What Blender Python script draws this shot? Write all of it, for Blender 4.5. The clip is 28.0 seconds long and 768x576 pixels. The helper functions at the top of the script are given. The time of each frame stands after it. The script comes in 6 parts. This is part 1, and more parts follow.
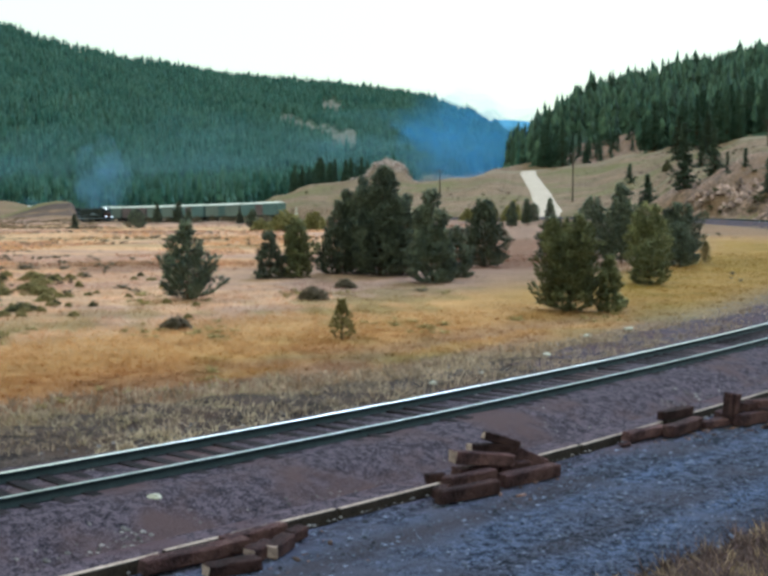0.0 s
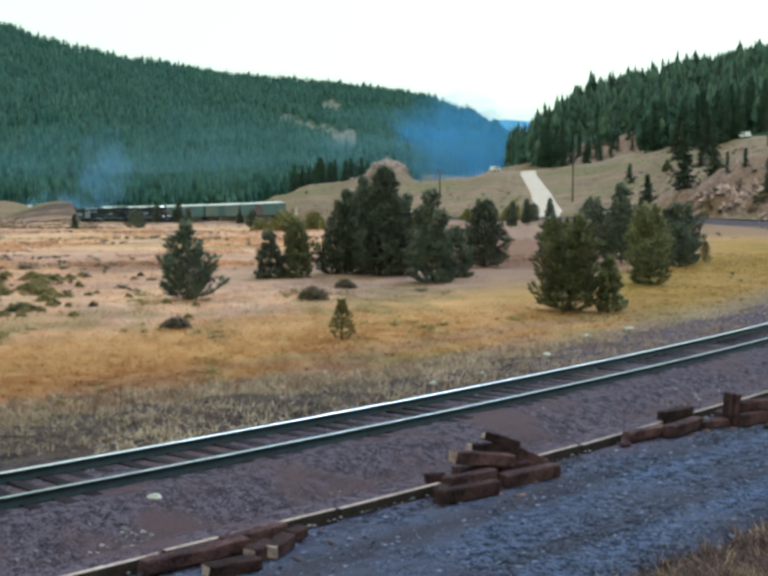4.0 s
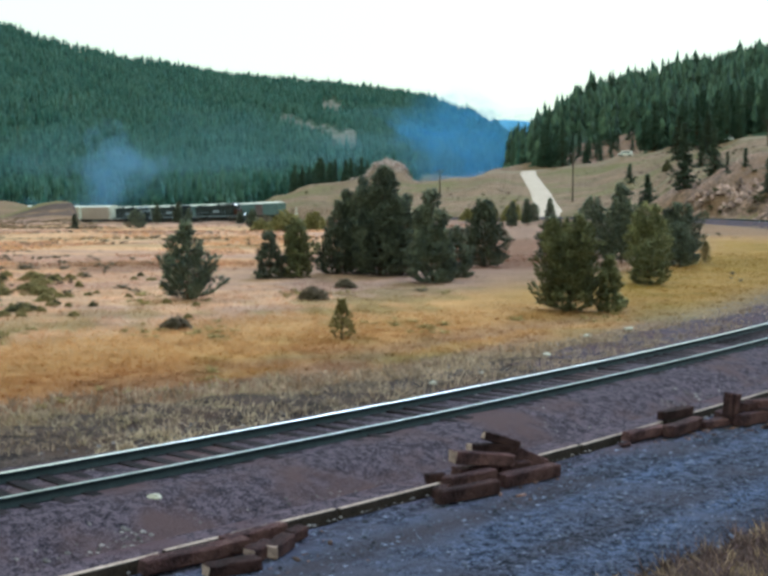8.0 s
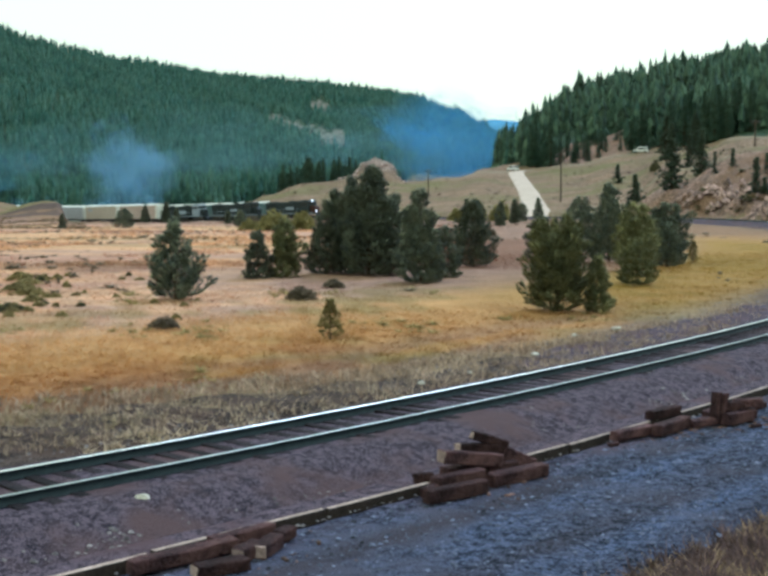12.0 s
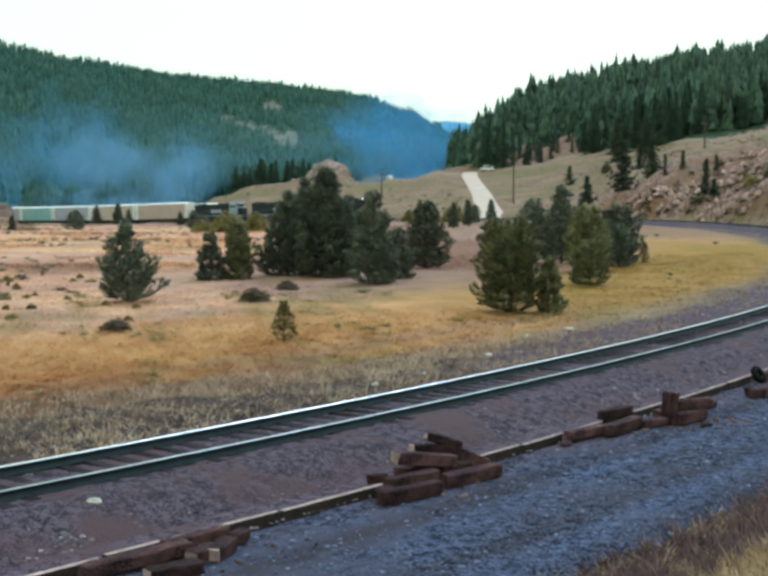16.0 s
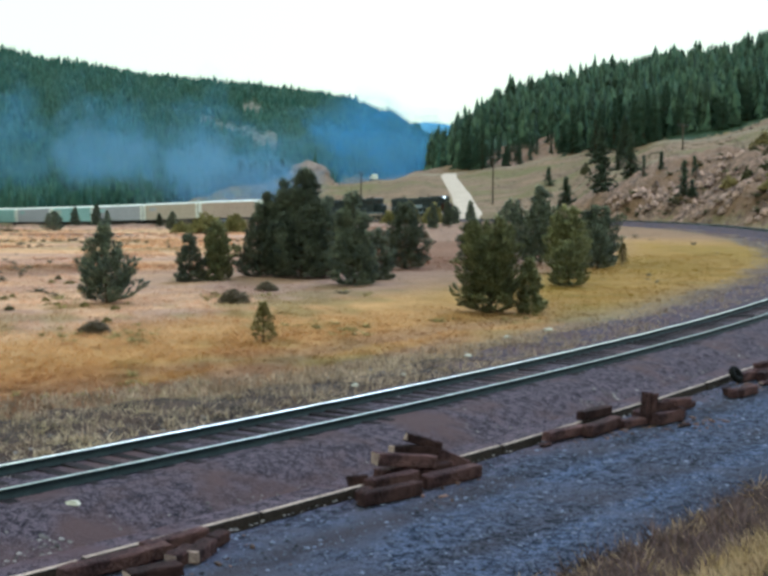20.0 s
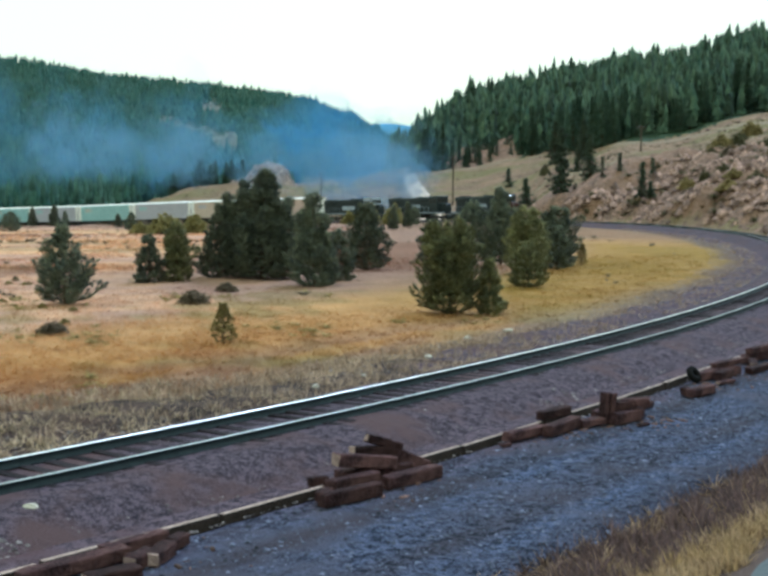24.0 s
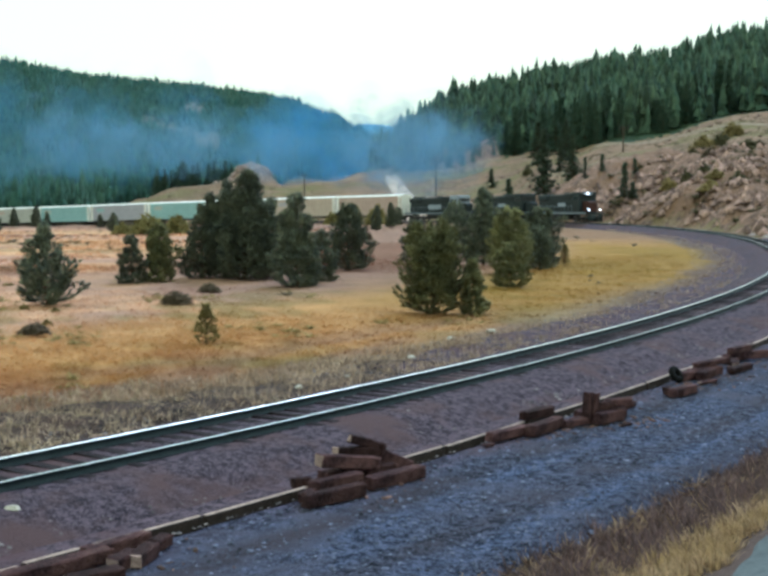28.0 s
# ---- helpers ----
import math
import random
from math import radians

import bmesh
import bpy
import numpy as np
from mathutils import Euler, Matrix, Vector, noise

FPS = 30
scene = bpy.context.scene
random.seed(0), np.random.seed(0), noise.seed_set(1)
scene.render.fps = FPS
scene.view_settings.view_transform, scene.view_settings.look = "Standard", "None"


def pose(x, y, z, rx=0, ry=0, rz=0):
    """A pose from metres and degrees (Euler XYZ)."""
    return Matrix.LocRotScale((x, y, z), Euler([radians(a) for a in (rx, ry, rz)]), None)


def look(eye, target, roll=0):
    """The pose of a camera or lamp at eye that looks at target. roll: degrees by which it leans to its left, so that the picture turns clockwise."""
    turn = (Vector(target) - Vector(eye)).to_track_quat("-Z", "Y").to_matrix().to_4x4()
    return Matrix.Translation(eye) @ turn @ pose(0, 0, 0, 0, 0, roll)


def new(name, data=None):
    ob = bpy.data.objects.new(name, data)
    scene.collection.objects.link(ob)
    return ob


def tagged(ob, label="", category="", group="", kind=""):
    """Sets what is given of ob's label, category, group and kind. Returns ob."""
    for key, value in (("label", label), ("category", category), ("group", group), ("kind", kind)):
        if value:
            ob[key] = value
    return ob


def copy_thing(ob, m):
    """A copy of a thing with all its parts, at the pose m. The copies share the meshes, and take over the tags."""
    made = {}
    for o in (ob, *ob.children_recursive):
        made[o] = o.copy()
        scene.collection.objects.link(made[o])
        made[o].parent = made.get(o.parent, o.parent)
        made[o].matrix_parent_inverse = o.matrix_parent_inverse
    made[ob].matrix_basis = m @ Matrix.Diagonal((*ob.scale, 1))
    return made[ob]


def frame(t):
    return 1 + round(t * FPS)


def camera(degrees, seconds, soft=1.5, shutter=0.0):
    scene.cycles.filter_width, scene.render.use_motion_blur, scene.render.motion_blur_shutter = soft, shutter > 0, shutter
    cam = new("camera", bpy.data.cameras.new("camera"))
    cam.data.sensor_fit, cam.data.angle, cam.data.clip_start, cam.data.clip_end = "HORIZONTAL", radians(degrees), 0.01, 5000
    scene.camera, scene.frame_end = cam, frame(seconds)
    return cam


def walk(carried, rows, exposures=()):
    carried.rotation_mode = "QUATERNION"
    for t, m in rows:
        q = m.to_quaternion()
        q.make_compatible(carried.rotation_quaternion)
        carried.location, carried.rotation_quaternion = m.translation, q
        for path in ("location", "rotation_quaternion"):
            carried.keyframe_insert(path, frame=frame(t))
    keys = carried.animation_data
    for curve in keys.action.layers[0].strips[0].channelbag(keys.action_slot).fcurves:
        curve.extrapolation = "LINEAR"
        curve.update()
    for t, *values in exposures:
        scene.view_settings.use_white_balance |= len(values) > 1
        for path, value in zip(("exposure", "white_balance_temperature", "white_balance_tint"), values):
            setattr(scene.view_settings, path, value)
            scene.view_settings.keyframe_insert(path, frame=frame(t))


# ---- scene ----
cam = camera(34.83, 28.0, soft=3.4)
TURNS = ((0, 85.176, 0, 0), (10.5, 85.176, 0, 0), (11, 85.171, -0.006, -0.044), (11.5, 85.161, -0.028, -0.056),
         (12, 85.170, -0.018, -0.545), (12.5, 85.185, 0.001, -0.834), (14.5, 85.222, -0.055, -2.063), (15, 85.224, -0.057, -2.180),
         (15.5, 85.229, -0.062, -2.406), (16, 85.239, -0.062, -2.719), (16.5, 85.251, -0.050, -3.001), (17, 85.257, -0.070, -3.201),
         (17.5, 85.270, -0.065, -3.582), (18, 85.271, -0.075, -3.626), (18.5, 85.266, -0.070, -3.618), (19.5, 85.280, -0.072, -3.622),
         (20, 85.290, -0.070, -3.672), (20.5, 85.303, -0.085, -4.130), (21, 85.328, -0.085, -4.645), (21.5, 85.335, -0.125, -4.912),
         (23.5, 85.335, -0.165, -5.521), (24, 85.335, -0.165, -5.521), (26, 85.336, -0.158, -5.521), (26.5, 85.338, -0.158, -5.550),
         (27, 85.338, -0.155, -5.605), (27.5, 85.362, -0.155, -6.153), (28, 85.364, -0.170, -6.315))
walk(cam, [(t, pose(0, 0, 4.746, rx, ry, rz)) for t, rx, ry, rz in TURNS], ((0, -0.06, 4520, 9), (28, -0.06, 4520, 9)))

# ---- light: a bright, hazy sky and a veiled sun ahead, to the right of the valley ----
world = bpy.data.worlds.new("sky")
scene.world = world
world.use_nodes = True
wn = world.node_tree.nodes
sky = wn.new("ShaderNodeTexSky")
sky.sky_type, sky.sun_disc, sky.sun_elevation, sky.sun_rotation = "NISHITA", False, radians(46), radians(33)
sky.dust_density, sky.air_density = 3.0, 1.0
veil = wn.new("ShaderNodeMix")
veil.data_type = "RGBA"
veil.inputs["Factor"].default_value = 0.8
veil.inputs["B"].default_value = (13.9, 12.7, 6.4, 1)
world.node_tree.links.new(sky.outputs[0], veil.inputs["A"])
world.node_tree.links.new(veil.outputs["Result"], wn["Background"].inputs["Color"])
wn["Background"].inputs["Strength"].default_value = 0.11
sun = new("sun", bpy.data.lights.new("sun", "SUN"))
sun.data.energy, sun.data.angle, sun.data.color = 1.7, radians(12), (1.0, 0.97, 0.97)
sun.matrix_world = look((58, 90, 112), (0, 0, 0))
scene.cycles.transparent_max_bounces = 110

# ---- materials ----
def mat(name, a, b, scale=3.0, rough=0.85, bump=0.3, fine=8.0, metal=0.0, spec=0.3, each=0.0, island=0.0, c=None, patch=0.0, sward=0.0, thin=0.0, crisp=0.28):
    """Two colours mixed by a coarse and a fine noise in the object's own space; c: a third, in large patches; each / island: how far
    single objects or loose pieces differ in brightness; sward: multiplied by the plants' own colour; thin: the share of
    light that passes through blades and leaves; crisp: how softly the two colours blend."""
    m = bpy.data.materials.new(name)
    m.use_nodes = True
    n, l = m.node_tree.nodes, m.node_tree.links
    out = n["Principled BSDF"]
    co = n.new("ShaderNodeTexCoord")

    def cloud(size, detail):
        t = n.new("ShaderNodeTexNoise")
        t.inputs["Scale"].default_value, t.inputs["Detail"].default_value, t.inputs["Roughness"].default_value = size, detail, 0.62
        l.new(co.outputs["Object"], t.inputs["Vector"])
        return t

    big, small = cloud(scale, 5), cloud(scale * fine, 4)
    add = n.new("ShaderNodeMath")
    add.operation = "ADD"
    l.new(big.outputs[0], add.inputs[0])
    l.new(small.outputs[0], add.inputs[1])
    ramp = n.new("ShaderNodeMapRange")
    ramp.inputs["From Min"].default_value, ramp.inputs["From Max"].default_value = 1 - crisp, 1 + crisp
    l.new(add.outputs[0], ramp.inputs["Value"])
    mix = n.new("ShaderNodeMix")
    mix.data_type = "RGBA"
    mix.inputs["A"].default_value, mix.inputs["B"].default_value = (*a, 1), (*b, 1)
    l.new(ramp.outputs[0], mix.inputs["Factor"])
    col = mix.outputs["Result"]
    if c is not None:
        wide = cloud(patch, 4)
        r2 = n.new("ShaderNodeMapRange")
        r2.inputs["From Min"].default_value, r2.inputs["From Max"].default_value = 0.47, 0.63
        l.new(wide.outputs[0], r2.inputs["Value"])
        m2 = n.new("ShaderNodeMix")
        m2.data_type = "RGBA"
        m2.inputs["B"].default_value = (*c, 1)
        l.new(r2.outputs[0], m2.inputs["Factor"])
        l.new(col, m2.inputs["A"])
        col = m2.outputs["Result"]
    if sward:
        own, m3 = n.new("ShaderNodeAttribute"), n.new("ShaderNodeMix")
        own.attribute_name, m3.data_type, m3.blend_type = "sward", "RGBA", "MULTIPLY"
        m3.inputs["Factor"].default_value = 1.0
        l.new(col, m3.inputs["A"])
        l.new(own.outputs["Color"], m3.inputs["B"])
        col = m3.outputs["Result"]
    for source, how in (("ShaderNodeObjectInfo", each), ("ShaderNodeNewGeometry", island)):
        if how:
            info = n.new(source)
            r3 = n.new("ShaderNodeMapRange")
            r3.inputs["To Min"].default_value, r3.inputs["To Max"].default_value = 1 - how, 1 + how
            l.new(info.outputs["Random" if each and source == "ShaderNodeObjectInfo" else "Random Per Island"], r3.inputs["Value"])
            hsv = n.new("ShaderNodeHueSaturation")
            l.new(r3.outputs[0], hsv.inputs["Value"])
            l.new(col, hsv.inputs["Color"])
            col = hsv.outputs[0]
    l.new(col, out.inputs["Base Color"])
    out.inputs["Roughness"].default_value, out.inputs["Metallic"].default_value = rough, metal
    out.inputs["Specular IOR Level"].default_value = spec
    if thin:
        leaf, both = n.new("ShaderNodeBsdfTranslucent"), n.new("ShaderNodeMixShader")
        both.inputs[0].default_value = thin
        l.new(col, leaf.inputs["Color"])
        l.new(out.outputs[0], both.inputs[1])
        l.new(leaf.outputs[0], both.inputs[2])
        l.new(both.outputs[0], n["Material Output"].inputs["Surface"])
    if bump:
        bp = n.new("ShaderNodeBump")
        bp.inputs["Strength"].default_value, bp.inputs["Distance"].default_value = bump, 0.3 / scale
        l.new(small.outputs[0], bp.inputs["Height"])
        l.new(bp.outputs[0], out.inputs["Normal"])
    return m


def glow(name, colour, power):
    m = bpy.data.materials.new(name)
    m.use_nodes = True
    p = m.node_tree.nodes["Principled BSDF"]
    p.inputs["Base Color"].default_value = (*colour, 1)
    p.inputs["Emission Color"].default_value, p.inputs["Emission Strength"].default_value = (*colour, 1), power
    return m


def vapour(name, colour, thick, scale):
    """Thin smoke and haze: mostly clear, with uneven wisps."""
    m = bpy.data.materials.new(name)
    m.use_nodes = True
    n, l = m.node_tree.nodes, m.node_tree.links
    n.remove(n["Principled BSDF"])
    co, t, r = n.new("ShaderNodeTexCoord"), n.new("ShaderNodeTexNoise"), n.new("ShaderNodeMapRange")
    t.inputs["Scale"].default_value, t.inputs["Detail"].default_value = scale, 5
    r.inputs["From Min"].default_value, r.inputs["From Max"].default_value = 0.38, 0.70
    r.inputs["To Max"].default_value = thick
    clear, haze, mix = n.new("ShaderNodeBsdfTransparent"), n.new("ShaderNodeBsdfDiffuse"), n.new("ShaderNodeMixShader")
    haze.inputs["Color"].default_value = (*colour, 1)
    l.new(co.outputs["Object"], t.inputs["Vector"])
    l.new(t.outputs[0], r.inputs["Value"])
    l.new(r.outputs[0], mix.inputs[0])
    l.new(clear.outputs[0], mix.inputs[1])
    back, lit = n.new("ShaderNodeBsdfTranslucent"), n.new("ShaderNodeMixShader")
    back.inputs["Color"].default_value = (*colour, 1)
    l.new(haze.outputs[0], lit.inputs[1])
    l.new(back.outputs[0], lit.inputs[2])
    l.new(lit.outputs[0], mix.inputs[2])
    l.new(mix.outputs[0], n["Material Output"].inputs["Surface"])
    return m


GRASS_GROUND = mat("dry_meadow", (0.72, 0.72, 0.72), (1.2, 1.2, 1.2), 0.5, 0.95, 0.5, 14, sward=1)
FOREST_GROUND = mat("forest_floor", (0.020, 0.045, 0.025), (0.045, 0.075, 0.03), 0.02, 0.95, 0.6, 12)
SLOPE_GROUND = mat("sage_slope", (0.138, 0.090, 0.056), (0.330, 0.215, 0.138), 0.09, 0.95, 0.6, 14, c=(0.180, 0.150, 0.058), patch=0.035)
SCREE = mat("grey_scree", (0.085, 0.09, 0.07), (0.22, 0.205, 0.165), 0.05, 0.95, 0.6, 10)
ROCK_GROUND = mat("broken_rock_face", (0.075, 0.050, 0.040), (0.40, 0.245, 0.175), 0.35, 0.9, 0.9, 5, c=(0.215, 0.125, 0.075), patch=0.06, crisp=0.2)
BALLAST = mat("grey_ballast", (0.020, 0.017, 0.027), (0.132, 0.101, 0.137), 5.5, 0.92, 0.9, 4, c=(0.095, 0.062, 0.071), patch=0.45, crisp=0.17, spec=0.08)
CINDER = mat("maroon_cinder", (0.023, 0.019, 0.029), (0.149, 0.110, 0.149), 5.0, 0.92, 0.9, 4, c=(0.097, 0.062, 0.077), patch=0.5, crisp=0.18, spec=0.08)
VERGE = mat("weedy_cinder", (0.021, 0.016, 0.018), (0.125, 0.090, 0.082), 1.4, 0.92, 0.8, 8, c=(0.088, 0.057, 0.049), patch=0.35, crisp=0.16, spec=0.08)
BLUE_GRAVEL = mat("blue_grey_gravel", (0.010, 0.013, 0.027), (0.101, 0.107, 0.184), 4.5, 0.92, 1.0, 4, c=(0.072, 0.067, 0.104), patch=0.42, crisp=0.13, sward=1, spec=0.08)
DIRT_ROAD = mat("pale_dirt_road", (0.42, 0.325, 0.265), (0.60, 0.49, 0.42), 0.3, 0.95, 0.3)
ASPHALT = mat("dusty_asphalt", (0.17, 0.125, 0.075), (0.26, 0.195, 0.12), 0.5, 0.9, 0.2)
OLD_GRADE = mat("bare_ledge_soil", (0.16, 0.12, 0.08), (0.34, 0.27, 0.19), 0.4, 0.95, 0.4)
ROADSIDE = mat("blue_grey_asphalt", (0.07, 0.085, 0.10), (0.13, 0.15, 0.17), 0.9, 0.9, 0.3)
# the shade on the rails' sides is put into this dark colour
RAIL_SIDE = mat("shade_dark_rail", (0.015, 0.025, 0.038), (0.036, 0.050, 0.066), 4, 0.7, 0.2, metal=0.2)
RAIL_WORN = mat("dull_rail_head", (0.33, 0.35, 0.33), (0.52, 0.54, 0.51), 2, 0.4, 0.05, metal=1.0, spec=0.5)
RAIL_TOP = mat("polished_rail_head", (0.82, 0.84, 0.84), (0.93, 0.93, 0.91), 2, 0.3, 0.02, metal=1.0, spec=0.6)
TIE_WOOD = mat("creosoted_tie", (0.011, 0.011, 0.016), (0.040, 0.031, 0.036), 5, 0.92, 0.5, spec=0.1, each=0.35)
OLD_TIE = mat("old_brown_tie", (0.017, 0.011, 0.015), (0.103, 0.053, 0.058), 3.5, 0.9, 0.9, fine=6, spec=0.12, each=0.5, c=(0.116, 0.062, 0.062), patch=1.6)
CHIPS = mat("rotten_wood_chips", (0.045, 0.024, 0.024), (0.17, 0.10, 0.085), 5, 0.9, 0.3, island=0.7)
PALE_CUT = mat("pale_sawn_end", (0.20, 0.135, 0.125), (0.50, 0.37, 0.34), 8, 0.9, 0.3)
# edging beams: shade on the sides and sun on top, put into two colours
TIMBER = mat("shaded_timber_side", (0.016, 0.012, 0.013), (0.052, 0.037, 0.033), 3, 0.92, 0.4, each=0.2)
TIMBER_TOP = mat("sunlit_timber_top", (0.20, 0.142, 0.125), (0.50, 0.385, 0.345), 2.5, 0.9, 0.3, each=0.25)
STONE = mat("loose_stone", (0.07, 0.064, 0.072), (0.25, 0.215, 0.225), 6, 0.9, 0.3, island=0.7)
BLUE_STONE = mat("crushed_blue_stone", (0.027, 0.034, 0.070), (0.14, 0.148, 0.225), 6, 0.9, 0.3, island=0.95)
WHITE_STONE = mat("whitish_stone", (0.45, 0.42, 0.38), (0.7, 0.66, 0.6), 6, 0.9, 0.3)
BOULDER = mat("pinkish_boulder", (0.12, 0.078, 0.064), (0.54, 0.355, 0.285), 0.8, 0.9, 0.9, island=0.6)
PALE_BLOCK = mat("pale_grey_pink_block", (0.30, 0.24, 0.23), (0.62, 0.52, 0.50), 0.9, 0.9, 0.6, island=0.4)
KNOB_ROCK = mat("greyish_pink_rock", (0.179, 0.134, 0.120), (0.461, 0.342, 0.293), 0.5, 0.9, 0.7, island=0.45)
BARK = mat("pine_bark", (0.05, 0.035, 0.026), (0.12, 0.085, 0.06), 5, 0.95, 0.6)
NEEDLE = mat("pine_needles", (0.075, 0.099, 0.103), (0.297, 0.310, 0.196), 1.3, 0.8, 0.0, island=0.5, each=0.25, thin=0.45, crisp=0.2)
NEEDLE_OLIVE = mat("olive_pine_needles", (0.105, 0.122, 0.080), (0.41, 0.385, 0.165), 1.3, 0.8, 0.0, island=0.55, each=0.2, thin=0.5, crisp=0.2)
NEEDLE_DARK = mat("dark_conifer_needles", (0.036, 0.058, 0.048), (0.125, 0.155, 0.090), 0.6, 0.85, 0.0, island=0.6, each=0.2, thin=0.35, crisp=0.2)
SAPLING = mat("yellowish_needles", (0.21, 0.18, 0.06), (0.38, 0.31, 0.11), 1.3, 0.8, 0.0, island=0.3, thin=0.45)
# the bluish distance haze is put into the far needles' colour
NEEDLE_FAR = mat("hazy_far_conifers", (0.038, 0.106, 0.090), (0.108, 0.185, 0.138), 0.03, 0.9, 0.0, island=0.3, thin=0.25)
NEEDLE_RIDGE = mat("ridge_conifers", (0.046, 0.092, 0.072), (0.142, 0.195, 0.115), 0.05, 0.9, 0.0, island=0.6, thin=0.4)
WILLOW = mat("yellow_willow_leaves", (0.215, 0.195, 0.065), (0.40, 0.34, 0.135), 0.8, 0.85, 0.0, island=0.35, thin=0.4)
SAGE = mat("olive_sage_leaves", (0.205, 0.165, 0.066), (0.44, 0.35, 0.14), 0.8, 0.9, 0.0, island=0.35, each=0.2, thin=0.35)
SAGE_DARK = mat("dark_sagebrush", (0.065, 0.064, 0.034), (0.16, 0.145, 0.072), 0.8, 0.9, 0.0, island=0.4, thin=0.2)
CUT_BRUSH = mat("tawny_brush", (0.13, 0.085, 0.048), (0.31, 0.21, 0.115), 0.8, 0.9, 0.0, island=0.45, thin=0.25)
SCRUB = mat("brown_scrub_twigs", (0.042, 0.026, 0.026), (0.145, 0.088, 0.076), 1.5, 0.9, 0.0, island=0.55)
BUSH_BROWN = mat("grey_brown_twigs", (0.085, 0.066, 0.045), (0.20, 0.155, 0.105), 1.5, 0.9, 0.0, island=0.4)
STRAW = mat("straw_grass", (0.95, 0.95, 0.93), (1.2, 1.2, 1.18), 0.6, 0.9, 0.0, island=0.1, sward=1, thin=0.5)
BANK_GRASS = mat("pale_bank_grass", (0.25, 0.16, 0.09), (0.56, 0.41, 0.26), 0.8, 0.9, 0.0, island=0.5, thin=0.4, c=(0.38, 0.265, 0.13), patch=0.5)
VERGE_GRASS = mat("tawny_verge_weeds", (0.21, 0.155, 0.118), (0.56, 0.42, 0.31), 0.8, 0.9, 0.0, island=0.5, thin=0.35, c=(0.26, 0.185, 0.13), patch=0.5)
TUSSOCK = mat("pale_verge_tussock", (0.33, 0.255, 0.185), (0.66, 0.52, 0.38), 0.8, 0.9, 0.0, island=0.5, thin=0.4, c=(0.37, 0.29, 0.18), patch=0.4)
LOCO_BLACK = mat("sooty_black_paint", (0.012, 0.019, 0.023), (0.030, 0.040, 0.046), 0.6, 0.5, 0.1, spec=0.25)
LOCO_GREY = mat("dull_grey_paint", (0.22, 0.26, 0.33), (0.38, 0.43, 0.52), 0.8, 0.55, 0.1)
LOCO_NOSE = mat("dull_red_paint", (0.035, 0.014, 0.011), (0.065, 0.024, 0.017), 0.9, 0.5, 0.1)
UNDER = mat("grimy_running_gear", (0.020, 0.021, 0.024), (0.05, 0.046, 0.048), 1.5, 0.85, 0.2)
WHEEL_STEEL = mat("worn_wheel_steel", (0.10, 0.09, 0.085), (0.24, 0.22, 0.21), 3, 0.5, 0.1, metal=0.7)
GLASS = mat("dark_window_glass", (0.02, 0.024, 0.028), (0.035, 0.04, 0.045), 1, 0.08, 0.0, spec=0.7)
LAMP = glow("headlight", (1.0, 0.93, 0.78), 6)
CAR_ROOF = mat("galvanised_roof", (0.80, 0.80, 0.79), (0.92, 0.91, 0.89), 0.5, 0.35, 0.1, metal=0.0, spec=0.5)
CAR_PAINTS = [mat("boxcar_" + n, a, b, 0.35, 0.6, 0.1) for n, a, b in (
    ("pale_lilac", (0.37, 0.37, 0.45), (0.50, 0.49, 0.57)), ("faded_pinkish_tan", (0.44, 0.33, 0.29), (0.58, 0.46, 0.42)),
    ("pale_aqua", (0.28, 0.45, 0.49), (0.40, 0.58, 0.62)), ("dusty_tan", (0.46, 0.375, 0.32), (0.60, 0.505, 0.44)),
    ("off_white", (0.42, 0.42, 0.40), (0.56, 0.55, 0.52)))]
SIDING_PAINTS = [mat("siding_" + n, a, b, 0.35, 0.7, 0.1) for n, a, b in (
    ("dull_teal", (0.10, 0.155, 0.165), (0.165, 0.225, 0.235)), ("dull_maroon_grey", (0.15, 0.105, 0.115), (0.23, 0.165, 0.17)), ("grey_green", (0.15, 0.175, 0.165), (0.22, 0.245, 0.23)))]
POLE_WOOD = mat("utility_pole_wood", (0.06, 0.045, 0.035), (0.13, 0.10, 0.08), 3, 0.9, 0.4)
VAN_WHITE = mat("white_vehicle_paint", (0.7, 0.7, 0.7), (0.8, 0.8, 0.79), 1, 0.35, 0.0)
TYRE = mat("black_tyre", (0.006, 0.006, 0.007), (0.014, 0.014, 0.015), 4, 0.95, 0.1, spec=0.08)
# the range's blue is distance haze, put into its base colour
FAR_BLUE = mat("haze_blue_range", (0.10, 0.25, 0.42), (0.14, 0.31, 0.48), 0.002, 1.0, 0.0)
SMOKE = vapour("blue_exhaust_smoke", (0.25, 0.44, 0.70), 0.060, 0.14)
HAZE = vapour("blue_distance_haze", (0.19, 0.50, 0.99), 0.050, 0.03)
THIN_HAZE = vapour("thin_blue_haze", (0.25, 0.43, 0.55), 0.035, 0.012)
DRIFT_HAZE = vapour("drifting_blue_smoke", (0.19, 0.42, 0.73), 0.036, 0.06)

# ---- the lie of the land ----
CX, CY, R = -142.93, 161.02, 197.14   # the horseshoe curve: centre and radius of the centre line


def smooth(a, b, v):
    v = np.clip((np.asarray(v, float) - a) / (b - a), 0, 1)
    return v * v * (3 - 2 * v)


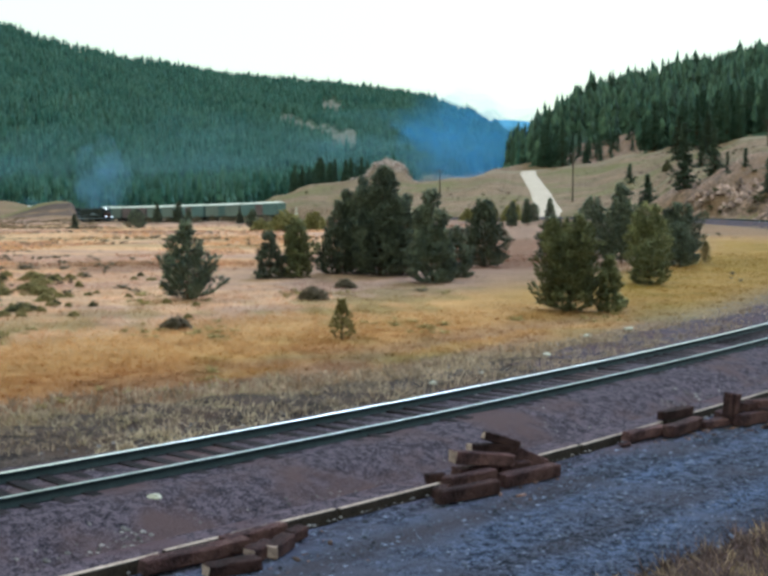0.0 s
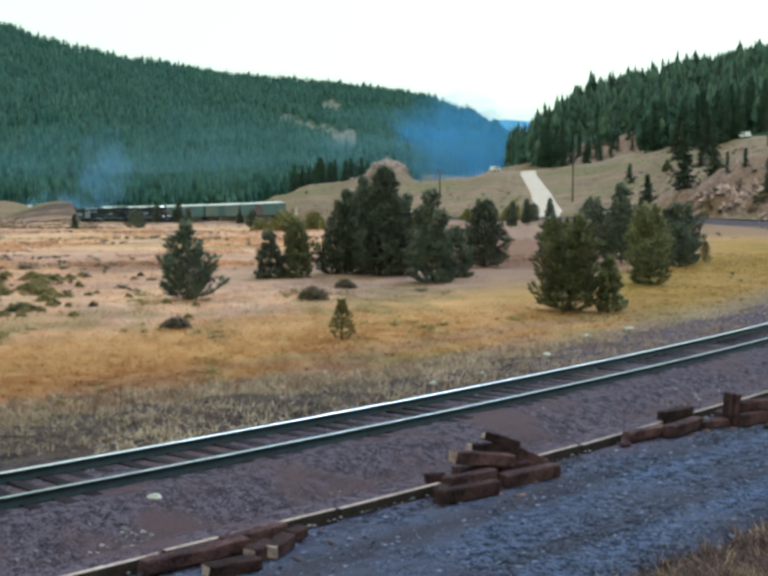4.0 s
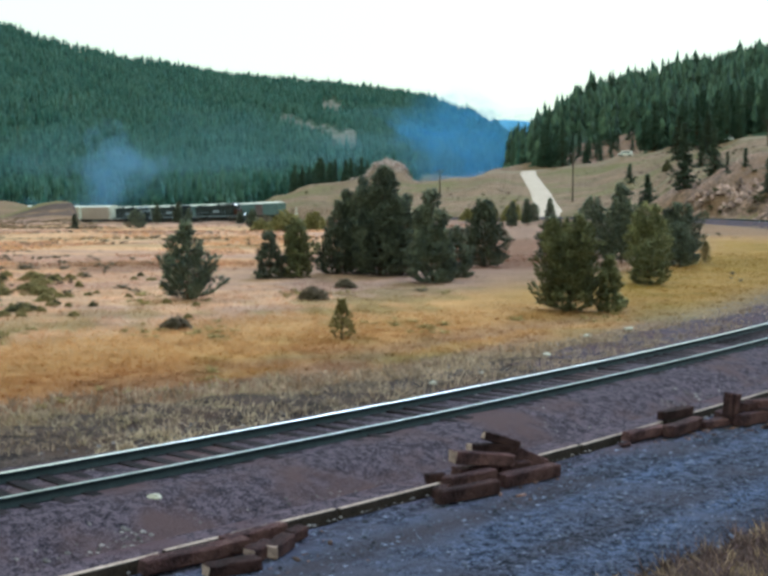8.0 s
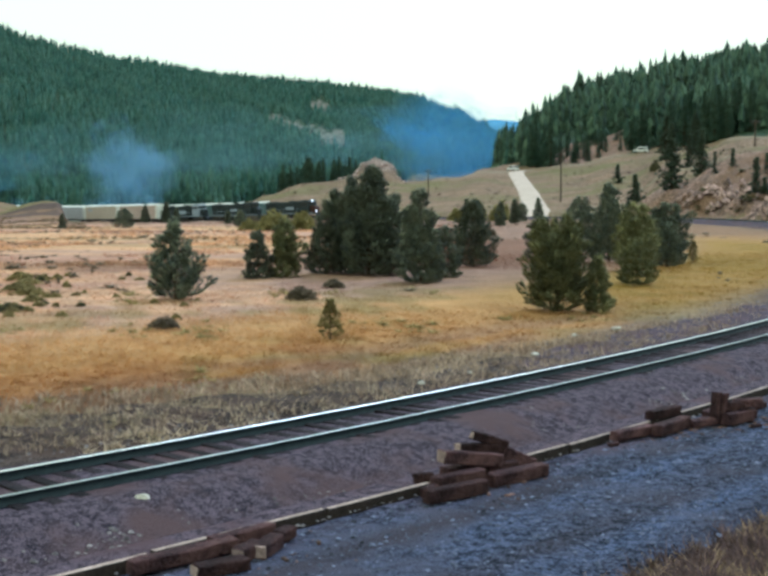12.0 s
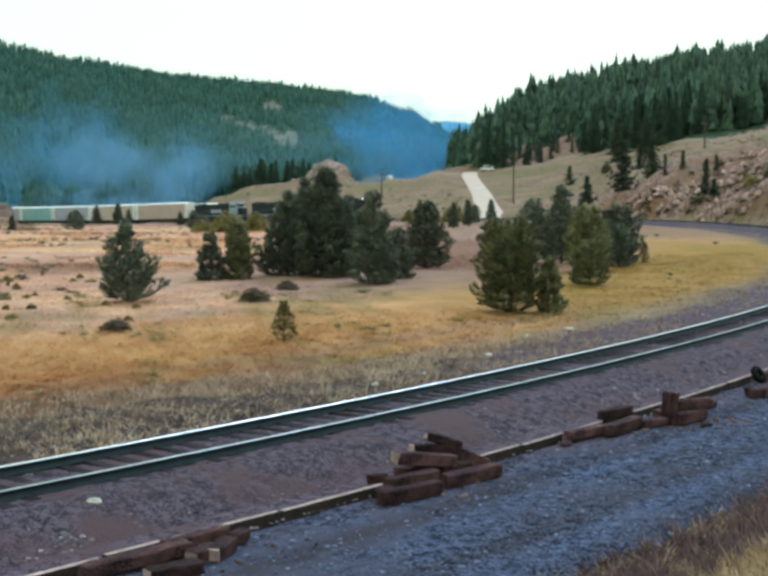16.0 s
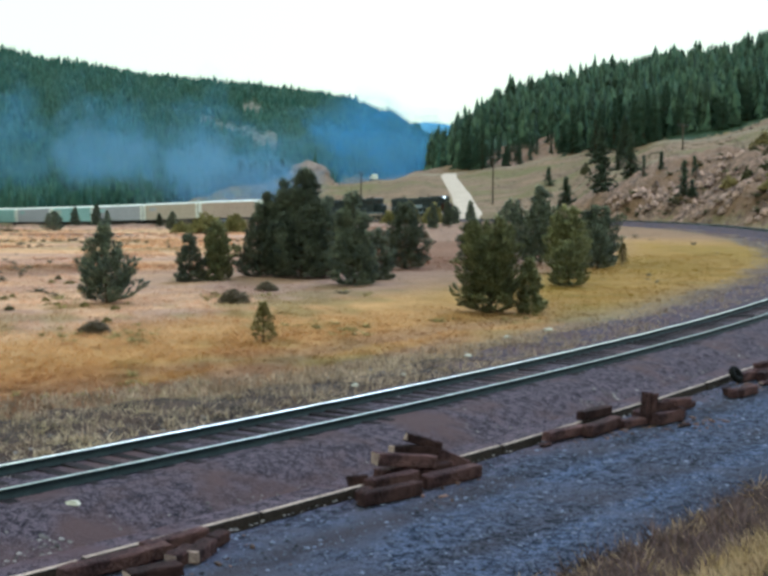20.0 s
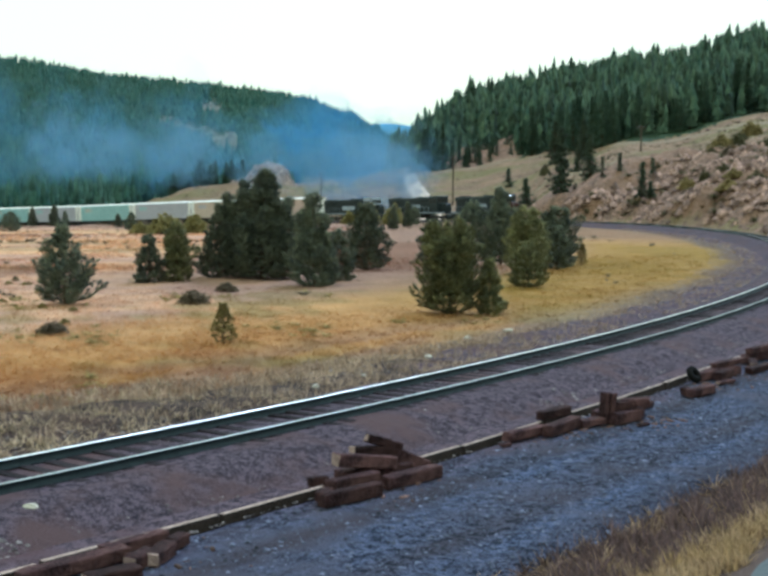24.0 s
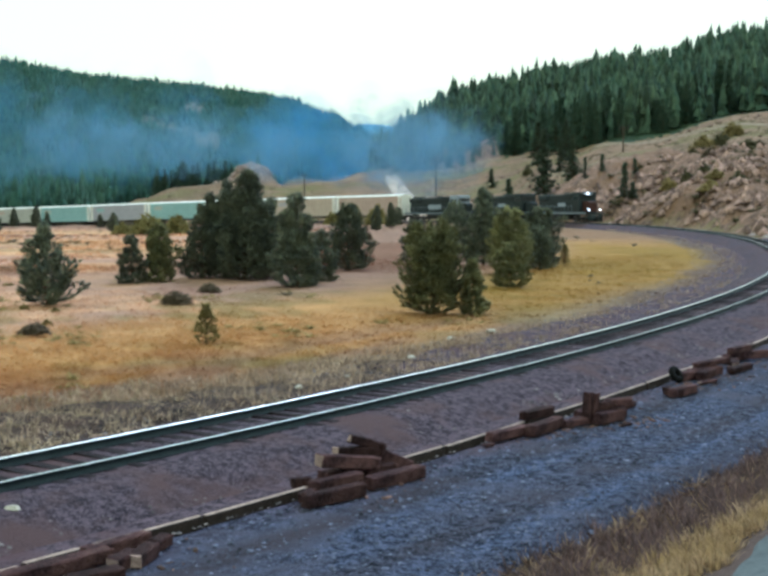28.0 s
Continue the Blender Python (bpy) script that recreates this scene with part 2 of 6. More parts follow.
def track_line():
    """The centre line every metre, from the near end round the curve and away; s = 0 lies 8 degrees past the apex."""
    th1 = radians(8)
    back = [(CX + R * math.cos(th1 - i / R), CY + R * math.sin(th1 - i / R)) for i in range(300, 0, -1)]
    x, y, way = CX + R * math.cos(th1), CY + R * math.sin(th1), th1 + math.pi / 2
    on = [(x, y)]
    for i in range(640):
        way += np.interp(i, (0, 22, 67, 112, 157, 202, 247, 292), (1, 1.54, 0.78, 0.66, 0.12, -0.58, -0.17, 0)) / R
        x, y = x + math.cos(way), y + math.sin(way)
        on.append((x, y))
    return np.array(back + on)


LINE = track_line()
LINE_S = np.arange(len(LINE)) - 300.0


def grade(s):
    """Height of the rail heads along the line."""
    return np.interp(s, (-60, -30, 0, 30, 60, 90, 120, 150, 180, 210, 250, 300, 520), (0, -0.15, -0.45, -1.0, -1.65, -2.4, -3.3, -4.25, -5.35, -6.3, -7.3, -7.9, -9))


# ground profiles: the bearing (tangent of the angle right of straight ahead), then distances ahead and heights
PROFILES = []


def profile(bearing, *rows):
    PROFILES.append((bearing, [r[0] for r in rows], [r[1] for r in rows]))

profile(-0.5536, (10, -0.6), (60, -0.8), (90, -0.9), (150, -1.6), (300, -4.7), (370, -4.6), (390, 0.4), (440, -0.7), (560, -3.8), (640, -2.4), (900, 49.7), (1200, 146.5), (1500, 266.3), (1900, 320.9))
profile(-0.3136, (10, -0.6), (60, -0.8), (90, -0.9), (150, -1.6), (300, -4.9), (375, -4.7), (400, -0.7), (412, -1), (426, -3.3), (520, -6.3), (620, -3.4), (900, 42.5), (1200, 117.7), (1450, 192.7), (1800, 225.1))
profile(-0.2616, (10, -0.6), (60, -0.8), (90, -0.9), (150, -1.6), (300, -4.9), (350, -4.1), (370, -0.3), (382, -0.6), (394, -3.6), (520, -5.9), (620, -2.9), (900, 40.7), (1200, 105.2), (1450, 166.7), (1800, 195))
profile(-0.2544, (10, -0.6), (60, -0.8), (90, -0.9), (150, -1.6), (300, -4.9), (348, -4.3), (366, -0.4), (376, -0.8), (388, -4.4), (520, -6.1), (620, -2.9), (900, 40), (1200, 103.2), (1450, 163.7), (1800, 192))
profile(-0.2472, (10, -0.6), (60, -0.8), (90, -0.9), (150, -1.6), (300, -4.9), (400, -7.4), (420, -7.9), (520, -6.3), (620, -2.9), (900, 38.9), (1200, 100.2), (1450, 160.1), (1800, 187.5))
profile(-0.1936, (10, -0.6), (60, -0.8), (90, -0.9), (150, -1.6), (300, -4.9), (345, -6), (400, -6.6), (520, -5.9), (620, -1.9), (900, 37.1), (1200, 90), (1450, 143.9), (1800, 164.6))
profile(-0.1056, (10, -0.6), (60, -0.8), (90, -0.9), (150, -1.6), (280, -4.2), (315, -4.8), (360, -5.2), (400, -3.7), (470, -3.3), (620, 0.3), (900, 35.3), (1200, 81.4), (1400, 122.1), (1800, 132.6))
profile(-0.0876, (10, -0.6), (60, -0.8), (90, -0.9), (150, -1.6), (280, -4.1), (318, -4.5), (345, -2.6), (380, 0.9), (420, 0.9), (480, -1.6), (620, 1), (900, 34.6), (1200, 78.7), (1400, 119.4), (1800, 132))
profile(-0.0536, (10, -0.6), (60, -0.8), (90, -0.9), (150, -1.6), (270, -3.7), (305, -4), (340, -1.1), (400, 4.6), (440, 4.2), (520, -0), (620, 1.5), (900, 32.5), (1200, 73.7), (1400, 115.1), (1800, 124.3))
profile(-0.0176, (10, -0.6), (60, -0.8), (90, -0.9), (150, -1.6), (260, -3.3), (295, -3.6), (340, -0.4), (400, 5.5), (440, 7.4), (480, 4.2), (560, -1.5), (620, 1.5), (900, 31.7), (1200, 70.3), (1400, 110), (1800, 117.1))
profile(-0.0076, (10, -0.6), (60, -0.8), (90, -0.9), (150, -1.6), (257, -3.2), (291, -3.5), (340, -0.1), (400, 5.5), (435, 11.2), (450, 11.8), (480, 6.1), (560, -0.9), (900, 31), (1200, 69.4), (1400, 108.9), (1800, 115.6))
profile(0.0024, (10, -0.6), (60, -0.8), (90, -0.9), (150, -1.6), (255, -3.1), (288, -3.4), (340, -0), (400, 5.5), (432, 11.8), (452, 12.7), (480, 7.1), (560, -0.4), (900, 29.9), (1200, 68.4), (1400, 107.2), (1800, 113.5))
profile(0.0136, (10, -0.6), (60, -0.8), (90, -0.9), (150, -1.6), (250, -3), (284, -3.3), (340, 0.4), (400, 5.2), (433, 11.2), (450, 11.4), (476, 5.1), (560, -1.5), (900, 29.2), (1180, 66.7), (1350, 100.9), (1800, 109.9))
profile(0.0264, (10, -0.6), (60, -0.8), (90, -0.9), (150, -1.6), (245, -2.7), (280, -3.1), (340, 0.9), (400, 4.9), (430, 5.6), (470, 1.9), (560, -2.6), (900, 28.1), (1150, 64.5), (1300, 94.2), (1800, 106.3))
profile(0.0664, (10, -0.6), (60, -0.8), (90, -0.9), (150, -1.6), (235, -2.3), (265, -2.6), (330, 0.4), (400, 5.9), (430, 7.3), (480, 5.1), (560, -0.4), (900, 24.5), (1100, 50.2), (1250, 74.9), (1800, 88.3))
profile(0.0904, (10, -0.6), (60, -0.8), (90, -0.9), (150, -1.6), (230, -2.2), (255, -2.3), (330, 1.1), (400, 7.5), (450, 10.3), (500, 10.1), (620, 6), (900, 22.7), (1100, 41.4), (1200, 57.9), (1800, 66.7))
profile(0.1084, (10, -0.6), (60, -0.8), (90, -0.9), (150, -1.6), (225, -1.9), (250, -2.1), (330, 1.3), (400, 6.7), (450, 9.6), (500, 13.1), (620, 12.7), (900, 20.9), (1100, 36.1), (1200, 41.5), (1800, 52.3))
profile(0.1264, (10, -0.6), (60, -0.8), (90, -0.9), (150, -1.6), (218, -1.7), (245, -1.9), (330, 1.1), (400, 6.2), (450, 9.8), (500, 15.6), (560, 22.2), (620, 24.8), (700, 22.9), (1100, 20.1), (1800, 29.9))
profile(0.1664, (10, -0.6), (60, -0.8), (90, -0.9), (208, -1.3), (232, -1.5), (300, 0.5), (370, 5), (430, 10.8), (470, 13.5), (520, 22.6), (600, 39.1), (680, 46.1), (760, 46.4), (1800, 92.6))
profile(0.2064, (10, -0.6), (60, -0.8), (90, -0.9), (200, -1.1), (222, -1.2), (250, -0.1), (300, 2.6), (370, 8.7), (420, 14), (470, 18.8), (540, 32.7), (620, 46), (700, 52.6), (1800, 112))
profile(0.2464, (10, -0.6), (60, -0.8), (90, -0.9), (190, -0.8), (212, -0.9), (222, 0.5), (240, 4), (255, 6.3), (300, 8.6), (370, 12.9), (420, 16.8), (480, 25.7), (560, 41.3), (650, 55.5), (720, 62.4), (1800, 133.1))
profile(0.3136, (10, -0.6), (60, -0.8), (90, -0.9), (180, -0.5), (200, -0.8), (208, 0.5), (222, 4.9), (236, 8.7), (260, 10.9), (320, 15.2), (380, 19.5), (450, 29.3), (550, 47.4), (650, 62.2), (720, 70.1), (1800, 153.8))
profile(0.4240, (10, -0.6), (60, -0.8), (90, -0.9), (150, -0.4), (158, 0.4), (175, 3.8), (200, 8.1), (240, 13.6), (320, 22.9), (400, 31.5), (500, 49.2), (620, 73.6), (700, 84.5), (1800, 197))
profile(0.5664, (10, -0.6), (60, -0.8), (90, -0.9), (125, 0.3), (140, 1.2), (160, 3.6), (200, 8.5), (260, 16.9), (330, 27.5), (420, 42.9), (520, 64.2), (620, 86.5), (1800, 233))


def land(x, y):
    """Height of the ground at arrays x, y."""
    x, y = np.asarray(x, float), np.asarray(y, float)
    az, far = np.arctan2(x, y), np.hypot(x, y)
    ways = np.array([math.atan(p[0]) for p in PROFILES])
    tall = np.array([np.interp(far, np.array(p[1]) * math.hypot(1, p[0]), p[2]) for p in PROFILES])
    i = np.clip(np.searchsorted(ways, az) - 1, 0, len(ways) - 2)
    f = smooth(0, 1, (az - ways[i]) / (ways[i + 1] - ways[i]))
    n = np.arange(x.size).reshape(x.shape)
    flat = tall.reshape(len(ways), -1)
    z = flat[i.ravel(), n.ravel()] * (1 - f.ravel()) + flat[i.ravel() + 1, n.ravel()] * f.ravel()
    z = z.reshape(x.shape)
    # the near side: track bed, gravel strip, then the grassy bank on which the eye stands
    d, th = np.hypot(x - CX, y - CY) - R, np.degrees(np.arctan2(y - CY, x - CX))
    near = np.interp(d, (-12, -8, -3, 3, 9, 10.5, 14, 18, 26, 60, 300), (-0.8, -0.8, -0.75, -0.62, -0.55, -0.3, 1.3, 3.0, 3.4, 5, 12))
    w = (1 - smooth(-24, -8, th)) * smooth(-12, -9, d) * (th < 0)
    z = z * (1 - w) + near * w
    # the road bed cut and filled along the far line
    m = (far < 620) & (y > 40)
    if m.any():
        pts = np.stack((x[m], y[m]), -1)
        L, S = LINE[200::4], LINE_S[200::4]
        W = np.gradient(L, axis=0)
        best, at, side = np.full(len(pts), 1e9), np.zeros(len(pts)), np.zeros(len(pts))
        for q, s, v in zip(L, S, W):
            e = np.hypot(pts[:, 0] - q[0], pts[:, 1] - q[1])
            c = e < best
            best[c], at[c], side[c] = e[c], s, (pts[c, 0] - q[0]) * v[1] - (pts[c, 1] - q[1]) * v[0]
        wide = smooth(120, 150, at) * 9 * (side > 0)       # room for the siding on the outer side
        k = 1 - smooth(0, 1, (best - 3.2 - wide) / 8)
        z[m] = z[m] * (1 - k) + (grade(at) - 0.8 + 0.58 * smooth(120, 150, at) * smooth(4.5, 7, best) * (side > 0)) * k
    return z


# ---- mesh helpers ----
def mesh_of(name, verts, faces, material, shade=False):
    me = bpy.data.meshes.new(name)
    verts = np.asarray(verts, np.float32)
    me.vertices.add(len(verts))
    me.vertices.foreach_set("co", verts.ravel())
    groups = faces if isinstance(faces, list) and faces and isinstance(faces[0], np.ndarray) else [np.asarray(faces, np.int32)]
    loops = np.concatenate([g.ravel() for g in groups]).astype(np.int32)
    size = np.concatenate([np.full(len(g), g.shape[1]) for g in groups]).astype(np.int32)
    me.loops.add(len(loops))
    me.loops.foreach_set("vertex_index", loops)
    me.polygons.add(len(size))
    me.polygons.foreach_set("loop_start", np.concatenate(([0], np.cumsum(size)[:-1])).astype(np.int32))
    me.polygons.foreach_set("loop_total", size)
    if shade:
        me.polygons.foreach_set("use_smooth", np.ones(len(size), bool))
    me.update(calc_edges=True)
    me.validate()
    me.materials.append(material)
    return me


def part(name, bm, material, parent=None, label=""):
    """Links a bmesh or a ready mesh as one mesh object under parent."""
    me = bm
    if isinstance(bm, bmesh.types.BMesh):
        me = bpy.data.meshes.new(name)
        bm.to_mesh(me)
        bm.free()
        me.materials.append(material)
    ob = new(name, me)
    ob.parent = parent
    if label:
        ob["label"] = label
    return ob


def box(bm, x0, x1, y0, y1, z0, z1, bevel=0.0, m=None):
    """A box with rounded edges, added to bm."""
    made = bmesh.ops.create_cube(bm, size=1)["verts"]
    bmesh.ops.scale(bm, vec=(x1 - x0, y1 - y0, z1 - z0), verts=made)
    bmesh.ops.translate(bm, vec=((x0 + x1) / 2, (y0 + y1) / 2, (z0 + z1) / 2), verts=made)
    if bevel:
        edges = list({e for v in made for e in v.link_edges})
        made = list({v for f in bmesh.ops.bevel(bm, geom=edges, offset=bevel, segments=1, affect="EDGES", profile=0.5)["faces"] for v in f.verts} | {v for v in made if v.is_valid})
    if m is not None:
        bmesh.ops.transform(bm, matrix=m, verts=made)
    return bm


def rod(bm, a, b, r0, r1=None, sides=8):
    """A tapered rod from a to b."""
    a, b = Vector(a), Vector(b)
    made = bmesh.ops.create_cone(bm, cap_ends=True, segments=sides, radius1=r0, radius2=r0 if r1 is None else r1, depth=(b - a).length)["verts"]
    bmesh.ops.transform(bm, matrix=Matrix.Translation((a + b) / 2) @ (b - a).to_track_quat("Z", "Y").to_matrix().to_4x4(), verts=made)
    return bm


def scatter(verts, tris, where, turn, size, tall=None):
    """Many copies of a small template in one array pair. where: n x 3; turn: n angles; size: n; tall: n stretches upwards."""
    verts, tris = np.asarray(verts, float), np.asarray(tris, int)
    c, s = np.cos(turn), np.sin(turn)
    tall = size if tall is None else tall
    x = (verts[None, :, 0] * c[:, None] - verts[None, :, 1] * s[:, None]) * size[:, None]
    y = (verts[None, :, 0] * s[:, None] + verts[None, :, 1] * c[:, None]) * size[:, None]
    z = verts[None, :, 2] * tall[:, None]
    v = np.stack((x, y, z), -1) + where[:, None, :]
    f = tris[None] + (np.arange(len(where)) * len(verts))[:, None, None]
    return v.reshape(-1, 3), f.reshape(-1, tris.shape[1])


def merge(pairs):
    vs, fs, n = [], [], 0
    for v, f in pairs:
        vs.append(v)
        fs.append(np.asarray(f) + n)
        n += len(v)
    return np.concatenate(vs), np.concatenate(fs)


def anchor(name, m=None):
    e = new(name)
    e.empty_display_size = 0.3
    if m is not None:
        e.matrix_basis = m
    return e


def course(*pts):
    """A smooth road line from corner points: places and the way across."""
    pts = np.array(pts, float)
    t = np.concatenate(([0], np.cumsum(np.hypot(*np.diff(pts, axis=0).T))))
    s = np.arange(0, t[-1], 2.0)
    x, y = np.interp(s, t, pts[:, 0]), np.interp(s, t, pts[:, 1])
    for _ in range(10):
        x[1:-1], y[1:-1] = (x[:-2] + x[1:-1] + x[2:]) / 3, (y[:-2] + y[1:-1] + y[2:]) / 3
    dx, dy = np.gradient(x), np.gradient(y)
    n = np.hypot(dx, dy)
    return np.stack((x, y, land(x, y), dy / n, -dx / n), -1)


DIRT = course((29, 238), (32.5, 250), (35.5, 262), (37.5, 282), (41, 315), (44.2, 346), (47.6, 394), (50.5, 432), (53, 449))
HIGHWAY = course((16, 560), (19, 480), (22, 440), (25, 420), (30, 415), (40, 430), (52, 449), (61, 452), (72.2, 445), (84, 430), (97, 428), (109, 412), (114, 388), (123.3, 337), (133, 308), (150, 270))


def road_gap(x, y):
    best = np.full(np.shape(x), 1e9)
    for q in np.concatenate((DIRT[::2], HIGHWAY[::2])):
        best = np.minimum(best, np.hypot(x - q[0], y - q[1]))
    return best


def crags(x, y):
    """Broken ledges on the cut slope and the knob."""
    rg = np.random.default_rng(13)
    crag = np.zeros(np.shape(x))
    for wave, tall in ((11, 2.0), (5.3, 1.5), (2.6, 0.9)):
        for _ in range(3):
            a, p = rg.uniform(0, 6.28), rg.uniform(0, 6.28)
            crag += tall / 3 * np.abs(np.sin((x * math.cos(a) + y * math.sin(a)) * 3.14 / wave + p))
    return crag * zone_rock(x, y)


# ---- ground: one sheet from the eye's feet to the horizon ----
def build_ground():
    az = np.unique(np.concatenate((np.linspace(-180, -32, 30), np.linspace(-32, -22, 15), np.linspace(-22, 30, 300), np.linspace(30, 42, 15), np.linspace(42, 180, 30))))[:-1]
    ring = np.concatenate((np.linspace(1.5, 90, 100), np.geomspace(91, 480, 180), np.geomspace(484, 2000, 90), np.geomspace(2100, 4600, 8)))
    A, D = np.meshgrid(np.radians(az), ring, indexing="ij")
    x, y = D * np.sin(A), D * np.cos(A)
    z = land(x, y)
    rg = np.random.default_rng(3)
    bump = np.zeros_like(z)
    for wave, tall in ((47, 0.35), (19, 0.18), (7.3, 0.07), (3.1, 0.04)):
        for _ in range(3):
            k, p = rg.uniform(0, 6.28), rg.uniform(0, 6.28)
            bump += tall / 3 * np.sin((x * math.cos(k) + y * math.sin(k)) * 6.28 / wave + p)
    z += bump * np.clip((land_calm(x, y) - 6) / 18, 0, 1) * np.clip(D / 150, 0.25, 3) * smooth(5, 22, road_gap(x, y))
    z += crags(x, y)
    na, nd = z.shape
    verts = np.concatenate((np.stack((x, y, z), -1).reshape(-1, 3), [[0, 0, float(land(np.array([0.0]), np.array([0.1]))[0])]]))
    i, j = np.meshgrid(np.arange(na), np.arange(nd - 1), indexing="ij")
    i2 = (i + 1) % na
    quads = np.stack((i * nd + j, i * nd + j + 1, i2 * nd + j + 1, i2 * nd + j), -1).reshape(-1, 4)[:, ::-1]
    a = np.arange(na)
    fan = np.stack((np.full(na, na * nd), a * nd, ((a + 1) % na) * nd), -1)[:, ::-1]
    me = mesh_of("ground", verts, [quads, fan], GRASS_GROUND, True)
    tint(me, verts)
    for m in (FOREST_GROUND, SLOPE_GROUND, ROCK_GROUND, SCREE):
        me.materials.append(m)
    cx, cy = verts[quads].mean(1)[:, 0], verts[quads].mean(1)[:, 1]
    jit = 6 * (rg.random(len(cx)) - 0.5)
    kind = np.zeros(len(cx), int)
    kind[zone_slope(cx + jit, cy + jit)] = 2
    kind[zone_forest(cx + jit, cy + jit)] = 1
    kind[scars(cx, cy) > 0.45] = 2
    kind[(scars(cx, cy) > 0.45) & (cx < 0.1 * cy)] = 4
    kind[(scars(cx, cy) > 0.45) & (cx >= 0.1 * cy)] = 3
    kind[zone_rock(cx + jit * 0.3, cy + jit * 0.3) > 0.2] = 3
    me.polygons.foreach_set("material_index", np.concatenate((kind, np.zeros(len(fan), int))).astype(np.int32))
    return tagged(new("ground", me), "dry tan valley meadow running into forested and rocky hillsides", "ground", kind="structure")


def sward(x, y):
    """The colour of the grasses over the meadow, n x 3: bands along the curve, tan hay farther out, olive and gold near the verge."""
    d, th = np.hypot(x - CX, y - CY) - R, np.degrees(np.arctan2(y - CY, x - CX))
    a, q = th * 3.4, d
    w1 = np.sin(a * 0.11 + q * 0.23 + 1.0) + np.sin(a * 0.31 - q * 0.13 + 2.2) + 0.7 * np.sin(a * 0.67 + q * 0.55) + 0.6 * np.sin(a * 1.3 - q * 1.1 + 4)
    w2 = np.sin(a * 0.07 - q * 0.31 + 3.1) + np.sin(a * 0.23 + q * 0.41 + 0.4) + 0.7 * np.sin(a * 0.83 - q * 0.9 + 1.3) + 0.6 * np.sin(a * 1.7 + q * 1.6)
    w3 = np.sin(a * 0.05 + q * 0.9 + 5) + np.sin(a * 0.13 - q * 1.7) + 0.8 * np.sin(a * 0.4 + q * 2.6)
    tan, gold, olive, rust, pink = (np.array(c) for c in ((0.49, 0.335, 0.165), (0.39, 0.235, 0.062), (0.22, 0.185, 0.055), (0.335, 0.18, 0.05), (0.36, 0.255, 0.165)))
    def mix(p, c, k):
        return p * (1 - k[..., None]) + c * k[..., None]
    col = np.broadcast_to(tan, x.shape + (3,)) * (1 + 0.05 * w3)[..., None]
    col = mix(col, np.array((0.50, 0.325, 0.135)), smooth(-36, -52, d) * 0.85)
    col = mix(col, pink, smooth(-0.8, 1.2, w1) * 0.85 * smooth(-15, -20, d) * smooth(-44, -32, d))
    far = smooth(-30, -44, d)
    w4 = np.sin(y * 0.21 + 0.6 * np.sin(x * 0.11)) + np.sin(y * 0.083 + x * 0.05 + 1.4) + 0.8 * np.sin(y * 0.47 - x * 0.07 + 0.5 * np.sin(x * 0.23)) + 0.6 * np.sin(y * 0.9 + x * 0.19)
    w5 = np.sin(y * 0.13 - x * 0.045 + 2) + np.sin(y * 0.33 + x * 0.06) + 0.8 * np.sin(x * 0.31 + y * 0.05 + 3) + 0.7 * np.sin(x * 0.71 - y * 0.29)
    col = mix(col, np.array((0.37, 0.245, 0.155)), smooth(-0.4, 1.6, w4) * 0.75 * far)
    col = mix(col, np.array((0.21, 0.135, 0.08)), smooth(0.8, 2.3, w5) * 0.7 * far)
    col = mix(col, np.array((0.25, 0.20, 0.075)), smooth(0.9, 2.2, -w4) * 0.6 * far)
    col = mix(col, np.array((0.45, 0.285, 0.095)), smooth(-24, -19, d) * 0.85)
    col = mix(col, gold, (smooth(-19, -14.5, d) * (0.55 + 0.45 * smooth(-1, 1, w2))))
    col = mix(col, olive, smooth(0.0, 1.8, w2) * smooth(-33, -24, d) * 0.65)
    col = mix(col, rust, smooth(-0.6, 1.4, w1) * smooth(-16, -12, d) * smooth(-37, -41, th) * 0.9)
    col = mix(col, olive, smooth(-0.3, 1.6, -w1) * smooth(-12, -8, d) * 0.7)
    col = mix(col, np.array((0.25, 0.20, 0.065)), smooth(-0.9, 1.0, w2 + w3 * 0.5) * smooth(-43.5, -47, th) * smooth(-34, -24, d) * 0.65)
    col = mix(col, np.array((0.240, 0.160, 0.011)), smooth(-37, -32, th) * smooth(-22, -15, d) * smooth(-9, -16, th) * (0.7 + 0.22 * smooth(-1, 1, w2)))
    col = mix(col, np.array((0.19, 0.125, 0.075)), np.maximum(smooth(-37, -30, th) * smooth(-46, -36, d) * smooth(-16, -21, d), smooth(-15, -7, th) * smooth(-60, -45, d)) * 0.8)
    col = mix(col, np.array((0.16, 0.083, 0.038)), smooth(-31, -25, th) * smooth(-4, -12, th) * smooth(-52, -42, d) * smooth(-22, -28, d) * 0.8)
    col = mix(col, np.array((0.20, 0.165, 0.11)), smooth(-9.5, -6, d) * 0.6 * (d < 4) * smooth(-27, -31, th))
    col = mix(col, np.array((0.205, 0.145, 0.105)), smooth(-0.9, 0.9, w3 + 0.4 * w1) * smooth(-13, -9, d) * (d < 4) * 0.55 * smooth(-33, -38, th))
    col = mix(col, np.array((0.095, 0.066, 0.052)), smooth(-7.0 - 0.3 * w1, -5.2 - 0.3 * w1, d) * (d < 4) * smooth(-40, -35, th) * 0.9)
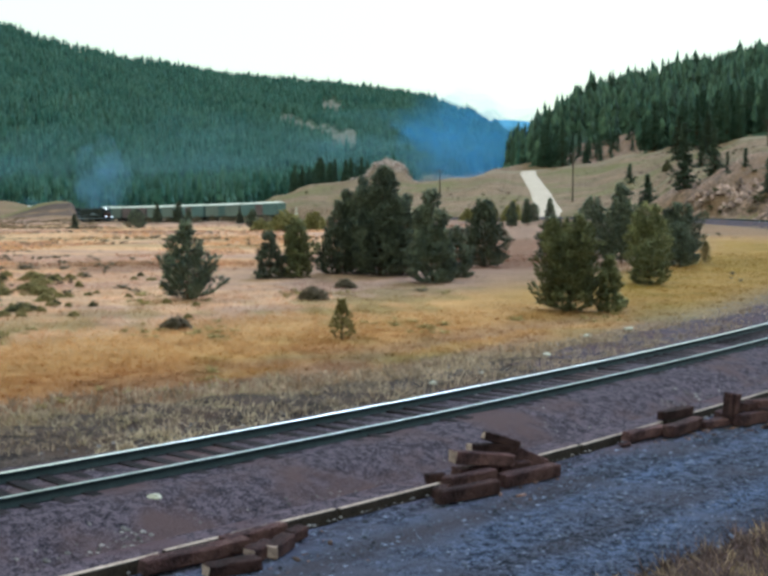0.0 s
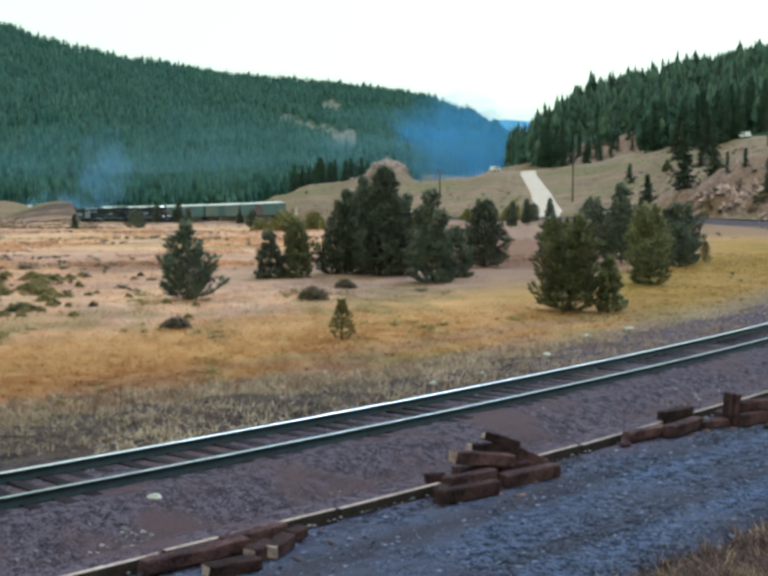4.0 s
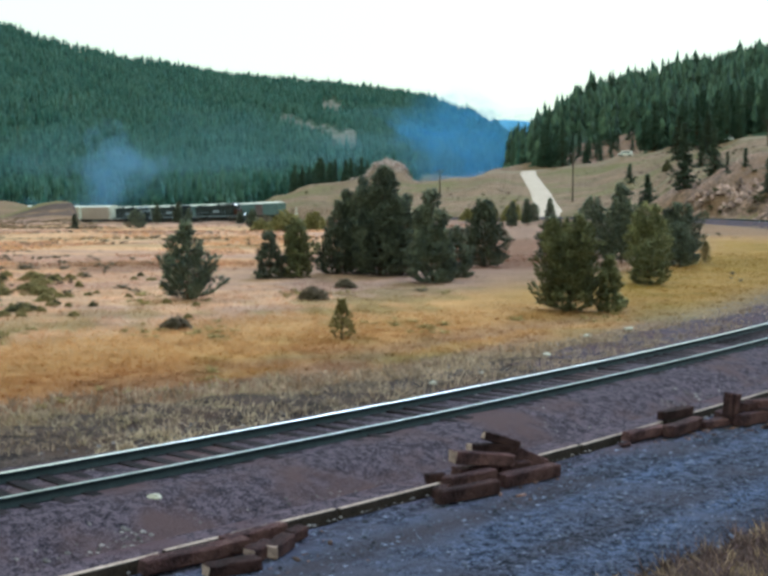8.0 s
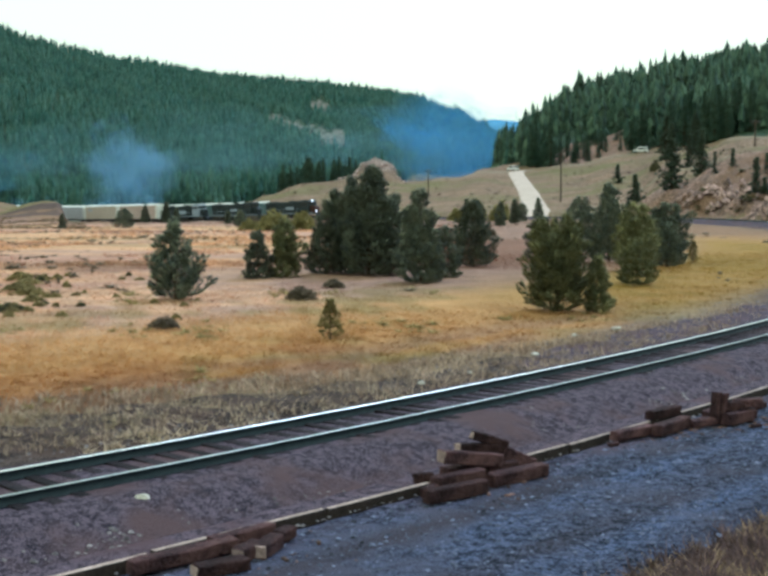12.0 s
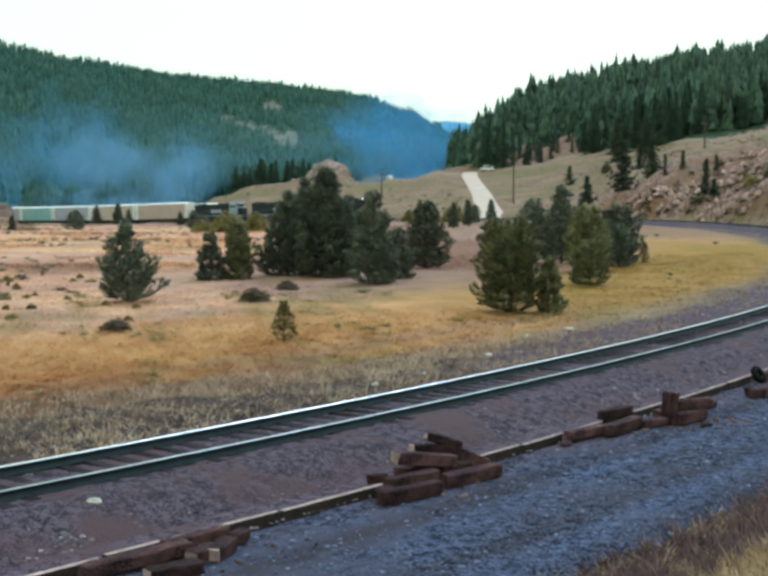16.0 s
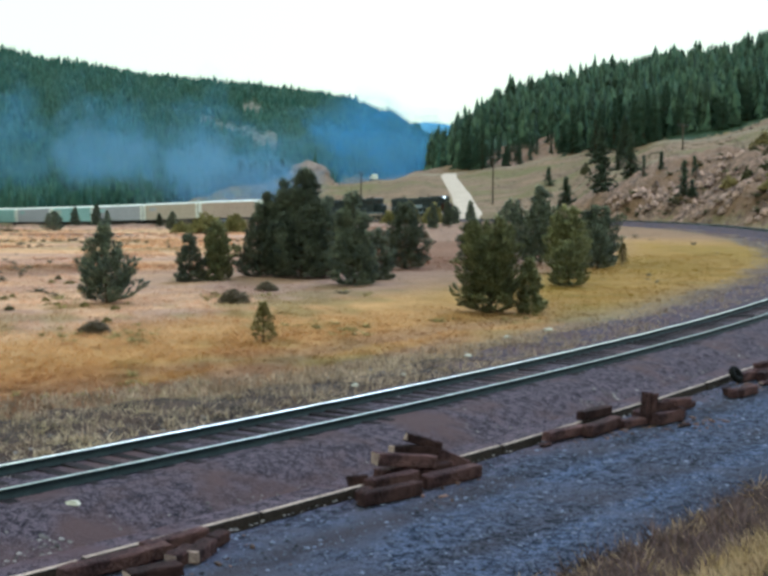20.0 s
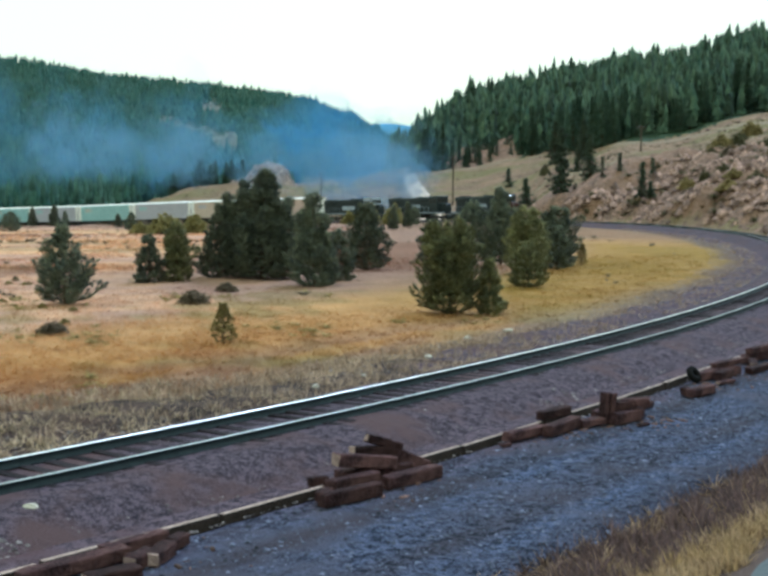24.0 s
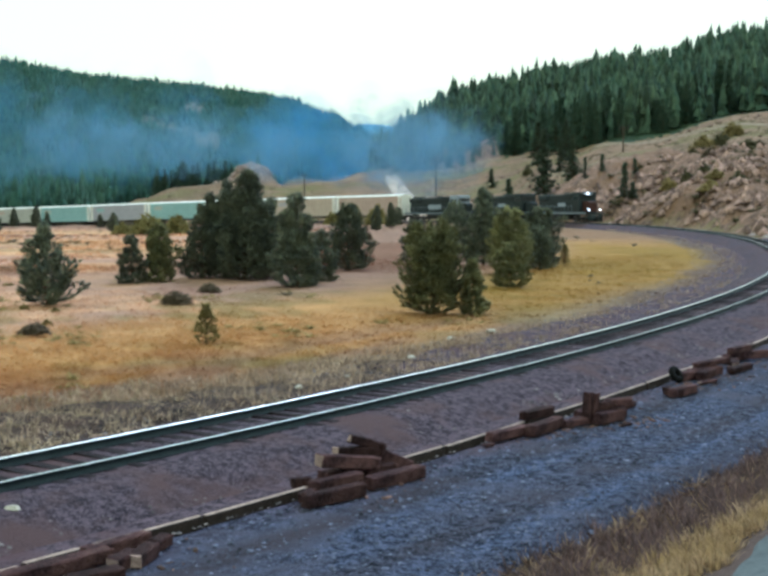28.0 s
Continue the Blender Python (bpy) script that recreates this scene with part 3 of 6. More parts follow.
    col = mix(col, np.array((0.085, 0.062, 0.05)), (d > 4) * smooth(4, 9, d))
    # from 18 to 28 m inside the curve the colours rise, blue most
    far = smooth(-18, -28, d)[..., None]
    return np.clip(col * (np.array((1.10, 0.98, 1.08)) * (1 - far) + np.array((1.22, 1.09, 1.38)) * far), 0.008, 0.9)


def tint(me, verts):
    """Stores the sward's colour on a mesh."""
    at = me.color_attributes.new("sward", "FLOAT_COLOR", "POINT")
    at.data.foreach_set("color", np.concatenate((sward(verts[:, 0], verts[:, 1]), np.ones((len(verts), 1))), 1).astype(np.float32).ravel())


def scars(x, y):
    """1 on the pale scree scars of the far hillside and the bare outcrop under the ridge."""
    b, far = x / np.maximum(y, 1), np.hypot(x, y)
    run = far - np.interp(b, (-0.09, -0.03), (1130, 965))
    left = np.exp(-((b + 0.058) / 0.03) ** 4 - (run / 62) ** 2) * (0.75 + 0.35 * np.sin(b * 420) * np.sin(far * 0.11))
    toe = np.exp(-((b - 0.17) / 0.05) ** 4 - ((far - 497) / 34) ** 2) * (0.75 + 0.2 * np.sin(b * 310) + 0.15 * np.sin(far * 0.31 + b * 90))
    return left + toe + np.exp(-((b - 0.195) / 0.022) ** 2 - ((far - 490) / 22) ** 2) + np.exp(-((b + 0.03) / 0.013) ** 2 - ((far - 905) / 40) ** 2) * 0.9 + np.exp(-((b + 0.042) / 0.009) ** 2 - ((far - 1255) / 40) ** 2) + np.exp(-((b + 0.028) / 0.006) ** 2 - ((far - 1000) / 45) ** 2)


def land_calm(x, y):
    """Distance from the line, for keeping the bed smooth."""
    best = np.full(np.shape(x), 1e9)
    for q in LINE[::6]:
        best = np.minimum(best, np.hypot(x - q[0], y - q[1]))
    return best


def zone_forest(x, y):
    b, far = x / np.maximum(y, 1), np.hypot(x, y)
    left = (b < 0.1) & (far > np.interp(b, (-0.3, -0.245, -0.235, -0.13, -0.10, -0.06, -0.02, 0.008, 0.03, 0.08, 0.1), (560, 520, 450, 430, 500, 500, 455, 470, 700, 720, 720)))
    right = (b >= 0.1) & (far > np.interp(b, (0.1, 0.125, 0.145, 0.165, 0.20, 0.215, 0.25, 0.28, 0.31, 0.42, 0.56), (540, 470, 462, 496, 494, 450, 445, 415, 400, 410, 395)))
    return (left | right | (far > 800)) & (y > 0)


def zone_slope(x, y):
    b, far = x / np.maximum(y, 1), np.hypot(x, y)
    return (y > 0) & (far > np.interp(b, (-0.6, -0.25, -0.24, -0.11, -0.08, 0.1, 0.2, 0.32, 0.42), (380, 380, 430, 350, 320, 250, 215, 190, 150)))


def zone_rock(x, y):
    """1 on the broken rock: the cut outside the curve and the knob beyond the line."""
    d, th = np.hypot(x - CX, y - CY) - R, np.degrees(np.arctan2(y - CY, x - CX))
    cut = smooth(6, 12, d) * (1 - smooth(36, 52, d)) * smooth(-40, -22, th) * (1 - smooth(17, 24, th))
    knob = np.exp(-(((x - 2) / 8) ** 2 + ((y - 440) / 16) ** 2) * 1.5)
    return np.maximum(cut, knob * 0.4)


# ---- bed, gravel strips, road ----
def ribbon(name, line, offs, tops, material, label, category, wobble=0.0, seed=1):
    """A swept strip: at each point of the line (x, y, z, across x, across y) the offsets and heights of its section."""
    rg = np.random.default_rng(seed)
    line = np.asarray(line)
    n, k = len(line), len(offs)
    o = np.tile(np.asarray(offs, float), (n, 1)) + rg.normal(0, wobble, (n, k))
    h = np.tile(np.asarray(tops, float), (n, 1))
    h[:, 1:-1] += rg.normal(0, wobble * 0.12, (n, k - 2))
    v = np.stack((line[:, None, 0] + o * line[:, None, 3], line[:, None, 1] + o * line[:, None, 4], line[:, None, 2] + h), -1)
    i, j = np.meshgrid(np.arange(n - 1), np.arange(k - 1), indexing="ij")
    q = np.stack((i * k + j, i * k + j + 1, (i + 1) * k + j + 1, (i + 1) * k + j), -1).reshape(-1, 4)
    ob = new(name, mesh_of(name, v.reshape(-1, 3), q, material, True))
    return tagged(ob, label, category, kind="structure")


def along(s):
    """Place, level and outward way of the centre line at arc lengths s."""
    s = np.asarray(s, float)
    x, y = np.interp(s, LINE_S, LINE[:, 0]), np.interp(s, LINE_S, LINE[:, 1])
    dx = np.interp(s + 1, LINE_S, LINE[:, 0]) - np.interp(s - 1, LINE_S, LINE[:, 0])
    dy = np.interp(s + 1, LINE_S, LINE[:, 1]) - np.interp(s - 1, LINE_S, LINE[:, 1])
    n = np.hypot(dx, dy)
    return np.stack((x, y, grade(s), dy / n, -dx / n), -1)


build_ground()
near_s = np.arange(-225, -60, 0.5)
far_s = np.arange(-62, 500, 2.0)
for q_s, q_w in ((near_s, 0.05), (far_s, 0.1)):
    ribbon("trackbed", along(q_s), (-4.6, -3.0, -2.0, -1.5, -0.95, -0.72, 0, 0.72, 0.95, 1.5, 2.0, 2.8, 3.5), (-0.86, -0.72, -0.30, -0.165, -0.165, -0.195, -0.168, -0.195, -0.165, -0.165, -0.27, -0.58, -0.80), BALLAST,
           "grey stone ballast bed under the railway track", "trackbed", q_w)
ribbon("cinder_strip", along(near_s), (2.4, 2.8, 3.3, 3.75), (-0.75, -0.535, -0.53, -0.66), CINDER, "maroon cinder strip between track and timber edge", "gravel", 0.03, 2)
rut_offs = np.concatenate(([3.5], np.arange(4.0, 8.7, 0.22), [9.2]))
gravel = ribbon("gravel_strip", along(near_s), rut_offs, np.interp(rut_offs, (3.5, 4.0, 5.5, 7.4, 8.6, 9.2), (-0.66, -0.52, -0.50, -0.46, -0.44, -0.72)), BLUE_GRAVEL, "blue-grey gravel service track beside the rails", "gravel", 0.05, 3)
# tyre-worn bands along the strip, and reddish wood dust near the old ties
rut_s, rut_d = np.meshgrid(near_s, rut_offs, indexing="ij")
band = np.sin(rut_d * 3.3 + 0.5 * np.sin(rut_s * 0.21)) + 0.7 * np.sin(rut_d * 6.1 + 0.09 * rut_s + 1) + 0.6 * np.sin(rut_s * 0.9 + rut_d * 2.2) * np.sin(rut_s * 0.37 - rut_d)
worn = 1.0 + 0.17 * band
dust = smooth(5.0, 4.1, rut_d) * (0.45 + 0.4 * np.sin(rut_s * 0.8) * np.sin(rut_s * 0.31 + 1))
tone = np.stack((worn * (0.97 - 0.05 * band) * (1 + 0.35 * dust), worn * (1 - 0.18 * dust), worn * (1 + 0.04 * band) * (1 - 0.38 * dust), np.ones_like(worn)), -1)
gravel.data.color_attributes.new("sward", "FLOAT_COLOR", "POINT").data.foreach_set("color", tone.astype(np.float32).ravel())


def verge_width(s):
    """How far the cindery verge spreads, as a share of its usual width."""
    return np.interp(s, (-225, -179, -170, -148, -112), (1.5, 1.3, 0.95, 0.72, 0.65))


verge_s = np.arange(-225, -164, 0.8)
verge_line = along(verge_s)
verge_line[:, 3:] *= verge_width(verge_s)[:, None]
ribbon("verge", verge_line, (-7.2, -6.0, -4.6, -2.3), (-0.95, -0.70, -0.66, -0.78), VERGE, "cindery weed-grown verge inside the curve", "verge", 0.35, 4)
shoulder_s = np.arange(-166, -20, 0.8)
shoulder_line = along(shoulder_s)
shoulder_line[:, 3:] *= np.interp(shoulder_s, (-166, -140, -105, -60, -20), (0.92, 0.82, 0.72, 0.68, 0.62))[:, None]
ribbon("cinder_shoulder", shoulder_line, (-7.4, -6.0, -4.6, -2.3), (-0.98, -0.705, -0.665, -0.78), CINDER, "dark maroon cinder shoulder inside the curve", "verge", 0.3, 9)


def road_edge(s):
    """How far outside the centre line the asphalt above the bank begins."""
    return np.interp(s, (-222, -190, -182.7, -180.8, -178.5, -150), (15.5, 14.2, 12.62, 12.08, 11.7, 11.7))


road_s = np.arange(-222, -150, 0.5)
road_line = along(road_s)
road_line[:, :2] += road_line[:, 3:] * road_edge(road_s)[:, None]
road_line[:, 2] += np.interp(road_edge(road_s), (10.5, 14, 18), (-0.3, 1.3, 3.0)) + 0.04
ribbon("roadside", road_line, (0, 0.2, 1.0, 2.0, 4.5), (-0.2, 0.10, 0.48, 0.95, 2.1), ROADSIDE, "blue-grey asphalt edge of the road above the bank", "road", 0.03, 7)


def drape(name, line, half, up, material, label):
    """A road laid on the land, its shoulders run into it."""
    offs = np.array((-half - 1.6, -half, -half / 2, 0, half / 2, half, half + 1.6))
    x, y = line[:, None, 0] + offs * line[:, None, 3], line[:, None, 1] + offs * line[:, None, 4]
    z = land(x, y) + up * np.array((-1.5, 0.9, 1, 1.1, 1, 0.9, -1.5))
    n, k = x.shape
    i, j = np.meshgrid(np.arange(n - 1), np.arange(k - 1), indexing="ij")
    q = np.stack((i * k + j, i * k + j + 1, (i + 1) * k + j + 1, (i + 1) * k + j), -1).reshape(-1, 4)
    tagged(new(name, mesh_of(name, np.stack((x, y, z), -1).reshape(-1, 3), q, material, True)), label, "road", kind="structure")


drape("dirt_road", DIRT, 2.2, 0.22, DIRT_ROAD, "pale sunlit dirt road climbing the grassy slope")
drape("highway", HIGHWAY, 2.3, 0.15, ASPHALT, "narrow dusty highway crossing the hillside")

drape("old_grade", course((60.5, 279), (68, 279), (74, 280), (78, 272), (81.5, 260)), 0.9, 0.6, OLD_GRADE, "narrow old grade ledge crossing the slope above the cut")

# ---- the railway track ----
RAIL_SECTION = ((-0.07, -0.18), (0.07, -0.18), (0.07, -0.16), (0.012, -0.135), (0.012, -0.05), (0.036, -0.04), (0.036, -0.006), (0.03, 0), (-0.03, 0), (-0.036, -0.006), (-0.036, -0.04), (-0.012, -0.05), (-0.012, -0.135), (-0.07, -0.16))


def rail_mesh(name, s, off, material, section=RAIL_SECTION):
    line, k, n = along(s), len(section), len(s)
    v = np.array([[(p[0] + (off + a) * p[3], p[1] + (off + a) * p[4], p[2] + b) for a, b in section] for p in line]).reshape(-1, 3)
    i, j = np.meshgrid(np.arange(n - 1), np.arange(k), indexing="ij")
    j2 = (j + 1) % k
    q = np.stack((i * k + j, i * k + j2, (i + 1) * k + j2, (i + 1) * k + j), -1).reshape(-1, 4)
    return mesh_of(name, v, q, material)


def tie_mesh(name, length, seed):
    rg = random.Random(seed)
    bm = bmesh.new()
    box(bm, -length / 2, length / 2, -0.115, 0.115, -0.18, 0, 0.012)
    for v in bm.verts:
        v.co += Vector((rg.uniform(-0.02, 0.02), rg.uniform(-0.008, 0.008), rg.uniform(-0.006, 0.006)))
    me = bpy.data.meshes.new(name)
    bm.to_mesh(me)
    bm.free()
    me.materials.append(TIE_WOOD)
    return me


def build_track():
    track = tagged(anchor("railway_track"), "steel railway track on dark wooden ties in grey ballast", "railway track")
    s = np.concatenate((np.arange(-225, -70, 0.75), np.arange(-70, 500, 2.5)))
    for off in (-0.7525, 0.7525):
        r = part("rail", rail_mesh("rail", s, off, RAIL_SIDE), None, track, "steel rail with shade put into its dark sides")
        part("rail_head", rail_mesh("rail_head", s, off, RAIL_TOP if off < 0 else RAIL_WORN, ((-0.024, -0.004), (0.038, -0.012), (0.038, -0.004), (0.03, 0.003), (-0.022 if off < 0 else 0.006, 0.003))), None, r, "bright worn running surface")
    meshes = [tie_mesh("tie", 2.24, k) for k in range(5)]
    rg = random.Random(4)
    for i in range(270):
        p = along([-214 + i * 0.53])[0]
        ob = part("tie", meshes[i % 5], None, track)
        out = rg.uniform(0.05, 0.16) if rg.random() < 0.15 else rg.uniform(-0.06, 0.03)
        ob.matrix_basis = Matrix.Translation((p[0] + out * p[3], p[1] + out * p[4], p[2] - 0.161 + rg.uniform(-0.016, 0.012) + 0.05 * max(0, out))) @ Matrix.Rotation(math.atan2(p[4], p[3]) + rg.uniform(-0.02, 0.02), 4, "Z")
    ss = np.arange(-214 + 270 * 0.53, 330, 0.6)
    p = along(ss)
    v = np.array([(x, y, z) for x in (-1.3, 1.3) for y in (-0.115, 0.115) for z in (-0.18, 0)])
    f = np.array([(0, 1, 3, 2), (4, 6, 7, 5), (0, 4, 5, 1), (2, 3, 7, 6), (1, 5, 7, 3)])
    vv, ff = scatter(v, f, p[:, :3] - (0, 0, 0.175), np.arctan2(p[:, 4], p[:, 3]), np.ones(len(p)))
    tagged(part("far_ties", mesh_of("far_ties", vv, ff, TIE_WOOD), None, track), kind="stuff")


build_track()

# ---- rolling stock: x forward, z up from the rail heads ----
TRAIN_SPEED, TRAIN_START, SET_LENGTH = 8.69, 304.6, 66.4
SIDING_UP = 0.38                   # the siding lies a little higher than the main line
MOVING = []


def wheelset(parent, x, r, name="wheelset"):
    bm = bmesh.new()
    rod(bm, (x, -0.9, r), (x, 0.9, r), 0.08, sides=8)
    for y in (-0.76, 0.76):
        rod(bm, (x, y - 0.06, r), (x, y + 0.06, r), r, sides=18)
        rod(bm, (x, y - 0.09, r), (x, y - 0.05, r), r + 0.02, sides=18)
    part(name, bm, WHEEL_STEEL, parent, "worn steel wheels on an axle")


def truck(parent, x, axles, gap, r):
    bm = bmesh.new()
    n = (axles - 1) * gap / 2
    for y in (-1.02, 1.02):
        box(bm, x - n - 0.3, x + n + 0.3, y - 0.09, y + 0.09, r + 0.02, r + 0.3, 0.04)
        box(bm, x - 0.45, x + 0.45, y - 0.1, y + 0.1, r - 0.28, r + 0.1, 0.05)
        for i in range(axles):
            box(bm, x - n + i * gap - 0.2, x - n + i * gap + 0.2, y - 0.13, y + 0.13, r - 0.18, r + 0.2, 0.05)
    box(bm, x - 0.25, x + 0.25, -1.1, 1.1, r, r + 0.3, 0.03)
    t = part("truck", bm, UNDER, parent, "grimy cast truck frame")
    for i in range(axles):
        wheelset(t, x - n + i * gap, r)


def boxcar(paint, seed, label):
    rg = random.Random(seed)
    car = anchor("boxcar")
    L, w = 7.7, 1.45
    bm = box(bmesh.new(), -L, L, -w, w, 1.05, 4.25, 0.05)
    body = part("body", bm, paint, car)
    bm = bmesh.new()
    ends = [(-L - 0.02, w + 0.05, 4.25), (-L - 0.02, 0, 4.62), (-L - 0.02, -w - 0.05, 4.25)]
    v = [bm.verts.new(p) for p in ends] + [bm.verts.new((-p[0], p[1], p[2])) for p in ends]
    for q in ((0, 1, 4, 3), (1, 2, 5, 4), (2, 0, 3, 5), (0, 2, 1), (3, 4, 5)):
        bm.faces.new([v[i] for i in q])
    for i in range(16):
        x = -L + 0.4 + i * (2 * L - 0.8) / 15
        for sgn in (-1, 1):
            m = Matrix.Translation((x, sgn * 0.74, 4.445)) @ Matrix.Rotation(-sgn * math.atan2(0.37, w + 0.05), 4, "X")
            box(bm, -0.04, 0.04, -0.74, 0.74, -0.03, 0.05, 0, m)
    part("roof", bm, CAR_ROOF, car, "pale galvanised ribbed roof")
    for sgn in (-1, 1):
        rib = None
        for i in range(14):
            x = -L + 0.25 + i * (2 * L - 0.5) / 13
            if abs(x) > 1.7:
                if rib is None:
                    rib = part("side_rib", box(bmesh.new(), -0.05, 0.05, -0.05, 0.05, 1.1, 4.2, 0.015), paint, body)
                    rib.location = (x, sgn * w, 0)
                else:
                    part("side_rib", rib.data, None, body).location = (x, sgn * w, 0)
        door = part("door", box(bmesh.new(), -1.5, 1.5, sgn * (w + 0.05) - 0.04, sgn * (w + 0.05) + 0.04, 1.15, 4.1, 0.02), SIDING_PAINTS[(seed + 1) % 3], car, "sliding side door")
        bm = bmesh.new()
        for x in (-1.1, -0.4, 0.4, 1.1):
            rod(bm, (x, sgn * (w + 0.11), 1.25), (x, sgn * (w + 0.11), 4.0), 0.025, sides=6)
        part("door_bars", bm, UNDER, door)
        bm = bmesh.new()
        for z in np.linspace(1.2, 4.0, 8):
            rod(bm, (L - 0.55, sgn * (w + 0.09), z), (L - 0.1, sgn * (w + 0.09), z), 0.02, sides=5)
        part("ladder", bm, UNDER, car)
    bm = box(bmesh.new(), -L + 0.2, L - 0.2, -1.2, 1.2, 0.8, 1.06, 0.02)
    box(bm, -L - 0.45, L + 0.45, -0.17, 0.17, 0.72, 1.0, 0.03)
    part("underframe", bm, UNDER, car)
    for x in (-5.6, 5.6):
        truck(car, x, 2, 1.75, 0.42)
    return tagged(car, label, "boxcar", "boxcars parked on the siding")


def freight_car(paint, seed, label):
    """A long, tall covered car: panelled sides between posts, ends coloured as sunlit, a bright curved roof."""
    car = anchor("freight_car")
    L, w, top = 10.78, 1.5, 5.0
    body = part("body", box(bmesh.new(), -L, L, -w, w, 1.0, top, 0.04), paint, car)
    bm = bmesh.new()
    rim = [(y, top + 0.34 * (1 - (y / (w + 0.06)) ** 2)) for y in np.linspace(-w - 0.06, w + 0.06, 9)]
    v = [[bm.verts.new((x, y, z)) for y, z in rim] for x in np.linspace(-L - 0.03, L + 0.03, 12)]
    for i in range(11):
        for j in range(8):
            bm.faces.new((v[i][j], v[i + 1][j], v[i + 1][j + 1], v[i][j + 1]))
    bm.faces.new(v[0])
    bm.faces.new(v[-1][::-1])
    for x in np.linspace(-L + 0.6, L - 0.6, 17):
        for k in range(8):
            (y0, z0), (y1, z1) = rim[k], rim[k + 1]
            rod(bm, (x, y0, z0 + 0.01), (x, y1, z1 + 0.01), 0.035, sides=4)
    part("roof", bm, CAR_ROOF, car, "bright white curved roof")
    post, panel = None, None
    for sgn in (-1, 1):
        for i in range(19):
            x = -L + 0.12 + i * (2 * L - 0.24) / 18
            if post is None:
                post = part("side_post", box(bmesh.new(), -0.07, 0.07, -0.06, 0.06, 1.05, top - 0.05, 0.015), paint, body)
                post.location = (x, sgn * w, 0)
            else:
                part("side_post", post.data, None, body).location = (x, sgn * w, 0)
        rail = part("side_sill", box(bmesh.new(), -L, L, sgn * (w + 0.04) - 0.05, sgn * (w + 0.04) + 0.05, 0.85, 1.12, 0.02), UNDER, car)
        part("lettering_panel", box(bmesh.new(), -L + 2.2, -L + 5.2, sgn * (w + 0.012) - 0.004, sgn * (w + 0.012) + 0.004, 3.4, 4.3, 0), CAR_PAINTS[(seed + 2) % 5], body, "faded sign panel")
    # sunlight on the car ends, put into white doors and added side panels
    for sgn in (-1, 1):
        part("end_door", box(bmesh.new(), sgn * (L + 0.05) - 0.05, sgn * (L + 0.05) + 0.05, -w + 0.05, w - 0.05, 1.1, top - 0.02, 0.02), CAR_ROOF, car, "end doors coloured pale as if sunlit")
        for x in (-L + 0.42, L - 0.42):
            part("end_panel", box(bmesh.new(), x - 0.4, x + 0.4, sgn * (w + 0.075) - 0.012, sgn * (w + 0.075) + 0.012, 1.1, top - 0.03, 0.008), CAR_ROOF, body, "added pale panel imitating the sunlit car end")
        bm = bmesh.new()
        for z in np.linspace(1.2, 4.6, 9):
            rod(bm, (L - 0.6, sgn * (w + 0.1), z), (L - 0.15, sgn * (w + 0.1), z), 0.02, sides=5)
        part("ladder", bm, UNDER, car)
    bm = box(bmesh.new(), -L + 0.2, L - 0.2, -1.1, 1.1, 0.75, 1.02, 0.02)
    box(bm, -L - 0.42, L + 0.42, -0.17, 0.17, 0.72, 0.98, 0.03)
    part("underframe", bm, UNDER, car)
    for x in (-8.4, 8.4):
        truck(car, x, 2, 1.75, 0.42)
    return tagged(car, label, "freight car", "freight cars of the train")


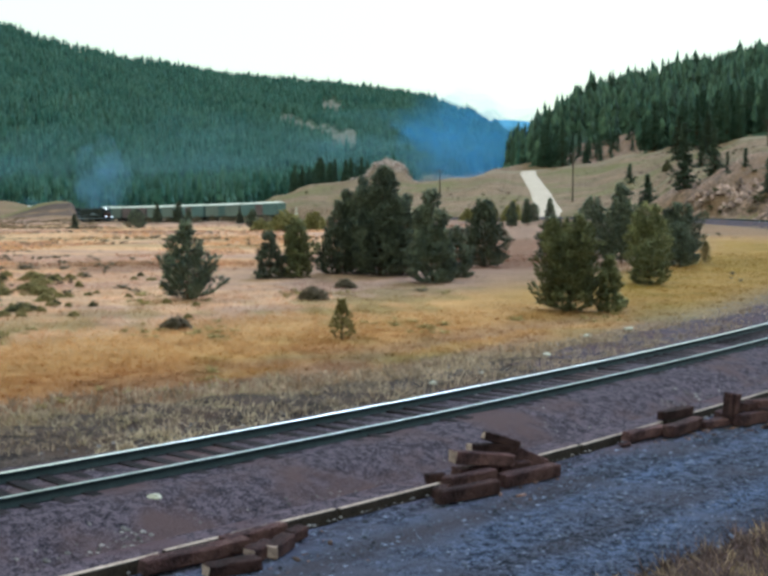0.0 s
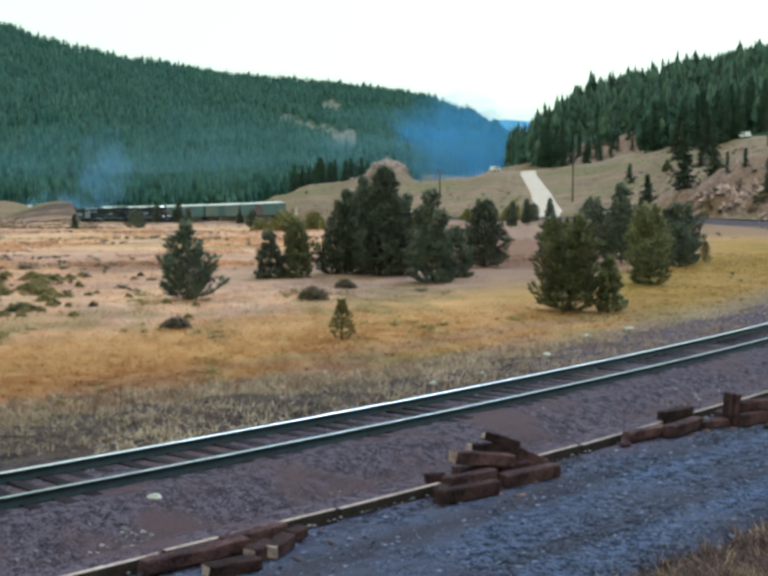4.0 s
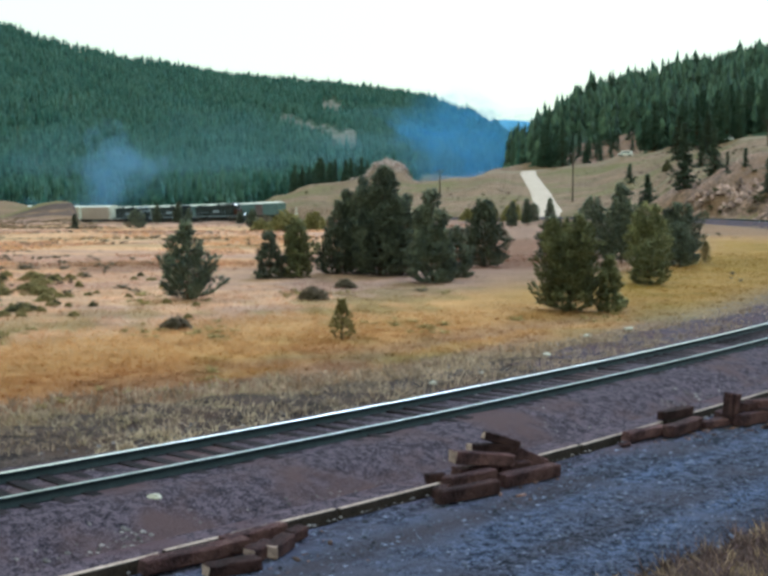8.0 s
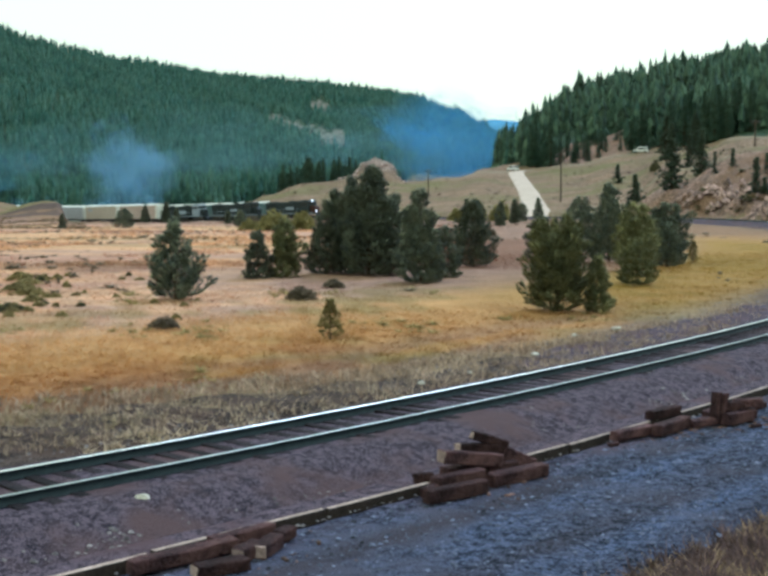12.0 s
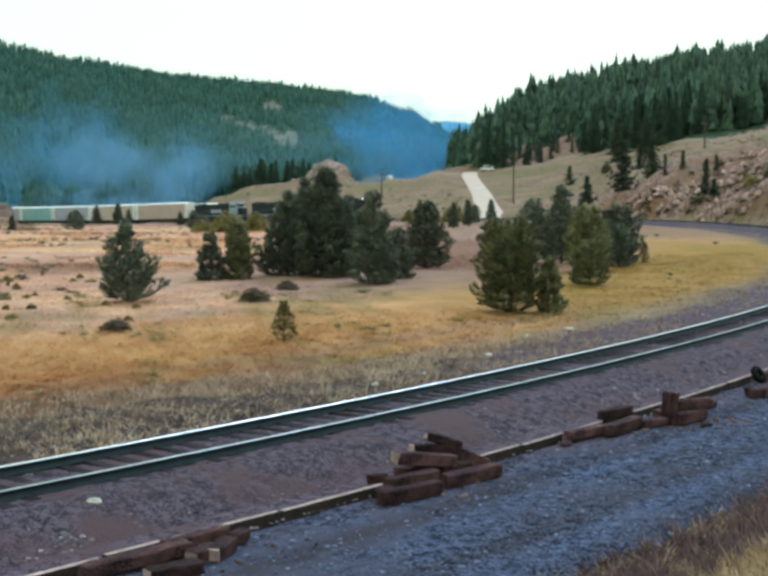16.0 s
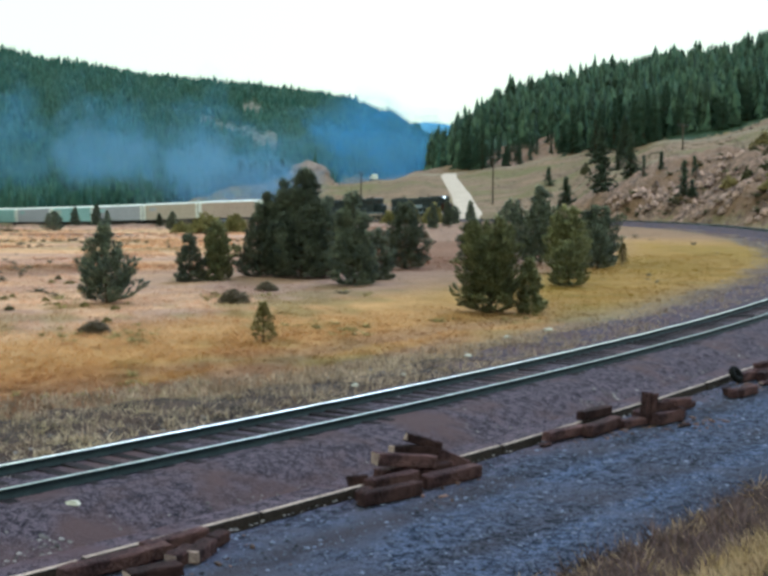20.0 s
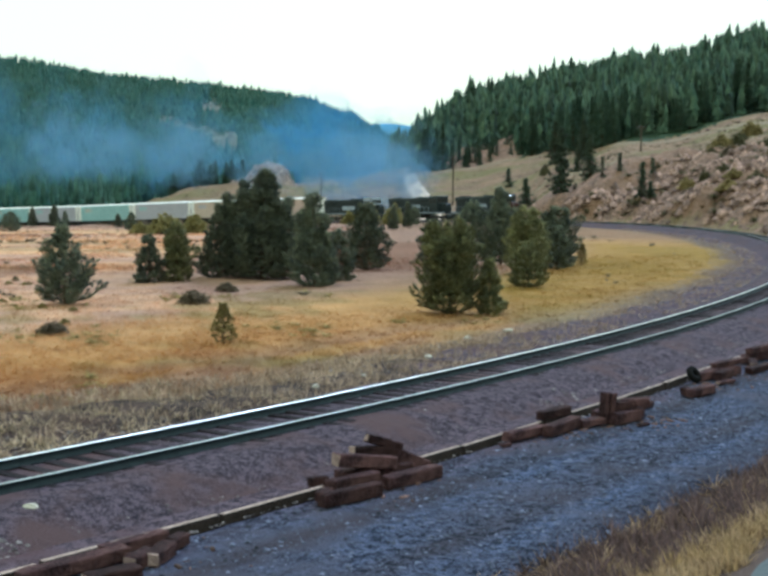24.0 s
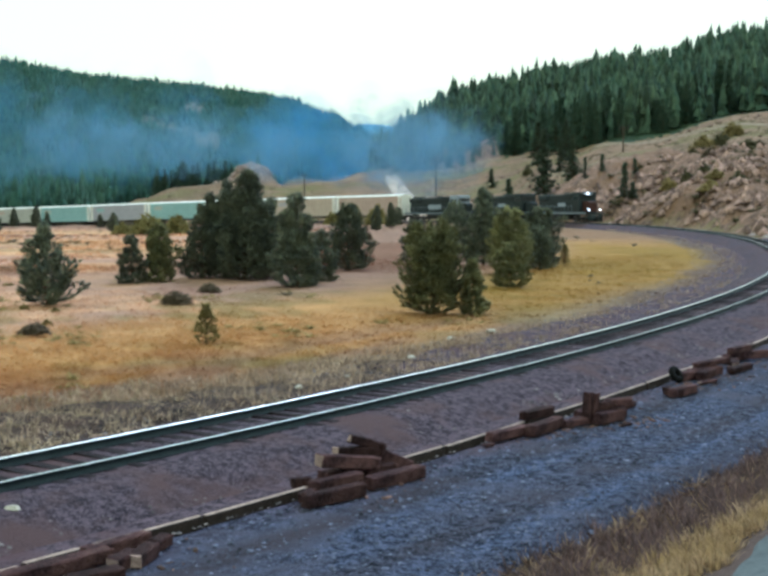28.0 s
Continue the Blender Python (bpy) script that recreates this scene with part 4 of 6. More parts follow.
def locomotive(lead, patch, label):
    loco = anchor("locomotive")
    fr = part("frame", box(bmesh.new(), -10.2, 10.2, -1.5, 1.5, 1.25, 1.62, 0.05), LOCO_BLACK, loco)
    bm = box(bmesh.new(), -9.2, 5.0, -0.98, 0.98, 1.6, 4.5, 0.18)
    hood = part("long_hood", bm, LOCO_BLACK, loco, "sooty black engine hood")
    bm = bmesh.new()
    for x in (-8.3, -7.1, -5.9):
        rod(bm, (x, 0, 4.46), (x, 0, 4.68), 0.5, sides=14)
    part("radiator_fans", bm, UNDER, hood)
    bm = box(bmesh.new(), -9.0, -5.2, -1.22, 1.22, 3.5, 4.45, 0.12)
    part("radiator_housing", bm, LOCO_BLACK, hood)
    leaf = None
    for i in range(16):
        for sgn in (-1, 1):
            if leaf is None:
                leaf = bpy.data.meshes.new("hood_door")
                bm = box(bmesh.new(), 0, 0.45, -0.015, 0.015, 1.8, 3.3, 0.01)
                bm.to_mesh(leaf)
                bm.free()
                leaf.materials.append(LOCO_BLACK)
            part("hood_door", leaf, None, hood).location = (-4.9 + i * 0.58, sgn * 0.99, 0)
    part("exhaust_stack", box(bmesh.new(), -0.6, 0.5, -0.3, 0.3, 4.45, 4.8, 0.05), UNDER, hood)
    part("dynamic_brake_housing", box(bmesh.new(), 0.9, 4.2, -1.1, 1.1, 3.7, 4.66, 0.15), LOCO_BLACK, hood)
    for sgn in (-1, 1):
        part("lettering", box(bmesh.new(), -2.6 if patch else -1.2, 1.6, sgn * 1.02 - 0.01, sgn * 1.02 + 0.01, 2.2 if patch else 2.5, 3.1, 0.0), LOCO_GREY, hood, "pale lettering panel")
    cab = part("cab", box(bmesh.new(), 5.0, 7.6, -1.5, 1.5, 1.6, 4.8, 0.12), LOCO_GREY if patch else LOCO_BLACK, loco, "driver's cab")
    for y in (-0.95, -0.3, 0.3, 0.95):
        part("cab_window", box(bmesh.new(), 7.59, 7.63, y - 0.27, y + 0.27, 3.6, 4.3, 0.01), GLASS, cab)
    for sgn in (-1, 1):
        for x in (5.8, 6.8):
            part("cab_window", box(bmesh.new(), x - 0.38, x + 0.38, sgn * 1.5 - 0.02, sgn * 1.5 + 0.02, 3.4, 4.1, 0.01), GLASS, cab)
    bm = box(bmesh.new(), 7.5, 9.4, -0.85, 0.85, 1.6, 3.3, 0.16)
    nose = part("short_nose", bm, LOCO_NOSE if lead else LOCO_BLACK, loco, "low front nose")
    if lead:
        for y, z, x, name in ((-0.13, 4.52, 7.68, "headlight"), (0.13, 4.52, 7.68, "headlight"), (-0.95, 1.95, 10.05, "ditch_light"), (0.95, 1.95, 10.05, "ditch_light")):
            part(name, rod(bmesh.new(), (x - 0.15, y, z), (x + 0.05, y, z), 0.10, sides=14), LAMP, cab if z > 3 else fr, "lit round lamp")
        part("number_board", box(bmesh.new(), 7.58, 7.68, -0.85, -0.35, 4.42, 4.64, 0.01), LOCO_GREY, cab)
        part("number_board", box(bmesh.new(), 7.58, 7.68, 0.35, 0.85, 4.42, 4.64, 0.01), LOCO_GREY, cab)
    for sgn in (-1, 1):
        bm = bmesh.new()
        for i in range(12):
            x = -9.8 + i * 1.33
            rod(bm, (x, sgn * 1.45, 1.6), (x, sgn * 1.45, 2.6), 0.025, sides=5)
        rod(bm, (-9.8, sgn * 1.45, 2.6), (4.9, sgn * 1.45, 2.6), 0.025, sides=5)
        part("handrail", bm, LOCO_GREY, fr, "pale side handrail")
        part("sill_stripe", box(bmesh.new(), -10.1, 10.1, sgn * 1.5 - 0.012, sgn * 1.5 + 0.012, 1.38, 1.56, 0), LOCO_GREY, fr, "pale stripe along the sill")
        bm = bmesh.new()
        for x in (-9.9, 9.9):
            for k in range(4):
                box(bm, x - 0.3, x + 0.3, sgn * 1.45 - 0.15, sgn * 1.45 + 0.15, 0.35 + k * 0.32, 0.4 + k * 0.32, 0)
        part("steps", bm, UNDER, fr)
    part("fuel_tank", box(bmesh.new(), -2.9, 2.9, -1.35, 1.35, 0.4, 1.25, 0.2), UNDER, loco)
    bm = bmesh.new()
    for sgn in (-1, 1):
        box(bm, sgn * 10.5 - 0.55, sgn * 10.5 + 0.45, -0.16, 0.16, 0.75, 1.05, 0.04)
    part("coupler", bm, UNDER, loco)
    v = [(10.2, -1.4, 1.2), (10.2, 1.4, 1.2), (10.2, -1.3, 0.15), (10.2, 1.3, 0.15), (10.75, 0, 0.15), (10.35, 0, 1.2)]
    part("pilot_plow", mesh_of("pilot_plow", v, [np.array([(0, 2, 4, 5), (5, 4, 3, 1), (0, 1, 3, 2)]), np.array([(0, 5, 1), (2, 3, 4)])], LOCO_BLACK), None, loco)
    for x in (-6.6, 6.6):
        truck(loco, x, 3, 1.75, 0.52)
    return tagged(loco, label, "locomotive", "locomotives at the head of the train")


def build_train():
    for i in range(3):
        loco = locomotive(i == 0, i == 2, ("sooty black leading diesel locomotive with lit headlights", "sooty black diesel locomotive coupled behind the leader",
                                           "black diesel locomotive with pale cab and lettering panel")[i])
        MOVING.append((loco, TRAIN_START - SET_LENGTH + 11.05 + i * 22.13))
    names = ("pale lilac-grey", "faded pinkish", "pale aqua", "dusty tan", "off-white")
    made = {}
    for i, k in enumerate((1, 3, 0, 2, 0, 2, 4, 2, 0, 3)):
        if k in made:
            car = copy_thing(made[k], Matrix())
        else:
            car = made[k] = freight_car(CAR_PAINTS[k], k, names[k] + " long covered freight car with white roof, rolling")
        MOVING.append((car, TRAIN_START + 11.15 + i * 22.3))
    made = {}
    for i in range(6):
        k = (2, 1, 2, 0, 2, 0)[i]
        s = 254.5 - 16.6 * i
        m = on_line(s) @ Matrix.Translation((0, 9.0, SIDING_UP))
        if k in made:
            car = copy_thing(made[k], m)
        else:
            car = made[k] = boxcar(SIDING_PAINTS[k], k, ("dull teal", "faded maroon-grey", "grey-green")[k] + " boxcar with a whitish roof, parked on the siding")
            car.matrix_basis = m
    ss = np.arange(160, 268, 2.0)
    siding = tagged(anchor("siding_track"), "siding track beside the far line", "railway track")
    for off in (8.2475, 9.7525):
        part("rail", rail_mesh("rail", ss, off, RAIL_SIDE), None, siding).location = (0, 0, SIDING_UP)
    p = along(np.arange(160, 268, 0.6))
    v = np.array([(x, y, z) for x in (7.7, 10.3) for y in (-0.115, 0.115) for z in (SIDING_UP - 0.36, SIDING_UP - 0.18)])
    f = np.array([(0, 1, 3, 2), (4, 6, 7, 5), (0, 4, 5, 1), (2, 3, 7, 6), (1, 5, 7, 3)])
    vv, ff = scatter(v, f, p[:, :3], np.arctan2(p[:, 4], p[:, 3]), np.ones(len(p)))
    tagged(part("siding_ties", mesh_of("siding_ties", vv, ff, TIE_WOOD), None, siding), kind="stuff")


def on_line(s):
    p, a, b = along([s])[0], along([s - 6])[0], along([s + 6])[0]
    d = Vector((a[0] - b[0], a[1] - b[1], a[2] - b[2])).normalized()
    y = Vector((0, 0, 1)).cross(d).normalized()
    m = Matrix((d, y, d.cross(y))).transposed().to_4x4()
    m.translation = (p[0], p[1], p[2])
    return m


build_train()


# ---- old ties and timber edging ----
def on_strip(th, d, z):
    return CX + (R + d) * math.cos(radians(th)), CY + (R + d) * math.sin(radians(th)), z


def tie_piece(length, w, h, seed, pale):
    """A broken, weathered tie: split ends, hollows and a rounded back."""
    rg = random.Random(seed)
    bm = bmesh.new()
    box(bm, -length / 2, length / 2, -w / 2, w / 2, -h / 2, h / 2, 0.022)
    bmesh.ops.subdivide_edges(bm, edges=[e for e in bm.edges if e.calc_length() > 0.5 * length], cuts=7)
    for v in bm.verts:
        v.co += Vector((rg.uniform(-0.035, 0.035) if abs(v.co.x) > 0.45 * length else rg.uniform(-0.01, 0.01), rg.uniform(-0.008, 0.008), rg.uniform(-0.009, 0.007)))
        v.co.z += 0.010 * noise.noise(v.co * 5 + Vector((seed, 0, 0)))
    bm.normal_update()
    for f in bm.faces:
        f.material_index = 1 if f.normal.x < -0.8 and pale else 0
    me = bpy.data.meshes.new("old_tie")
    bm.to_mesh(me)
    bm.free()
    me.materials.append(OLD_TIE)
    me.materials.append(PALE_CUT)
    return me


def build_ties():
    # middle, length, the way it points, tilt, width, height, and whether its broken end is pale
    heap_one = ((1.40, 20.16, -0.38, 1.25, 37, 0, 0.25, 0.24, 0), (1.48, 20.72, -0.33, 1.05, 35, 0, 0.26, 0.28, 0), (1.78, 21.45, -0.33, 1.25, 31, 0, 0.30, 0.26, 0),
                (1.72, 21.25, -0.06, 1.32, 33, -10, 0.25, 0.23, 1), (1.93, 21.72, 0.02, 1.05, 35, -7, 0.20, 0.17, 1), (2.12, 21.85, 0.14, 0.82, 32, -19, 0.18, 0.16, 1),
                (2.58, 21.40, -0.39, 1.40, 40, 0, 0.25, 0.23, 0), (2.66, 22.20, -0.27, 0.85, 38, -24, 0.22, 0.24, 0), (2.25, 21.75, -0.36, 0.8, 34, 0, 0.30, 0.24, 0),
                (0.89, 21.0, -0.36, 0.32, 21, 0, 0.2, 0.2, 0), (0.97, 20.25, -0.40, 0.36, 60, 0, 0.2, 0.2, 0), (1.16, 20.66, -0.40, 0.40, 38, 0, 0.22, 0.2, 1))
    heap_two = ((5.41, 25.04, -0.38, 1.26, 41, 0, 0.24, 0.20, 0), (6.44, 26.70, -0.27, 1.15, 43, 0, 0.22, 0.20, 0), (6.34, 25.60, -0.36, 1.37, 50, 0, 0.26, 0.24, 0),
                (7.17, 26.23, -0.40, 0.75, 32, 0, 0.24, 0.16, 0), (7.50, 26.42, -0.14, 0.70, 40, 80, 0.20, 0.13, 0), (7.66, 26.50, -0.15, 0.68, 20, 76, 0.22, 0.13, 0),
                (8.04, 26.57, -0.36, 0.89, 36, 0, 0.30, 0.26, 0), (7.95, 26.75, -0.14, 0.70, 29, -8, 0.24, 0.20, 0), (8.30, 26.95, -0.26, 0.6, -30, -20, 0.2, 0.18, 0), (8.97, 28.23, -0.41, 0.70, 43, 0, 0.20, 0.14, 1),
                (4.85, 24.28, -0.46, 0.26, 29, 0, 0.12, 0.07, 1), (8.31, 26.13, -0.46, 0.37, 33, 0, 0.12, 0.07, 1), (7.75, 27.2, -0.38, 0.9, 44, 0, 0.24, 0.2, 0),
                (8.32, 27.0, -0.33, 0.8, 52, 0, 0.28, 0.28, 0), (8.36, 26.88, -0.09, 0.62, -15, 6, 0.22, 0.18, 0))
    heap_three = ((10.70, 29.81, -0.38, 0.52, -55, 0, 0.20, 0.20, 1), (11.01, 29.93, -0.37, 1.10, 41, 0, 0.25, 0.22, 0), (11.95, 32.3, -0.36, 0.70, 40, 0, 0.24, 0.24, 0),
                  (12.75, 32.95, -0.35, 1.27, 30, 0, 0.26, 0.25, 0), (12.6, 32.5, -0.36, 0.9, 48, 0, 0.26, 0.24, 0), (13.0, 33.15, -0.13, 1.35, 28, 3, 0.20, 0.16, 0), (12.35, 31.71, -0.44, 0.76, 36, 0, 0.15, 0.09, 1),
                  (14.84, 35.85, -0.34, 1.65, 46, 0, 0.25, 0.25, 0), (14.10, 33.73, -0.39, 1.4, 45, 0, 0.22, 0.18, 0), (14.95, 35.8, -0.12, 1.37, 44, 0, 0.22, 0.20, 0), (15.6, 36.2, -0.34, 1.2, 20, 0, 0.25, 0.25, 0), (14.3, 34.6, -0.38, 1.0, 70, 0, 0.24, 0.2, 1))
    heap_left = ((-1.93, 17.66, -0.40, 1.20, 44, 0, 0.20, 0.18, 0), (-2.62, 16.64, -0.38, 1.72, 41, 0, 0.24, 0.20, 0), (-1.50, 17.14, -0.40, 0.65, 71, 0, 0.24, 0.20, 1), (-1.74, 16.92, -0.40, 0.52, 60, 0, 0.24, 0.20, 1),
                 (-2.05, 16.22, -0.41, 0.80, 32, 0, 0.24, 0.18, 1), (-1.30, 17.74, -0.40, 0.42, 60, 0, 0.2, 0.18, 0))
    for i, (x, y, z, long, way, tilt, w, h, pale) in enumerate(heap_one + heap_two + heap_three + heap_left):
        ob = new("old_tie", tie_piece(long, w, h, 40 + i, pale))
        ob.matrix_basis = Matrix.Translation((x, y, z)) @ Euler((radians((i * 37) % 9 - 4), radians(-tilt), radians(way))).to_matrix().to_4x4()
        if h < 0.1:
            tagged(ob, "flat pale splinter of a broken wooden tie", "wood chip", "old ties in heaps")
        else:
            tagged(ob, "broken reddish-brown wooden tie with a pale sawn end" if pale else "rotten dark brown wooden tie in a heap", "railway tie", "old ties in heaps")
    # a worn tyre that leans on the ties
    ring, seat = [], []
    for i in range(28):
        for k, (dr, dx) in enumerate(((0.075, -0.05), (0.085, 0.0), (0.075, 0.05), (0.0, 0.075), (-0.07, 0.06), (-0.07, -0.06), (0.0, -0.075))):
            r, a = 0.165 + dr, 6.2832 * i / 28
            ring.append((dx, r * math.cos(a), r * math.sin(a)))
            seat.append((i * 7 + k, (i + 1) % 28 * 7 + k, (i + 1) % 28 * 7 + (k + 1) % 7, i * 7 + (k + 1) % 7))
    tyre = new("tyre", mesh_of("tyre", ring, seat, TYRE, True))
    tyre.matrix_basis = Matrix.Translation((11.56, 31.98, -0.27)) @ Euler((0, radians(-34), radians(-50))).to_matrix().to_4x4()
    tagged(tyre, "worn black tyre leaning on the old ties", "tyre")
    cg = np.random.default_rng(15)
    v = np.array([(x, y, z) for x in (-0.5, 0.5) for y in (-0.18, 0.18) for z in (0, 0.14)])
    f = np.array([(0, 1, 3), (0, 3, 2), (4, 6, 7), (4, 7, 5), (0, 4, 5), (0, 5, 1), (2, 3, 7), (2, 7, 6), (1, 5, 7), (1, 7, 3)])
    n = 520
    foot = np.array([(1.7, 20.9), (6.2, 25.7), (8.0, 26.6), (8.6, 26.6), (11.6, 31.2), (13.4, 33.2), (15, 35), (-2.2, 17)])[cg.integers(0, 8, n)]
    x, y = foot[:, 0] + cg.normal(0, 0.75, n), foot[:, 1] + cg.normal(0, 0.55, n)
    d = np.hypot(x - CX, y - CY) - R
    ok = (d > 4.0) & (d < 6.2)
    x, y, d = x[ok], y[ok], d[ok]
    vv, ff = scatter(v, f, np.stack((x, y, np.interp(d, (4.0, 5.5, 7.4), (-0.52, -0.50, -0.46))), -1), cg.uniform(0, 6.28, len(x)), 0.05 * 4.5 ** (cg.random(len(x)) ** 2))
    tagged(new("wood_chips", mesh_of("wood_chips", vv, ff, CHIPS)), "reddish-brown wood chips scattered round the old ties", "wood chips", kind="stuff")
    rg = random.Random(8)
    bm = bmesh.new()
    box(bm, -1.61, 1.61, -0.06, 0.06, -0.11, 0.11, 0.012)
    me = bpy.data.meshes.new("timber_beam")
    bm.to_mesh(me)
    bm.free()
    me.materials.append(TIMBER)
    me.materials.append(TIMBER_TOP)
    # upward faces take the sunlit colour, all others the shaded one
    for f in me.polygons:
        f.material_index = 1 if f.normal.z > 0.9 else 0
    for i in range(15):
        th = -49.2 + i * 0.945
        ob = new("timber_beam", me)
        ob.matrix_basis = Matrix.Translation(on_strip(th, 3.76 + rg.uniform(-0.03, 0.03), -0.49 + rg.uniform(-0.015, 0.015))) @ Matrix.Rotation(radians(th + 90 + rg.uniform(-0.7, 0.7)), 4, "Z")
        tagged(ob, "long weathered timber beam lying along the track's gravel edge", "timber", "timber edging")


build_ties()


# ---- stones ----
ROCK_V = np.array([(0, 0, 0.62), (0.9, 0.1, 0.1), (0.35, 0.8, 0.18), (-0.6, 0.65, 0.05), (-0.95, -0.15, 0.2), (-0.3, -0.85, 0.1), (0.6, -0.7, 0.22), (0.3, 0.2, 0.55), (-0.35, 0.05, 0.6)])
ROCK_F = np.array([(0, 7, 8), (7, 2, 8), (7, 1, 2), (8, 2, 3), (8, 3, 4), (8, 4, 5), (0, 8, 5), (0, 5, 6), (0, 6, 7), (7, 6, 1)])


def stones(name, n, dlo, dhi, slo, shi, zs, small, big, material, label, seed):
    rg = np.random.default_rng(seed)
    s, d = rg.uniform(slo, shi, n), rg.uniform(dlo, dhi, n)
    p = along(s)
    w = np.stack((p[:, 0] + d * p[:, 3], p[:, 1] + d * p[:, 4], p[:, 2] + np.interp(d, *zs)), -1)
    size = small * (big / small) ** (rg.random(n) ** 2.5)
    v, f = scatter(ROCK_V, ROCK_F, w, rg.uniform(0, 6.28, n), size)
    return tagged(new(name, mesh_of(name, v, f, material)), label, "stones", kind="stuff")


BED_Z = ((-4.6, -3.0, -1.9, -1.5, 1.5, 1.9, 2.8, 3.5, 4.0, 5.5, 8.6, 9.2), (-0.8, -0.72, -0.32, -0.21, -0.21, -0.30, -0.60, -0.54, -0.52, -0.50, -0.44, -0.5))
stones("ballast_stones", 16000, -3.2, 2.6, -205, -110, BED_Z, 0.025, 0.075, STONE, "loose grey and rusty ballast stones round the ties", 11)
stones("gravel_stones", 15000, 4.0, 9.0, -205, -130, BED_Z, 0.018, 0.06, BLUE_STONE, "scattered blue-grey crushed stones on the gravel", 12)
stones("cinder_stones", 9000, 1.7, 3.9, -205, -130, BED_Z, 0.02, 0.075, STONE, "loose brownish stones on the cinder strip", 13)
stones("verge_stones", 5000, -7.0, -3.0, -205, -60, ((-7, -4.6, -3), (-0.78, -0.7, -0.72)), 0.03, 0.075, STONE, "loose stones on the weedy verge", 14)


def lump(seed, cuts=2, rough=0.3):
    bm = bmesh.new()
    bmesh.ops.create_icosphere(bm, subdivisions=cuts, radius=1)
    for v in bm.verts:
        n = noise.noise(v.co * 1.3 + Vector((seed * 7.1, 0, 0))) + 0.5 * noise.noise(v.co * 3 + Vector((0, seed * 3.3, 0)))
        v.co *= 1 + rough * n
        v.co.z *= 0.7
    return bm


def build_rocks():
    for i, (x, y, r) in enumerate(((-3.65, 19.17, 0.13), (1.35, 33.2, 0.13), (7.3, 43.7, 0.17), (9.2, 45.8, 0.18), (5.2, 38.8, 0.16), (50.6, 123, 0.45), (2.8, 35, 0.1))):
        me = bpy.data.meshes.new("pale_stone")
        bm = lump(i, 2, 0.45)
        bm.to_mesh(me)
        bm.free()
        me.materials.append(WHITE_STONE)
        ob = new("pale_stone", me)
        z = -0.215 if i == 0 else -0.66
        ob.matrix_basis = Matrix.LocRotScale((x, y, z if i != 5 else -0.7), Euler((0, 0, i)), (r * 1.0, r * 0.75, r * 0.6))
        tagged(ob, "single whitish stone lying by the track", "stone", "pale stones by the track")
    rg = np.random.default_rng(21)
    # boulders of the cut outside the curve
    n = 15000
    deg, d = rg.uniform(-32, 17, n), rg.triangular(6.5, 9, 46, n)
    lie = np.sin(deg * 0.9 + 0.13 * d) + np.sin(deg * 1.7 - 0.21 * d + 1) + 0.7 * np.sin(deg * 3.1 + 0.4 * d + 2)
    ok = lie + 0.8 * rg.random(n) > 0.7
    th, d = np.radians(deg[ok]), d[ok]
    n = len(d)
    x, y = CX + (R + d) * np.cos(th), CY + (R + d) * np.sin(th)
    z = land(x, y) + crags(x, y)
    size = 0.20 * 5 ** (rg.random(n) ** 2.0)
    v, f = scatter(ROCK_V, ROCK_F, np.stack((x, y, z - 0.2 * size), -1), rg.uniform(0, 6.28, n), size, size * rg.uniform(1.0, 3.0, n))
    tagged(new("cut_boulders", mesh_of("cut_boulders", v, f, BOULDER)), "broken pinkish boulders on the railway cut", "rocks", kind="stuff")
    # pale blocks fallen to the foot of the cut, beside the line
    n = 46
    th, d = np.radians(rg.uniform(-27, -6, n)), rg.normal(6.6, 0.5, n)
    x, y = CX + (R + d) * np.cos(th), CY + (R + d) * np.sin(th)
    size = 0.3 * 2.6 ** rg.random(n)
    v, f = scatter(ROCK_V, ROCK_F, np.stack((x, y, land(x, y) + crags(x, y)), -1), rg.uniform(0, 6.28, n), size * 1.2, size * rg.uniform(0.9, 1.5, n))
    tagged(new("fallen_blocks", mesh_of("fallen_blocks", v, f, PALE_BLOCK)), "pale fallen stone blocks at the foot of the cut", "rocks", kind="stuff")
    n = 340
    x, y = rg.normal(2, 5.4, n), rg.normal(435, 7, n)
    size = 0.4 * 2.8 ** (rg.random(n) ** 1.5)
    v, f = scatter(ROCK_V, ROCK_F, np.stack((x, y, land(x, y) + crags(x, y) + -0.1), -1), rg.uniform(0, 6.28, n), size, size * rg.uniform(0.8, 1.7, n))
    tagged(new("knob_rocks", mesh_of("knob_rocks", v, f, KNOB_ROCK)), "crumbling pinkish rocks of the bare knob", "rocks", kind="stuff")


build_rocks()


